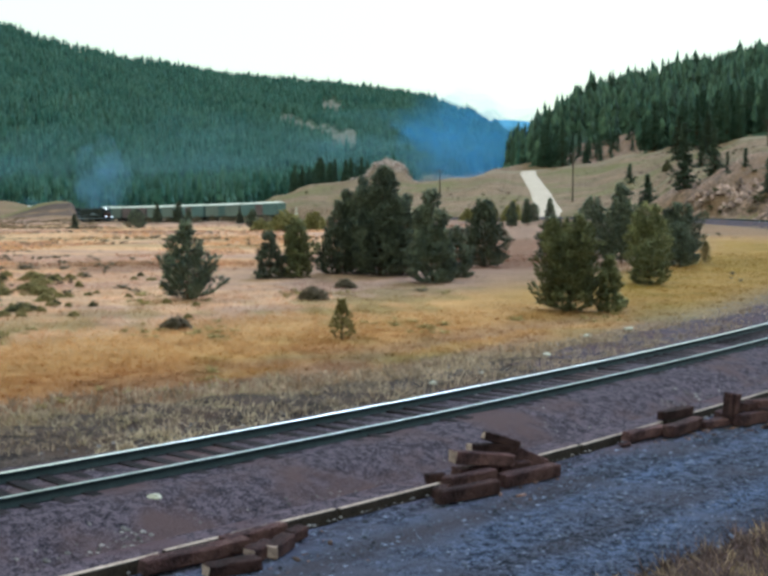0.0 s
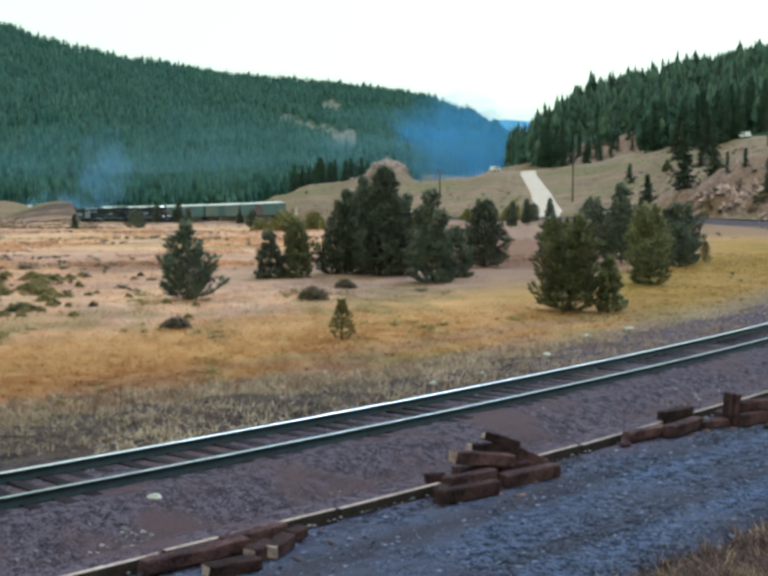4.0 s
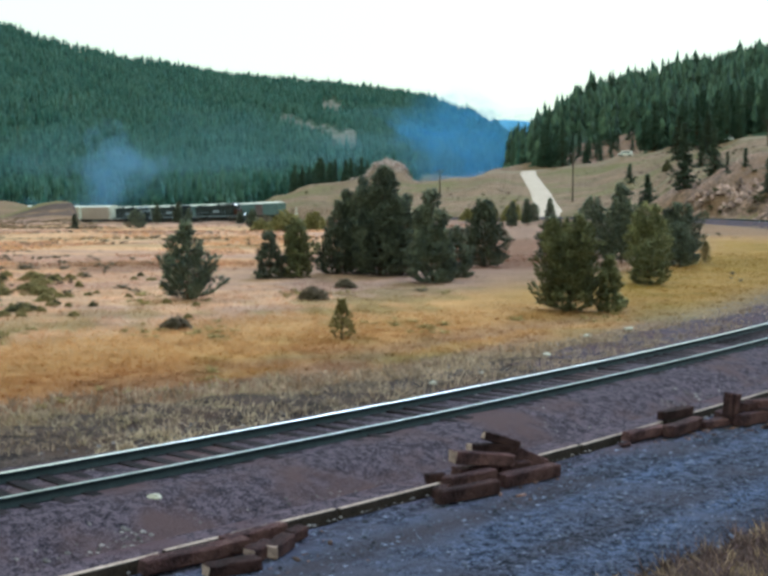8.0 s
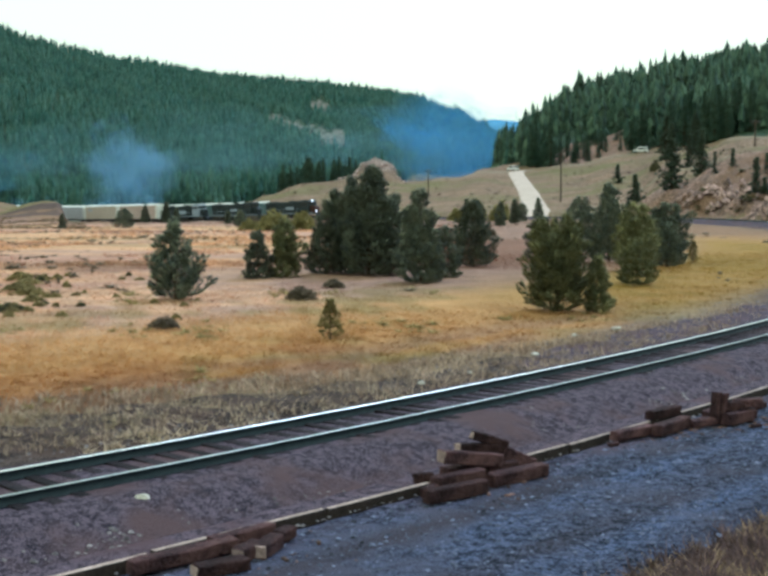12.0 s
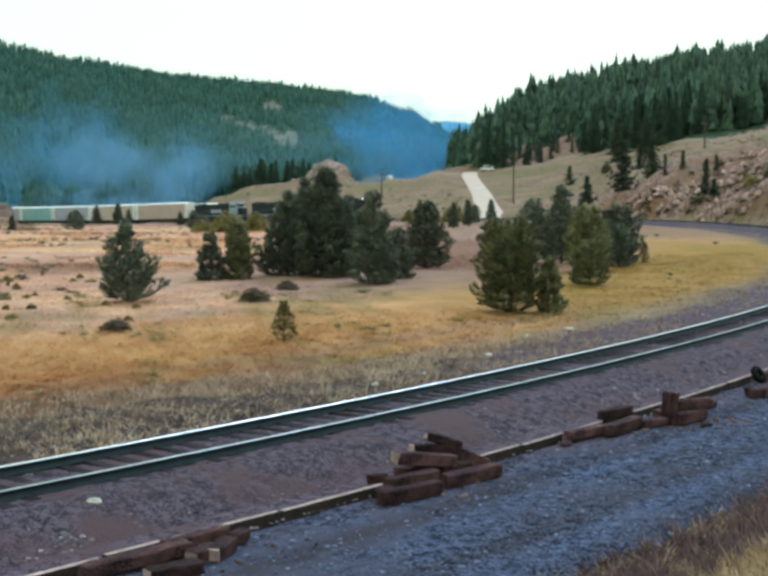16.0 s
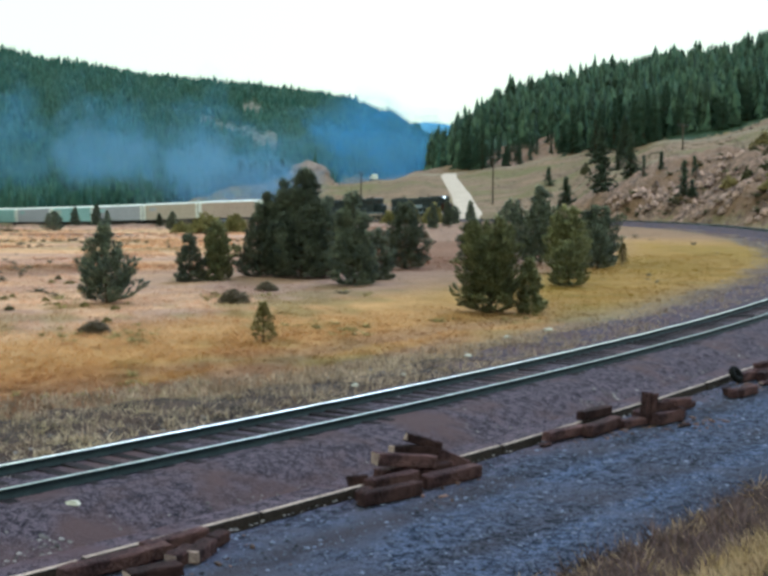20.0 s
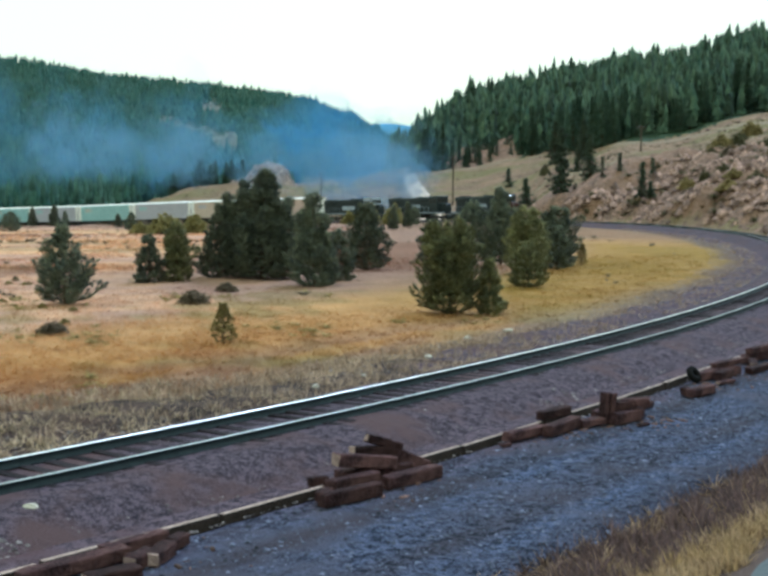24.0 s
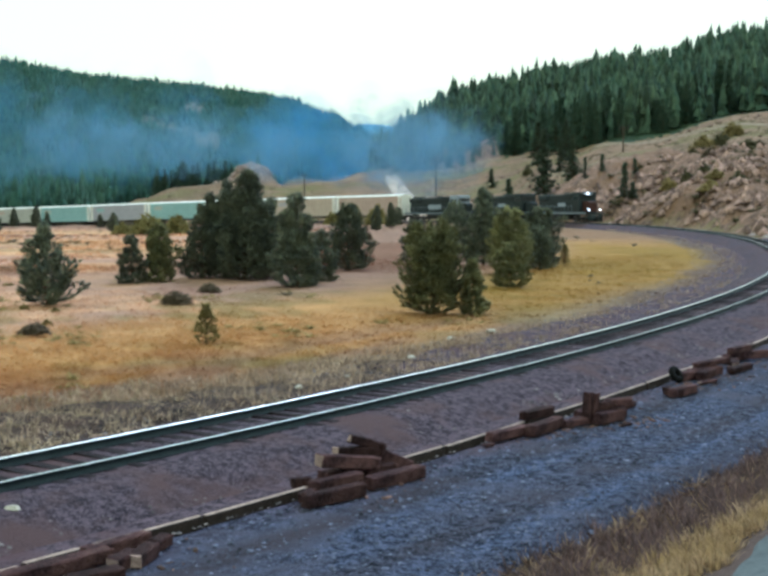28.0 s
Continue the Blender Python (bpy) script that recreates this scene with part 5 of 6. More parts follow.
# ---- trees ----
def spike_clump(rg, n, long, thick):
    """Needle tufts: thin three-sided spikes from one point, mostly upwards and outwards."""
    vs, fs = [], []
    for i in range(n):
        a, up = rg.uniform(0, 6.283), rg.uniform(-0.25, 0.95)
        w = Vector((math.cos(a) * (1 - abs(up) * 0.6), math.sin(a) * (1 - abs(up) * 0.6), up)).normalized() * long * rg.uniform(0.6, 1.15)
        side = w.orthogonal().normalized() * thick
        other = w.cross(side).normalized() * thick
        k = len(vs)
        vs += [side + w * 0.08, -side * 0.5 + other + w * 0.08, -side * 0.5 - other + w * 0.08, w]
        fs += [(k, k + 1, k + 3), (k + 1, k + 2, k + 3), (k + 2, k, k + 3)]
    return np.array(vs), np.array(fs)


def plume(rg, n, long, thick):
    """A needle plume along z: thin spikes that lean outwards and forwards from a short shoot."""
    vs, fs = [], []
    for i in range(n):
        at = long * (0.05 + 0.75 * i / n)
        a = i * 2.4 + rg.uniform(-0.4, 0.4)
        w = Vector((math.cos(a), math.sin(a), rg.uniform(0.5, 1.3))).normalized() * long * rg.uniform(0.36, 0.56)
        side, o = w.orthogonal().normalized() * thick, Vector((0, 0, at))
        other = w.cross(side).normalized() * thick
        k = len(vs)
        vs += [o + side, o - side * 0.5 + other, o - side * 0.5 - other, o + w]
        fs += [(k, k + 1, k + 3), (k + 1, k + 2, k + 3), (k + 2, k, k + 3)]
    return np.array(vs), np.array(fs)


def aim(verts, tris, where, ways, size):
    """Copies of a template that points along z, each turned to its own way."""
    ways = ways / np.linalg.norm(ways, axis=1, keepdims=True)
    ref = np.where(np.abs(ways[:, 2:3]) < 0.9, np.array([[0, 0, 1.0]]), np.array([[1.0, 0, 0]]))
    u = np.cross(ref, ways)
    u /= np.linalg.norm(u, axis=1, keepdims=True)
    w = np.cross(ways, u)
    v = (verts[None, :, 0:1] * u[:, None] + verts[None, :, 1:2] * w[:, None] + verts[None, :, 2:3] * ways[:, None]) * size[:, None, None] + where[:, None]
    f = tris[None] + (np.arange(len(where)) * len(verts))[:, None, None]
    return v.reshape(-1, 3), f.reshape(-1, 3)


def pine_meshes(seed, tall, wide, round_top=0.0, needles=None, tops=()):
    """A young pine: a trunk with whorls of upswept limbs, each with side twigs that end in thick needle plumes, and gaps between
    the limbs. round_top: 0 for a cone, 1 for a rounded crown; tops: further leaders, as shares of the height, bearing and reach."""
    rg = random.Random(seed)
    bm = bmesh.new()
    spots, ways, sizes = [], [], []

    def put(p, out, size):
        spots.append(p)
        ways.append(out)
        sizes.append(size)

    small = tall < 1.6
    lean = Vector((rg.uniform(-0.04, 0.04), rg.uniform(-0.04, 0.04), 1)) * tall
    stems = [(Vector((0, 0, 0)), lean, 1.0)]
    for share, bearing, reach in tops:
        foot = lean * 0.25
        stems.append((foot, Vector((math.cos(bearing) * reach * wide, math.sin(bearing) * reach * wide, tall * share)) - foot, 0.62))
    plume_size = 0.48 if small else min(1.2, 0.80 + 0.07 * tall)
    for foot, stem, share in stems:
        high = stem.length
        rod(bm, foot - Vector((0, 0, 0.1)), foot + stem * 0.5, 0.026 * tall ** 0.8 * share, 0.015 * tall ** 0.8 * share, 7)
        rod(bm, foot + stem * 0.5, foot + stem * 0.97, 0.015 * tall ** 0.8 * share, 0.004 * tall, 6)
        levels = max(6, int(high / (0.16 if small else 0.30 + 0.012 * tall)))
        for i in range(levels):
            h = 0.015 + 0.91 * i / (levels - 1)
            cone, dome = (1.03 - h) ** 1.05, math.sqrt(max(0.03, 1.0 - h ** 2.4))
            reach = 0.5 * (wide - 0.2 * plume_size) * share * (1.0 if small else (1.10, 0.84, 1.0)[i % 3]) * (cone * (1 - round_top) + dome * round_top) * (0.84 + 0.16 * min(1, h / 0.2))
            count = 6 if small else 8 if h < 0.4 else 7 if h < 0.7 else 5
            turn = rg.uniform(0, 6.283)
            for k in range(count):
                a = turn + 6.283 * k / count + rg.uniform(-0.3, 0.3)
                if not small and rg.random() < 0.10:
                    continue
                lobe = noise.noise(Vector((math.cos(a) * 1.4 + seed, math.sin(a) * 1.4, h * 5.0)))
                r = reach * rg.choice((0.72, 0.86, 0.96, 1.04, 1.14)) * rg.uniform(0.92, 1.06) * (1.0 if small else min(1.12, max(0.66, 0.96 + 0.55 * lobe)))
                base = foot + stem * h
                rise = rg.uniform(0.12, 0.45) + 0.5 * h
                mid = base + Vector((math.cos(a) * r * 0.6, math.sin(a) * r * 0.6, r * rise * 0.40))
                tip = base + Vector((math.cos(a) * r, math.sin(a) * r, r * (rise + 0.22)))
                rod(bm, base, mid, 0.012 * tall ** 0.6, 0.008, 4)
                rod(bm, mid, tip, 0.008, 0.003, 4)
                steps = max(2, int(r / (0.13 + 0.012 * tall)))
                for q in range(steps):
                    f = 0.22 + 0.78 * (q + 1) / steps
                    p = base.lerp(mid, f / 0.6) if f < 0.6 else mid.lerp(tip, (f - 0.6) / 0.4)
                    for side in (-1, 1) if small else (-1, 1, 0.3):
                        b = a + side * rg.uniform(0.5, 1.25)
                        twig = (0.10 + 0.16 * (1 - abs(f - 0.65))) * min(1.3, r) * rg.uniform(0.6, 1.3)
                        put(p + Vector((math.cos(b) * twig, math.sin(b) * twig, rg.uniform(-0.02, 0.10))), Vector((math.cos(b), math.sin(b), rg.uniform(0.3, 1.0))), plume_size * rg.uniform(0.55, 0.95))
                put(tip, Vector((math.cos(a), math.sin(a), 1.2 + h)), plume_size * rg.uniform(0.9, 1.2))
                if not small:
                    put(tip.lerp(base, 0.12), Vector((rg.uniform(-0.3, 0.3), rg.uniform(-0.3, 0.3), 1)), plume_size * rg.uniform(1.0, 1.6))
            put(foot + stem * h, Vector((rg.uniform(-1, 1), rg.uniform(-1, 1), 1.0)), plume_size)
        put(foot + stem * 0.90, Vector((0, 0, 1)), plume_size * 0.9)
        put(foot + stem * 0.98, Vector((0, 0, 1)), plume_size * 0.7)
    spots, ways, sizes = np.array(spots), np.array(ways), np.array(sizes)
    pick, pairs = np.array([rg.randrange(3) for _ in sizes]), []
    for k in range(3):
        m = pick == k
        v, f = plume(rg, 26, 0.36, 0.019)
        pairs.append(aim(v, f, spots[m], ways[m], sizes[m]))
    v, f = merge(pairs)
    trunk = bpy.data.meshes.new("trunk")
    bm.to_mesh(trunk)
    bm.free()
    trunk.materials.append(BARK)
    return trunk, mesh_of("crown", v, f, needles or NEEDLE)


def plant(x, y):
    return float(land(np.array([float(x)]), np.array([float(y)]))[0])


def pine(x, y, tall, wide, seed, label, group="young pines on the meadow", round_top=0.0, needles=None, tops=()):
    trunk, crown = pine_meshes(seed, tall, wide, round_top, SAPLING if tall < 1.6 else needles, tops)
    tree = anchor("pine_tree", Matrix.Translation((x, y, plant(x, y) - 0.03)))
    part("trunk", trunk, None, tree)
    part("crown", crown, None, tree)
    return tagged(tree, label, "pine tree", group)


def build_meadow_pines():
    olive = NEEDLE_OLIVE
    for i, (x, y, tall, wide, dome, needles, tops, label) in enumerate((
            (-9.5, 59.0, 3.6, 3.0, 0.0, None, (), "lone young pine with separate upswept boughs in dry grass"),
            (-6.75, 71.8, 2.5, 1.7, 0.5, None, (), "small dark pine at the edge of the clump"), (-5.1, 72.5, 3.35, 2.2, 0.3, olive, ((0.8, 2.6, 0.25),), "light green young pine beside the tall clump"),
            (-2.9, 75.8, 4.4, 2.4, 0.15, None, (), "dark pine in the dense clump"), (-1.5, 76.2, 6.0, 2.8, 0.05, None, ((0.84, 3.0, 0.34),), "tall dark pine in the dense clump"),
            (-0.25, 74.5, 6.6, 4.0, 0.08, None, ((0.95, 0.3, 0.17), (0.78, 2.9, 0.3)), "tallest dark bushy pine of the clump"), (1.1, 74.8, 4.7, 2.6, 0.4, None, (), "dark pine on the flank of the clump"),
            (2.75, 68.8, 5.0, 3.0, 0.2, None, ((0.82, 3.3, 0.25),), "broad dense young pine in front of the clump"), (4.3, 72, 2.9, 1.8, 0.5, None, (), "small pine beside the broad one"),
            (6.9, 83.8, 4.3, 2.9, 0.4, None, (), "rounded young pine farther back on the meadow"),
            (8.1, 53.2, 3.75, 2.8, 0.45, olive, ((0.98, 2.7, 0.30), (0.93, 0.2, 0.24), (0.80, 4.2, 0.34)), "bushy olive-green pine with several tops near the verge"), (9.75, 53.0, 2.2, 1.2, 0.3, olive, (), "thin pale young pine beside the bushy one"),
            (17.7, 91.2, 5.5, 3.0, 0.3, None, (), "tall pine in the far group"), (15.9, 92.5, 4.4, 2.8, 0.5, None, (), "dark pine in the far group"),
            (14.75, 67.8, 2.1, 2.3, 0.95, olive, (), "low rounded olive-green pine by the curve"), (17.2, 79.5, 4.1, 3.1, 0.4, olive, ((0.86, 3.0, 0.26),), "broad olive-green pine behind the rounded one"),
            (21.4, 88.2, 3.9, 3.2, 0.6, None, ((0.9, 3.0, 0.3),), "dense pine beside the far group"), (20.3, 84, 2.6, 2.2, 0.7, None, (), "low pine beside the far group"), (12.6, 92, 3.0, 2.2, 0.5, None, (), "low pine behind the bushy one"),
            (23.5, 89.5, 1.5, 0.9, 0.0, None, (), "small seedling pine in the grass"), (-1.5, 43.5, 1.35, 0.85, 0.2, None, (), "small seedling pine standing alone in yellow grass"))):
        pine(x, y, tall, wide, 100 + i, label, round_top=dome, needles=needles, tops=tops)
    for i, (x, y, tall, wide) in enumerate(((-45.4, 224.5, 3.3, 4.2), (-56, 303, 4.6, 2.4), (-53.0, 316, 5.4, 3.2), (-50.7, 200.5, 2.4, 1.4), (-30.9, 263, 2.9, 1.8), (-24.4, 226.5, 3.1, 2.3), (-49, 308, 3.6, 1.9), (20.1, 192.5, 3.6, 1.9), (23.6, 203, 4.0, 1.9), (34.2, 252, 4.3, 2.0), (26, 214, 3.0, 2.6))):
        pine(x, y, tall, wide, 140 + i, "small dark conifer standing near the far track", "small conifers by the far track", 0.2)


build_meadow_pines()


def cone_tree(rg, tiers, sides, ragged):
    """A unit conifer of many ragged, overlapping tiers; returns vertices and triangles."""
    vs, fs = [], []
    for t in range(tiers):
        f = t / tiers
        z0 = 0.04 + 0.84 * f + rg.uniform(-0.02, 0.02)
        z1 = min(1.0, z0 + 1.9 / tiers + 0.05) if t < tiers - 1 else 1.0
        r = 0.135 * (1 - 0.9 * f) ** 0.8 * rg.uniform(0.8, 1.15)
        k, ph = len(vs), rg.uniform(0, 6.28)
        cx, cy = rg.uniform(-0.015, 0.015), rg.uniform(-0.015, 0.015)
        for i in range(sides):
            rr = r * (1 + ragged * rg.uniform(-1, 1)) * (1.2 if i % 2 else 0.72)
            a = ph + i * 6.2832 / sides
            vs.append((cx + rr * math.cos(a), cy + rr * math.sin(a), z0 + rg.uniform(-0.05, 0.04)))
        vs.append((cx * 0.3, cy * 0.3, z1))
        fs += [(k + i, k + (i + 1) % sides, k + sides) for i in range(sides)]
    return np.array(vs), np.array(fs)


def forest(name, n, blo, bhi, dlo, dhi, tall, material, label, tiers, sides, seed, keep=None):
    rg, pr = np.random.default_rng(seed), random.Random(seed)
    b = rg.uniform(blo, bhi, n * 3)
    far = np.sqrt(rg.uniform(dlo ** 2, dhi ** 2, n * 3))
    az = np.arctan(b)
    x, y = far * np.sin(az), far * np.cos(az)
    ok = zone_forest(x, y)
    if keep is not None:
        ok &= keep(x, y, rg)
    x, y = x[ok][:n], y[ok][:n]
    z = land(x, y)
    h = tall * rg.uniform(0.55, 1.2, len(x)) * np.where(rg.random(len(x)) < 0.12, 1.25, 1)
    wide = h * rg.uniform(0.75, 1.25, len(x))
    pick, pairs = rg.integers(0, 5, len(x)), []
    for k in range(5):
        v, f = cone_tree(pr, tiers, sides, 0.3)
        m = pick == k
        pairs.append(scatter(v, f, np.stack((x, y, z - 0.3), -1)[m], rg.uniform(0, 6.28, m.sum()), wide[m], h[m]))
    v, f = merge(pairs)
    return tagged(new(name, mesh_of(name, v, f, material)), label, "forest", kind="stuff")


def bare(x, y, rg):
    """Leaves the scree scars open."""
    b, far = x / np.maximum(y, 1), np.hypot(x, y)
    toe = np.exp(-((b - 0.168) / 0.055) ** 4 - ((far - 502) / 52) ** 2)
    return rg.random(len(x)) > np.maximum(np.where(b < 0.1, scars(x, y) * 2.2, 0), toe * 0.96)


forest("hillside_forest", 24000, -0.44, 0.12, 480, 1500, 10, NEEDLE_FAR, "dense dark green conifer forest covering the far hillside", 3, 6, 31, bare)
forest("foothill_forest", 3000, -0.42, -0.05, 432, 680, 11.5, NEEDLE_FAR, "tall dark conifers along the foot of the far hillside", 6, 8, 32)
forest("ridge_forest", 5200, 0.10, 0.62, 420, 760, 15, NEEDLE_RIDGE, "tall dark conifer forest on the ridge above the cut", 7, 8, 33, bare)


def big_conifer(x, y, tall, wide, seed, label, group, needles=None):
    """A grown conifer: trunk, drooping limbs and many ragged boughs."""
    rg = random.Random(seed)
    tree = anchor("conifer_tree", Matrix.Translation((x, y, plant(x, y) - 0.1 + float(crags(np.array([float(x)]), np.array([float(y)]))[0]))))
    bm = rod(bmesh.new(), (0, 0, 0), (0, 0, tall * 0.95), 0.02 * tall + 0.05, 0.02, 7)
    spots, sizes = [], []
    levels = int(tall * 1.5) + 5
    for i in range(levels):
        h = 0.05 + 0.93 * i / (levels - 1)
        reach = 0.5 * wide * (1.03 - h) ** 0.95 * (1 + 0.25 * math.sin(i * 2.1 + seed))
        for k in range(7):
            a, r = rg.uniform(0, 6.28), reach * rg.uniform(0.4, 1.45)
            tip = Vector((math.cos(a) * r, math.sin(a) * r, tall * h - 0.12 * r))
            rod(bm, (0, 0, tall * h), tip, 0.04, 0.01, 4)
            for q in range(max(2, int(r / (0.2 + 0.07 * wide)))):
                f = (q + 1) / max(2, int(r / (0.2 + 0.07 * wide)))
                spots.append(Vector((0, 0, tall * h)).lerp(tip, f) + Vector((rg.uniform(-0.2, 0.2), rg.uniform(-0.2, 0.2), rg.uniform(-0.25, 0.25))))
                sizes.append(rg.uniform(1.3, 2.3) * min(1.0, 0.2 + 0.18 * wide))
    v, f = spike_clump(rg, 12, 0.36, 0.05)
    v, f = scatter(v, f, np.array(spots), np.array([rg.uniform(0, 6.28) for _ in sizes]), np.array(sizes))
    part("trunk", bm, BARK, tree)
    part("crown", mesh_of("crown", v, f, needles or NEEDLE_DARK), None, tree)
    return tagged(tree, label, "conifer", group)


for i, (x, y, tall, wide) in enumerate(((55.7, 228, 12.3, 4.8), (64.4, 240, 9.0, 3.8), (63.9, 229, 4.2, 1.4), (52, 242.5, 6.2, 3.6), (63.6, 203, 6.0, 2.3), (70.6, 219.5, 4.4, 1.6), (74.5, 288.5, 8, 2.8), (84.3, 353.5, 13, 6), (93.3, 355.5, 12, 6), (66.4, 226, 3.4, 1.5), (65.2, 203.5, 2.4, 2.0), (66, 330, 5, 3))):
    big_conifer(x, y, tall, wide, 60 + i, "dark conifer standing on the rocky cut above the curve" if y < 250 else "dark conifer on the grassy slope under the ridge", "conifers on the cut slope")


def edge_conifers():
    """Grown conifers that stand clear along the lower edge of the ridge forest."""
    rg = random.Random(19)
    kinds = [big_conifer(0, 0, tall, wide, 400 + k, "tall dark conifer at the lower edge of the ridge forest", "edge of the ridge forest", NEEDLE_RIDGE) for k, (tall, wide) in enumerate(((16, 4.6), (13, 4.0), (18, 5.0), (11, 3.6)))]
    n = 0
    while n < 74:
        b, y = rg.uniform(0.105, 0.50), 0
        for y in range(400, 620, 4):
            if bool(zone_forest(np.array([b * y]), np.array([float(y)]))[0]):
                break
        y += rg.uniform(-6, 16)
        if 0.15 < b < 0.21 or b < 0.15 and rg.random() < 0.4:
            continue
        if scars(np.array([b * y]), np.array([y]))[0] > 0.9:
            continue
        m = Matrix.LocRotScale((b * y, y, plant(b * y, y) - 0.2), Euler((0, 0, rg.uniform(0, 6.28))), None)
        if n < 4:
            kinds[n].matrix_basis = m
        else:
            copy_thing(kinds[n % 4], m)
        n += 1


edge_conifers()
rg_o = random.Random(44)
for i in range(30):
    b, y = rg_o.uniform(0.148, 0.212), rg_o.uniform(458, 505)
    big_conifer(b * y, y, rg_o.uniform(4, 9), rg_o.uniform(1.8, 2.8), 500 + i, "small dark conifer among the outcrops under the ridge", "conifers on the outcrop", NEEDLE_RIDGE)
rg_k = random.Random(12)
for i in range(44):
    b = rg_k.uniform(-0.075, -0.012)
    y = 452 + rg_k.uniform(-6, 40) - 160 * max(0, -0.05 - b)
    big_conifer(b * y, y, rg_k.uniform(7, 12), rg_k.uniform(2.6, 3.8), 300 + i, "dark conifer standing behind the bare knob", "conifers behind the knob", NEEDLE_RIDGE)


# ---- bushes and grass ----
def bush_mesh(name, seed, n, long, thick, material):
    rg = random.Random(seed)
    spots = []
    for _ in range(n):
        a, r, h = rg.uniform(0, 6.28), rg.random() ** 0.5, rg.random()
        spots.append((math.cos(a) * r * (1 - 0.35 * h), math.sin(a) * r * (1 - 0.35 * h), h * (1 - 0.5 * r * r) * rg.uniform(0.7, 1.05)))
    v, f = spike_clump(rg, 10, long, thick)
    v, f = scatter(v, f, np.array(spots), np.array([rg.uniform(0, 6.28) for _ in spots]), np.array([rg.uniform(0.7, 1.3) for _ in spots]))
    return mesh_of(name, v, f, material)


def build_bushes():
    scrub, willow = [bush_mesh("scrub_bush", k, 190, 0.3, 0.025, BUSH_BROWN) for k in range(2)], [bush_mesh("willow_bush", k, 260, 0.25, 0.04, WILLOW) for k in (5, 6)]
    sage, dark = bush_mesh("sage_bush", 9, 200, 0.24, 0.04, SAGE), bush_mesh("dark_bush", 10, 200, 0.26, 0.04, SAGE_DARK)
    rows = [(scrub, -3.4, 59.0, 1.9, 0.7, "low dark brown scrub bush in the grass"), (scrub, -2.1, 66.0, 1.5, 0.55, "low brown scrub bush in the grass"), (scrub, -8.0, 46.8, 1.5, 0.5, "flat brown scrub bush in dry grass"),
            (willow, -14.6, 184, 6.5, 3.2, "yellow-green willow bush on the valley floor"), (willow, -10.9, 189.5, 5, 3.0, "yellow-green willow bush on the valley floor"), (willow, -19, 190, 4, 1.9, "low yellow-green willow bush"), (willow, 19.2, 230, 5.8, 4.2, "rounded yellow-green bush near the far track"),
            (willow, 23.4, 224, 4.8, 3.8, "rounded yellow-green bush near the far track"), (willow, 16.4, 236, 4.5, 2.6, "low yellow-green bush near the far track"), (scrub, 14.0, 150, 3.2, 1.5, "low brown bush behind the pines"), (scrub, -26, 262, 6, 1.8, "low brown bush by the far track")]
    for i, (kind, x, y, wide, tall, label) in enumerate(rows):
        ob = new("bush", kind[i % 2])
        ob.matrix_basis = Matrix.LocRotScale((x, y, plant(x, y) - 0.03), Euler((0, 0, i)), (wide / 2.2, wide / 2.2, tall))
        tagged(ob, label, "bush", "bushes on the valley floor")
    rg = np.random.default_rng(91)
    n = 7500
    deg, d = rg.uniform(-32, 17, n), rg.uniform(8, 64, n)
    lie = np.sin(deg * 0.7 + 0.16 * d + 3) + np.sin(deg * 1.5 - 0.19 * d) + 0.7 * np.sin(deg * 3.3 + 0.3 * d)
    ok = lie + rg.random(n) > 0.9
    deg, d = np.radians(deg[ok]), d[ok]
    x, y = CX + (R + d) * np.cos(deg), CY + (R + d) * np.sin(deg)
    for name, material, half, label in (("cut_brush", SAGE_DARK, 0, "dark olive brush between the rocks of the cut"), ("cut_scrub", CUT_BRUSH, 1, "dry tawny brush between the rocks of the cut")):
        v, f = spike_clump(random.Random(17 + half), 34, 0.8, 0.085)
        v[:, 2] = np.abs(v[:, 2]) * 0.8
        q = slice(half, None, 2)
        k = len(x[q])
        size = 0.5 * 3.6 ** rg.random(k)
        vv, ff = scatter(v, f, np.stack((x[q], y[q], land(x[q], y[q]) + crags(x[q], y[q])), -1), rg.uniform(0, 6.28, k), size, size * rg.uniform(0.6, 1.1, k))
        tagged(new(name, mesh_of(name, vv, ff, material)), label, "brush", kind="stuff")
    for x, y, w, h in ((94, 247, 6.5, 3.4), (98.5, 250, 4.5, 2.6), (111.4, 274, 6.0, 3.4), (104, 262, 4.0, 2.2), (72.4, 197.5, 2.2, 2.2), (75, 196, 3.0, 1.6), (74.9, 325, 3.4, 3.0)):
        ob = new("bush", dark if w < 5 else sage)
        ob.matrix_basis = Matrix.LocRotScale((x, y, plant(x, y) - 0.1 + float(crags(np.array([float(x)]), np.array([float(y)]))[0])), Euler((0, 0, x)), (w / 2.2, w / 2.2, h))
        tagged(ob, "broad olive-green bush on the grassy slope above the cut", "bush", "shrubs on the cut")
    rg = random.Random(5)
    for i in range(60):
        th, d = radians(rg.uniform(-30, 16)), rg.uniform(9, 62)
        x, y = CX + (R + d) * math.cos(th), CY + (R + d) * math.sin(th)
        if y < 120:
            continue
        ob = new("bush", (sage, scrub[0], dark)[i % 3])
        w = 1.1 * 4 ** rg.random()
        ob.matrix_basis = Matrix.LocRotScale((x, y, plant(x, y) - 0.1 + float(crags(np.array([x]), np.array([y]))[0])), Euler((0, 0, i)), (w / 2, w / 2, w * rg.uniform(0.4, 0.7)))
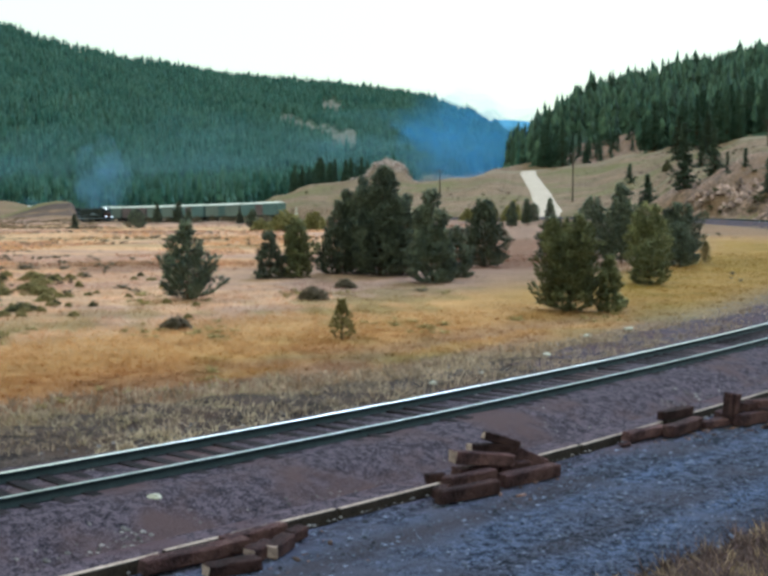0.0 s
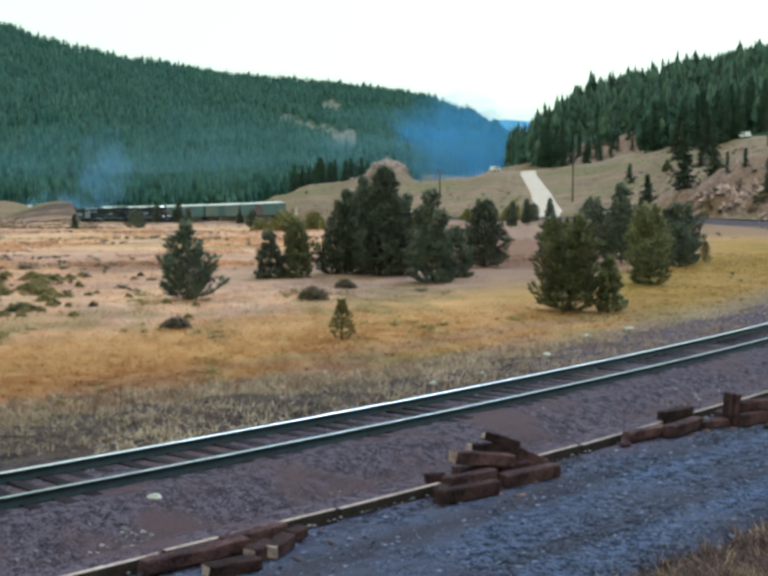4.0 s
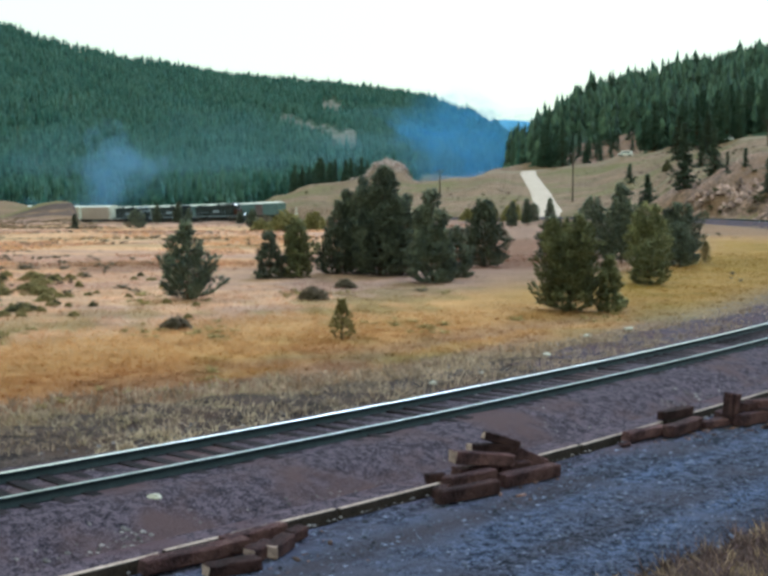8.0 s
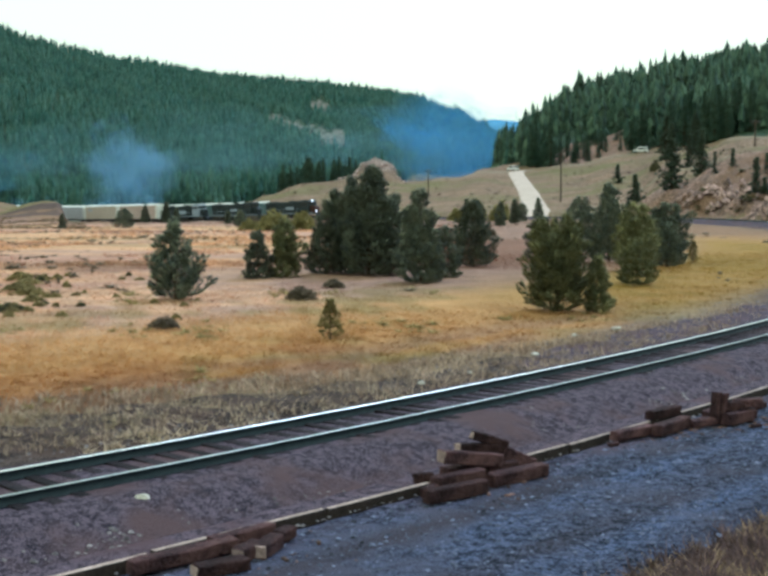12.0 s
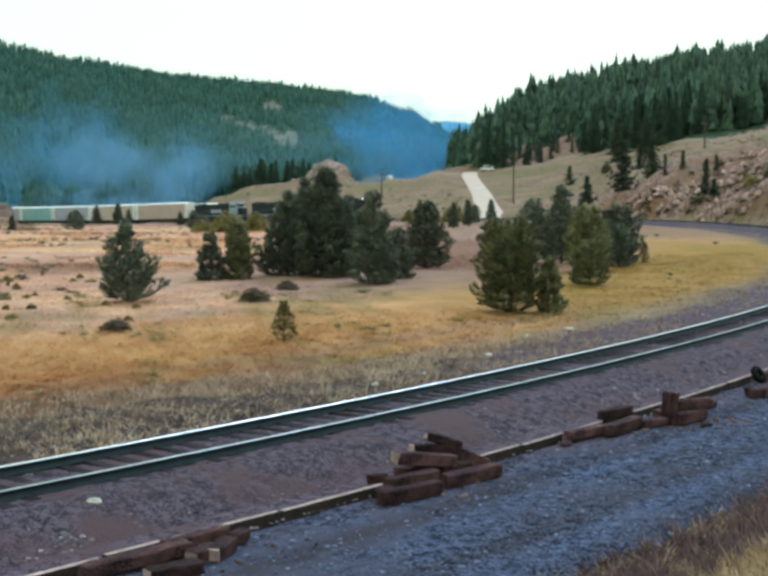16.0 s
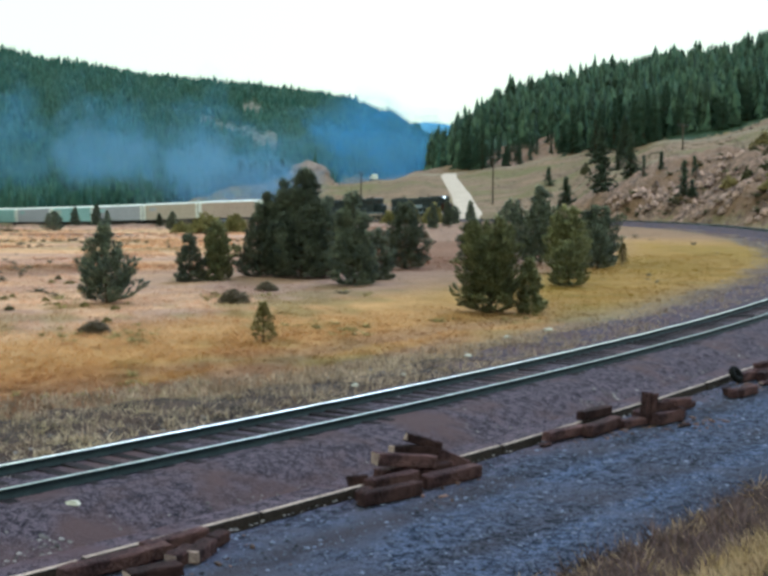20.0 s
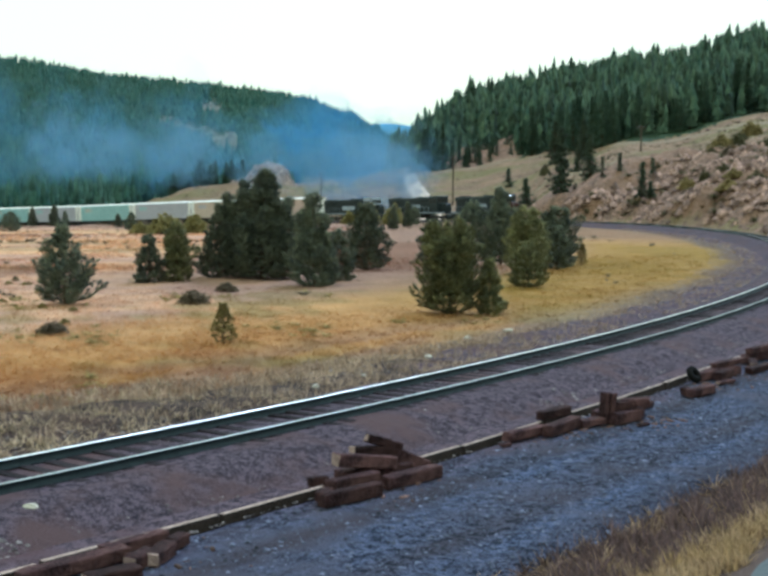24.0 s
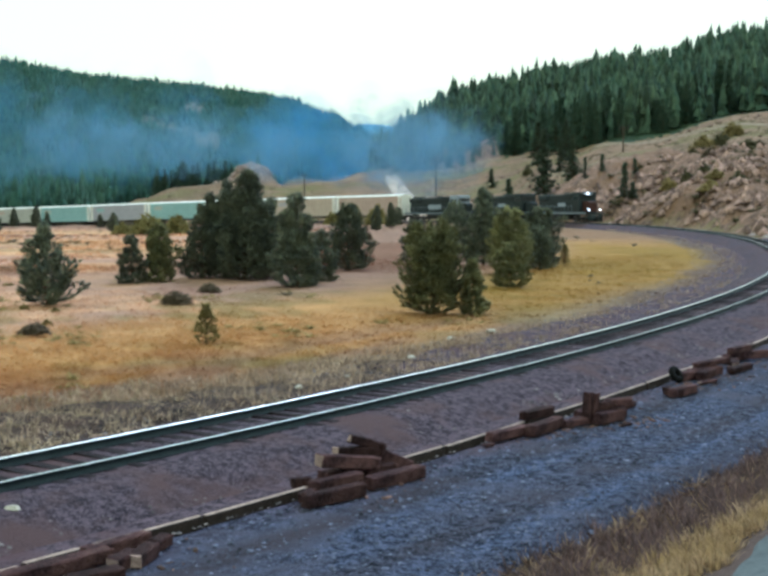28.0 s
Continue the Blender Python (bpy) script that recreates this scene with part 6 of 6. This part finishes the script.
        tagged(ob, "olive shrub rooted among the rocks of the cut", "bush", "shrubs on the cut")
    for i in range(34):
        q = along([158 + i * 2.1 + 2 * math.sin(i * 2.3)])[0]
        x, y = q[0] + 5.6 * q[3], q[1] + 5.6 * q[4]
        ob = new("bush", scrub[i % 2])
        ob.matrix_basis = Matrix.LocRotScale((x, y, plant(x, y) - 0.05), Euler((0, 0, i)), (1.5 + 0.5 * math.sin(i), 1.2, 1.9 + 0.5 * math.sin(i * 1.7)))
        tagged(ob, "brown scrub bush between the line and the siding", "bush", "scrub along the siding")
    rg = random.Random(31)
    for i in range(84):
        y = rg.uniform(50, 76)
        x = -y * rg.uniform(0.235, 0.345) if i % 6 else -y * rg.uniform(0.15, 0.25)
        w = rg.choice((0.5, 0.7, 0.9, 1.2, 1.7)) if i % 6 else 0.55
        ob = new("bush", (sage, sage, sage, sage, dark)[i % 5])
        ob.matrix_basis = Matrix.LocRotScale((x, y, plant(x, y) - 0.06), Euler((0, 0, i)), (w / 2.0, w / 2.3, 0.17 + 0.22 * w * rg.uniform(0.6, 1.2)))
        tagged(ob, "low dark sagebrush in the hay meadow" if i % 5 == 4 else "low olive-green sage bush in the hay meadow", "bush", "sage bushes on the meadow")
    rg = np.random.default_rng(78)
    n = 5200
    y = rg.uniform(190, 470, n)
    x = rg.uniform(-0.09, 0.52, n) * y
    ok = zone_slope(x, y) & ~zone_forest(x, y) & (land_calm(x, y) > 10) & (road_gap(x, y) > 5) & (rg.random(n) < np.where(x / y > 0.22, 0.9, 0.3))
    x, y = x[ok], y[ok]
    for name, material, half, label in (("slope_shrubs", SAGE_DARK, 0, "small olive sagebrush dotted over the slopes"), ("slope_scrub", SCRUB, 1, "dry brown brush dotted over the slopes")):
        v, f = spike_clump(random.Random(13 + half), 30, 0.8, 0.09)
        v[:, 2] = np.abs(v[:, 2]) * 0.8
        q = slice(half, None, 2)
        k = len(x[q])
        size = 0.35 * 4 ** (rg.random(k) ** 2)
        vv, ff = scatter(v, f, np.stack((x[q], y[q], land(x[q], y[q])), -1), rg.uniform(0, 6.28, k), size, size * rg.uniform(0.6, 1.1, k))
        tagged(new(name, mesh_of(name, vv, ff, material)), label, "brush", kind="stuff")
    rg = np.random.default_rng(77)
    n = 3600
    x, y = rg.uniform(-95, 40, n), rg.uniform(62, 330, n)
    ok = (land_calm(x, y) > 9) & (np.hypot(x - CX, y - CY) < R - 8) & (rg.random(n) < np.where(x < -0.21 * y, 1, np.where(x < -10, 0.5, 0.16)))
    x, y = x[ok], y[ok]
    v, f = spike_clump(random.Random(3), 26, 0.9, 0.10)
    v[:, 2] *= 0.6
    vv, ff = scatter(v, f, np.stack((x, y, land(x, y)), -1), rg.uniform(0, 6.28, len(x)), rg.uniform(0.25, 0.9, len(x)), rg.uniform(0.25, 0.8, len(x)))
    n = 420
    yb = rg.uniform(205, 345, n)
    xb = -yb * rg.uniform(0.235, 0.335, n)
    ok = land_calm(xb, yb) > 3.2
    vb, fb = scatter(v, f, np.stack((xb, yb, land(xb, yb)), -1)[ok], rg.uniform(0, 6.28, ok.sum()), rg.uniform(0.6, 1.7, ok.sum()), rg.uniform(0.5, 1.3, ok.sum()))
    tagged(new("bank_brush", mesh_of("bank_brush", vb, fb, CUT_BRUSH)), "tawny brush on the banks beside the far line", "brush", kind="stuff")
    tagged(new("scrub", mesh_of("scrub", vv, ff, BUSH_BROWN)), "scattered brown scrub over the valley floor", "scrub", kind="stuff")


build_bushes()


def tuft(seed, blades, spread, lean, thick):
    rg = random.Random(seed)
    vs, fs = [], []
    for i in range(blades):
        a, r = rg.uniform(0, 6.28), spread * rg.random()
        p = Vector((r * math.cos(a), r * math.sin(a), -0.03))
        k, g = len(vs), rg.uniform(0, 6.28)
        out = Vector((math.cos(g), math.sin(g), 0)) * lean * rg.random()
        side = Vector((-math.sin(g), math.cos(g), 0)) * thick
        h = rg.uniform(0.5, 1)
        vs += [p - side, p + side, p + out * 0.4 + side * 0.7 + Vector((0, 0, h * 0.6)), p + out * 0.4 - side * 0.7 + Vector((0, 0, h * 0.6)), p + out + Vector((0, 0, h))]
        fs += [(k, k + 1, k + 2), (k, k + 2, k + 3), (k + 3, k + 2, k + 4)]
    return np.array(vs), np.array(fs)


def grass(name, x, y, tall, material, label, seed, blades=9, spread=0.35, lean=0.5, thick=0.035):
    rg = np.random.default_rng(seed)
    z, pick, pairs = land(x, y), rg.integers(0, 3, len(x)), []
    for k in range(3):
        m = pick == k
        v, f = tuft(seed + k, blades, spread, lean, thick)
        h = tall * rg.uniform(0.5, 1.25, m.sum())
        pairs.append(scatter(v, f, np.stack((x, y, z), -1)[m], rg.uniform(0, 6.28, m.sum()), rg.uniform(0.7, 1.3, m.sum()), h))
    v, f = merge(pairs)
    me = mesh_of(name, v, f, material)
    tint(me, v)
    return tagged(new(name, me), label, "grass", kind="stuff")


def build_grass():
    rg = np.random.default_rng(41)
    n = 20000
    y = 26 + 75 * rg.random(n) ** 1.3
    x = rg.uniform(-0.36, 0.50, n) * y
    d = np.hypot(x - CX, y - CY) - R
    ok = (d < -5.2 - 2.2 * rg.random(n)) & (rg.random(n) < np.clip((-d - 5) / 4, 0.25, 1))
    grass("meadow_grass", x[ok], y[ok], 0.12, STRAW, "dry golden meadow grass inside the curve", 50, 6, 0.3, 0.6, 0.02)
    n = 11000
    y = 85 + 215 * rg.random(n) ** 1.2
    x = rg.uniform(-0.36, 0.10, n) * y
    clump = np.sin(x * 0.31 + 0.4 * np.sin(y * 0.13)) + np.sin(y * 0.19 + x * 0.07) + 0.8 * np.sin(y * 0.43 - x * 0.12 + 1)
    ok = (np.hypot(x - CX, y - CY) < R - 9) & (land_calm(x, y) > 7) & (clump + 1.2 * rg.random(n) > 0.5)
    grass("hay_tufts", x[ok], y[ok], 0.34, STRAW, "tussocks of tan hay grass over the valley floor", 61, 9, 0.7, 0.6, 0.05)
    n = 4200
    deg, d = rg.uniform(-54, -30, n), rg.uniform(-36, -8, n)
    lie = np.sin(deg * 1.9 + 0.5 * d) + np.sin(deg * 0.8 - 0.35 * d + 2) + 0.8 * np.sin(deg * 3.7 + 1.1 * d)
    ok = lie + rg.random(n) > np.interp(deg, (-54, -46, -42, -30), (0.3, 0.5, 1.9, 2.2))
    deg, d = np.radians(deg[ok]), d[ok]
    x, y, n = CX + (R + d) * np.cos(deg), CY + (R + d) * np.sin(deg), len(d)
    v, f = spike_clump(random.Random(23), 26, 0.42, 0.03)
    v[:, 2] = np.abs(v[:, 2])
    size = 0.35 * 3.2 ** rg.random(n)
    vv, ff = scatter(v, f, np.stack((x, y, land(x, y)), -1), rg.uniform(0, 6.28, n), size, size * rg.uniform(0.4, 0.8, n))
    tagged(new("meadow_weeds", mesh_of("meadow_weeds", vv, ff, SAGE)), "low olive-green weeds dotted through the dry meadow", "weeds", kind="stuff")
    n = 6400
    s, d = rg.uniform(-206, -150, n), 9.5 + 3.2 * rg.random(n) ** 0.9
    p = along(s)
    x, y = p[:, 0] + d * p[:, 3], p[:, 1] + d * p[:, 4]
    ok = (rg.random(n) < np.clip((d - 10.0) / 1.2, 0.08, 1)) & (d < road_edge(s) - 0.12)
    grass("bank_grass", x[ok], y[ok], 0.26, BANK_GRASS, "pale yellow dry grass on the near bank", 55, 12, 0.16, 0.35, 0.011)
    for name, n, material, label, seed in (("bank_weeds", 6500, SCRUB, "dark brown dead weeds along the gravel's edge", 6), ("bank_stalks", 1500, BANK_GRASS, "tawny seed stalks among the dead weeds", 7)):
        s, d = rg.uniform(-206, -150, n), 8.75 + 2.0 * np.sqrt(rg.random(n)) + 0.3 * np.sin(np.arange(n))
        p = along(s)
        v, f = spike_clump(random.Random(seed), 16, 0.36, 0.012)
        v[:, 2] = np.abs(v[:, 2])
        x, y = p[:, 0] + d * p[:, 3], p[:, 1] + d * p[:, 4]
        vv, ff = scatter(v, f, np.stack((x, y, land(x, y)), -1), rg.uniform(0, 6.28, n), rg.uniform(0.4, 1.1, n), rg.uniform(0.5, 1.4, n))
        tagged(new(name, mesh_of(name, vv, ff, material)), label, "weeds", kind="stuff")
    n = 11000
    s, d = rg.uniform(-206, -20, n), rg.random(n)
    keep = rg.random(n) < np.interp(s, (-206, -168, -150, -20), (1, 0.8, 0.12, 0.04))
    s, d = s[keep], d[keep]
    d = np.where(s < -112, (-3.3 - 4.6 * d) * verge_width(s), -3.2 - 1.6 * d)
    p = along(s)
    grass("verge_weeds", p[:, 0] + d * p[:, 3], p[:, 1] + d * p[:, 4], 0.33, VERGE_GRASS, "sparse tawny weeds on the cindery verge", 58, 8, 0.22, 0.5, 0.014)


build_grass()


def build_verge_tufts():
    """Pale tussocks on the wide end of the verge."""
    rg = np.random.default_rng(67)
    n = 3600
    s, d = rg.uniform(-208, -172, n), rg.uniform(-9.2, -3.2, n)
    lie = np.sin(s * 0.7 + d * 1.1) + np.sin(s * 0.31 - d * 0.8 + 2)
    ok = (lie + 1.4 * rg.random(n) > 0.2) & (rg.random(n) < np.interp(s, (-208, -186, -172), (1, 0.8, 0.25)))
    p, d = along(s[ok]), d[ok]
    grass("verge_tufts", p[:, 0] + d * p[:, 3], p[:, 1] + d * p[:, 4], 0.26, TUSSOCK, "pale straw and grey-green tussocks on the verge", 71, 10, 0.2, 0.5, 0.016)


build_verge_tufts()


# ---- poles, vehicles, distance ----
def pole(x, y, tall, arm):
    ob = anchor("utility_pole", Matrix.Translation((x, y, plant(x, y) - 0.2)))
    part("post", rod(bmesh.new(), (0, 0, 0), (0, 0, tall), 0.22, 0.15, 10), POLE_WOOD, ob)
    if arm:
        a = part("crossarm", box(bmesh.new(), -1.3, 1.3, -0.08, 0.08, tall - 0.8, tall - 0.62, 0.02), POLE_WOOD, ob)
        for dx in (-1.15, -0.45, 0.45, 1.15):
            part("insulator", rod(bmesh.new(), (dx, 0, tall - 0.62), (dx, 0, tall - 0.4), 0.06, 0.04, 8), LOCO_GREY, a)
    tagged(ob, "weathered wooden utility pole on the slope", "utility pole", "utility poles")


for row in ((46.5, 302.5, 12.5, True), (95.3, 306, 7.0, True), (16.2, 356, 7.3, True)):
    pole(*row)


def marker_post(x, y):
    """A whitish line marker: a short post on a broad foot."""
    ob = anchor("marker_post", Matrix.Translation((x, y, plant(x, y) - 0.1)))
    part("post", box(bmesh.new(), -0.22, 0.22, -0.12, 0.12, 0.5, 2.3, 0.05), WHITE_STONE, ob)
    part("foot", box(bmesh.new(), -0.5, 0.5, -0.4, 0.4, 0, 0.7, 0.15), WHITE_STONE, ob)
    tagged(ob, "small whitish marker post on the slope by the far track", "marker post")


marker_post(-24.1, 337)


def vehicle(long, tall, label):
    ob = anchor("road_vehicle")
    bm = box(bmesh.new(), -long / 2, long / 2, -0.95, 0.95, 0.4, 0.55 * tall, 0.15)
    body = part("body", bm, VAN_WHITE, ob)
    part("cabin", box(bmesh.new(), -long * 0.42, long * 0.28, -0.85, 0.85, 0.5 * tall, tall, 0.2), VAN_WHITE, ob)
    bm = bmesh.new()
    for sgn in (-1, 1):
        box(bm, -long * 0.36, long * 0.2, sgn * 0.86 - 0.02, sgn * 0.86 + 0.02, 0.62 * tall, 0.88 * tall, 0.02)
    box(bm, long * 0.27, long * 0.29, -0.7, 0.7, 0.62 * tall, 0.9 * tall, 0.01)
    part("windows", bm, GLASS, body)
    for x in (-long * 0.32, long * 0.32):
        for sgn in (-1, 1):
            part("wheel", rod(bmesh.new(), (x, sgn * 0.8, 0.35), (x, sgn * 0.98, 0.35), 0.35, sides=14), TYRE, ob)
    return tagged(ob, label, "vehicle", "vehicles on the highway")


VEHICLES = ((vehicle(5.0, 1.9, "white van driving down the highway"), ((0, 150), (7, 54), (8, 39.5), (9.5, 22.5), (11, 9.5), (15, -38), (17, -80), (22, -140), (30, -170))),
            (vehicle(4.8, 1.8, "white car driving up the highway"), ((0, -120), (3.5, -40), (6, 36), (7, 55), (8, 84), (9, 112), (12, 170), (16, 190), (30, 195))),
            (vehicle(5.0, 2.1, "white camper driving down the highway"), ((0, 195), (5, 180), (8, 128), (9, 106), (10, 82), (12, 49), (14.5, 19), (15, 16), (16, 7), (17, -6), (20, -50), (23, -85), (30, -170))))


def far_range():
    b = np.linspace(-1.2, 1.2, 160)
    top = 178 + 35 * np.sin(b * 9) + 20 * np.sin(b * 31 + 1) + 12 * np.sin(b * 77)
    y = 3600 + 0 * b
    v = np.concatenate((np.stack((b * y, y, -60 + 0 * b), -1), np.stack((b * (y + 500), y + 500, top + 20), -1), np.stack((b * (y + 900), y + 900, -60 + 0 * b), -1)))
    i = np.arange(159)
    q = np.concatenate([np.stack((i + k * 160, i + 1 + k * 160, i + 161 + k * 160, i + 160 + k * 160), -1) for k in (0, 1)])
    tagged(new("mountain_range", mesh_of("mountain_range", v, q, FAR_BLUE, True)), "distant mountain range coloured in haze blue, closing the valley", "mountains", kind="structure")


far_range()


# ---- smoke and haze: nested ragged shells, drifting as rigid puffs ----
def puff(name, seed, rx, ry, rz, shells, material, label):
    """Many thin ragged shells from the core outwards, so that the smoke thins towards its edge."""
    pairs = []
    for k in range(shells):
        bm = bmesh.new()
        bmesh.ops.create_icosphere(bm, subdivisions=4 if k > 2 else 3, radius=1)
        size = 0.16 + 0.84 * (k + 1) / shells
        slip = Vector((noise.noise(Vector((seed, k * 1.7, 0))), noise.noise(Vector((0, seed, k * 1.3))), noise.noise(Vector((k * 1.1, 0, seed))))) * 0.30
        for v in bm.verts:
            n = noise.noise(v.co * 1.5 + Vector((seed * 5.3, k * 0.9, 0))) + 0.6 * noise.noise(v.co * 3.4 + Vector((0, seed * 2.1, k * 1.1))) + 0.35 * noise.noise(v.co * 7 + Vector((k, 0, seed)))
            v.co = v.co * size * (1 + 0.62 * n) + slip * (1 - 0.4 * size)
            v.co = Vector((v.co.x * rx, v.co.y * ry, v.co.z * rz))
        bm.verts.index_update()
        pairs.append((np.array([v.co[:] for v in bm.verts]), np.array([[v.index for v in f.verts] for f in bm.faces])))
        bm.free()
    v, f = merge(pairs)
    ob = new(name, mesh_of(name, v, f, material, True))
    return tagged(ob, label, "smoke", "smoke over the train")


# each puff: seed, size, then where it drifts: time, bearing, distance ahead, height
PUFFS = [(puff("smoke_puff", k, *size, 8, SMOKE, "thin blue diesel exhaust smoke drifting over the train"), rows) for k, size, rows in (
    (1, (9, 8, 12), ((0, -0.230, 425, 6), (8, -0.224, 425, 12), (17, -0.190, 420, 16), (28, -0.155, 420, 24))),
    (2, (13, 9, 9), ((0, -0.272, 432, -13), (3, -0.272, 432, -13), (6, -0.232, 415, 6), (8, -0.212, 415, 9), (17, -0.172, 410, 13), (28, -0.125, 410, 20))),
    (3, (9, 7, 8), ((0, -0.272, 432, -13), (6, -0.272, 432, -13), (9.5, -0.208, 400, 5), (11, -0.19, 395, 8), (17, -0.155, 390, 12), (28, -0.100, 385, 18))),
    (4, (10, 7, 9), ((0, -0.272, 432, -13), (9.5, -0.272, 432, -13), (14, -0.140, 368, 6), (17, -0.108, 365, 10), (20, -0.092, 362, 13), (28, -0.060, 360, 18))),
    (5, (9, 7, 8), ((0, -0.272, 432, -13), (10.5, -0.272, 432, -13), (14.5, -0.145, 366, 4), (17, -0.098, 350, 6), (20, -0.080, 350, 11), (28, -0.035, 345, 17))),
    (6, (9, 6, 7), ((0, -0.272, 432, -13), (12, -0.272, 432, -13), (17, -0.10, 345, 4), (20, -0.020, 325, 5), (25, 0.004, 325, 11), (28, 0.02, 325, 14))),
    (7, (15, 7, 12), ((0, -0.274, 436, -15), (12.5, -0.274, 436, -15), (20, -0.05, 330, 4), (24, 0.080, 300, 6), (26, 0.10, 300, 12), (28, 0.115, 300, 16))),
    (8, (15, 7, 12), ((0, -0.274, 436, -15), (13.5, -0.274, 436, -15), (21, 0.0, 318, 4), (24, 0.09, 296, 5), (26, 0.118, 290, 7), (28, 0.135, 290, 13))),
    (9, (20, 9, 12), ((0, -0.274, 436, -15), (13.5, -0.274, 436, -15), (20, -0.08, 420, 6), (24, 0.08, 400, 12), (28, 0.150, 400, 17))))]
# wide banks of smoke and haze: seed, size, material, then the drift as above
# canyon, ridge and hillside hazes are shells added to imitate distance haze
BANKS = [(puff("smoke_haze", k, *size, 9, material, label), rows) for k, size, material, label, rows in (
    (20, (38, 18, 23), HAZE, "blue smoke and imitated distance haze over the canyon mouth", ((0, 0.072, 640, 26), (14, 0.066, 640, 27), (28, 0.045, 640, 29))),
    (21, (24, 16, 18), HAZE, "blue smoke and imitated distance haze low in the canyon", ((0, 0.095, 620, 16), (28, 0.085, 620, 19))),
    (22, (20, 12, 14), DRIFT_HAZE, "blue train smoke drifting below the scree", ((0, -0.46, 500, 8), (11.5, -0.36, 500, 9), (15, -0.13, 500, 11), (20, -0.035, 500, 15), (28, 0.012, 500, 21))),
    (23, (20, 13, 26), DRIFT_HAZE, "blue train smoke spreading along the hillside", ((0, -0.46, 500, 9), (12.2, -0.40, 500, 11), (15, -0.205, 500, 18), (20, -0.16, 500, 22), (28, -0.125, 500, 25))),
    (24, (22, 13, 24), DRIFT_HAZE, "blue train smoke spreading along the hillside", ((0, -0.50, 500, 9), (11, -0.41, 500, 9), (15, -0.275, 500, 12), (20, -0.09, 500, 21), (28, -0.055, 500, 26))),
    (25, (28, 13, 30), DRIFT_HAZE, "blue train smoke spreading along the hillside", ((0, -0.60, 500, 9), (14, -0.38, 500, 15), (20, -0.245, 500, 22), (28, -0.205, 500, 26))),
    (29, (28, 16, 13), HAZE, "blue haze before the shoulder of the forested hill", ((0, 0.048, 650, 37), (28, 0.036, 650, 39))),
    (27, (36, 16, 15), HAZE, "imitated blue distance haze high in the canyon", ((0, 0.050, 900, 27), (28, 0.046, 900, 29))),
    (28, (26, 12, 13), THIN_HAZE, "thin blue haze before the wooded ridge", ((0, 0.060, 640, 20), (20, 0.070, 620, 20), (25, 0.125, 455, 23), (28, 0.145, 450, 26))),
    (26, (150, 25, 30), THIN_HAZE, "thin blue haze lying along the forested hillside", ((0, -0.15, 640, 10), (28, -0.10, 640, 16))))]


def on_highway(d):
    t = np.concatenate(([0], np.cumsum(np.hypot(np.diff(HIGHWAY[:, 0]), np.diff(HIGHWAY[:, 1])))))
    # distance counted from the junction with the dirt road
    t = t - t[np.argmin(np.hypot(HIGHWAY[:, 0] - 53, HIGHWAY[:, 1] - 449))]
    q = lambda s: np.array([np.interp(s, t, HIGHWAY[:, k]) for k in range(3)])
    return q(d), q(d + 2) - q(d - 2)


def motions():
    times = [float(t) for t in range(29)]
    for ob, s in MOVING:
        walk(ob, [(t, on_line(s - TRAIN_SPEED * t)) for t in times])
    for ob, rows in VEHICLES:
        keys = []
        for t in times:
            d = float(np.interp(t, [r[0] for r in rows], [r[1] for r in rows]))
            e = float(np.interp(t + 0.5, [r[0] for r in rows], [r[1] for r in rows]))
            p, w = on_highway(d)
            w = w if e > d else -w
            keys.append((t, Matrix.Translation((p[0], p[1], p[2] + 0.22)) @ Matrix.Rotation(math.atan2(w[1], w[0]), 4, "Z")))
        walk(ob, keys)
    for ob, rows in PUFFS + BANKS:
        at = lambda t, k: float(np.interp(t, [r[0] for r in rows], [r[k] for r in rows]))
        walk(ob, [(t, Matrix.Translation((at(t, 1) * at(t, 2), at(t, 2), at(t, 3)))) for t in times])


motions()
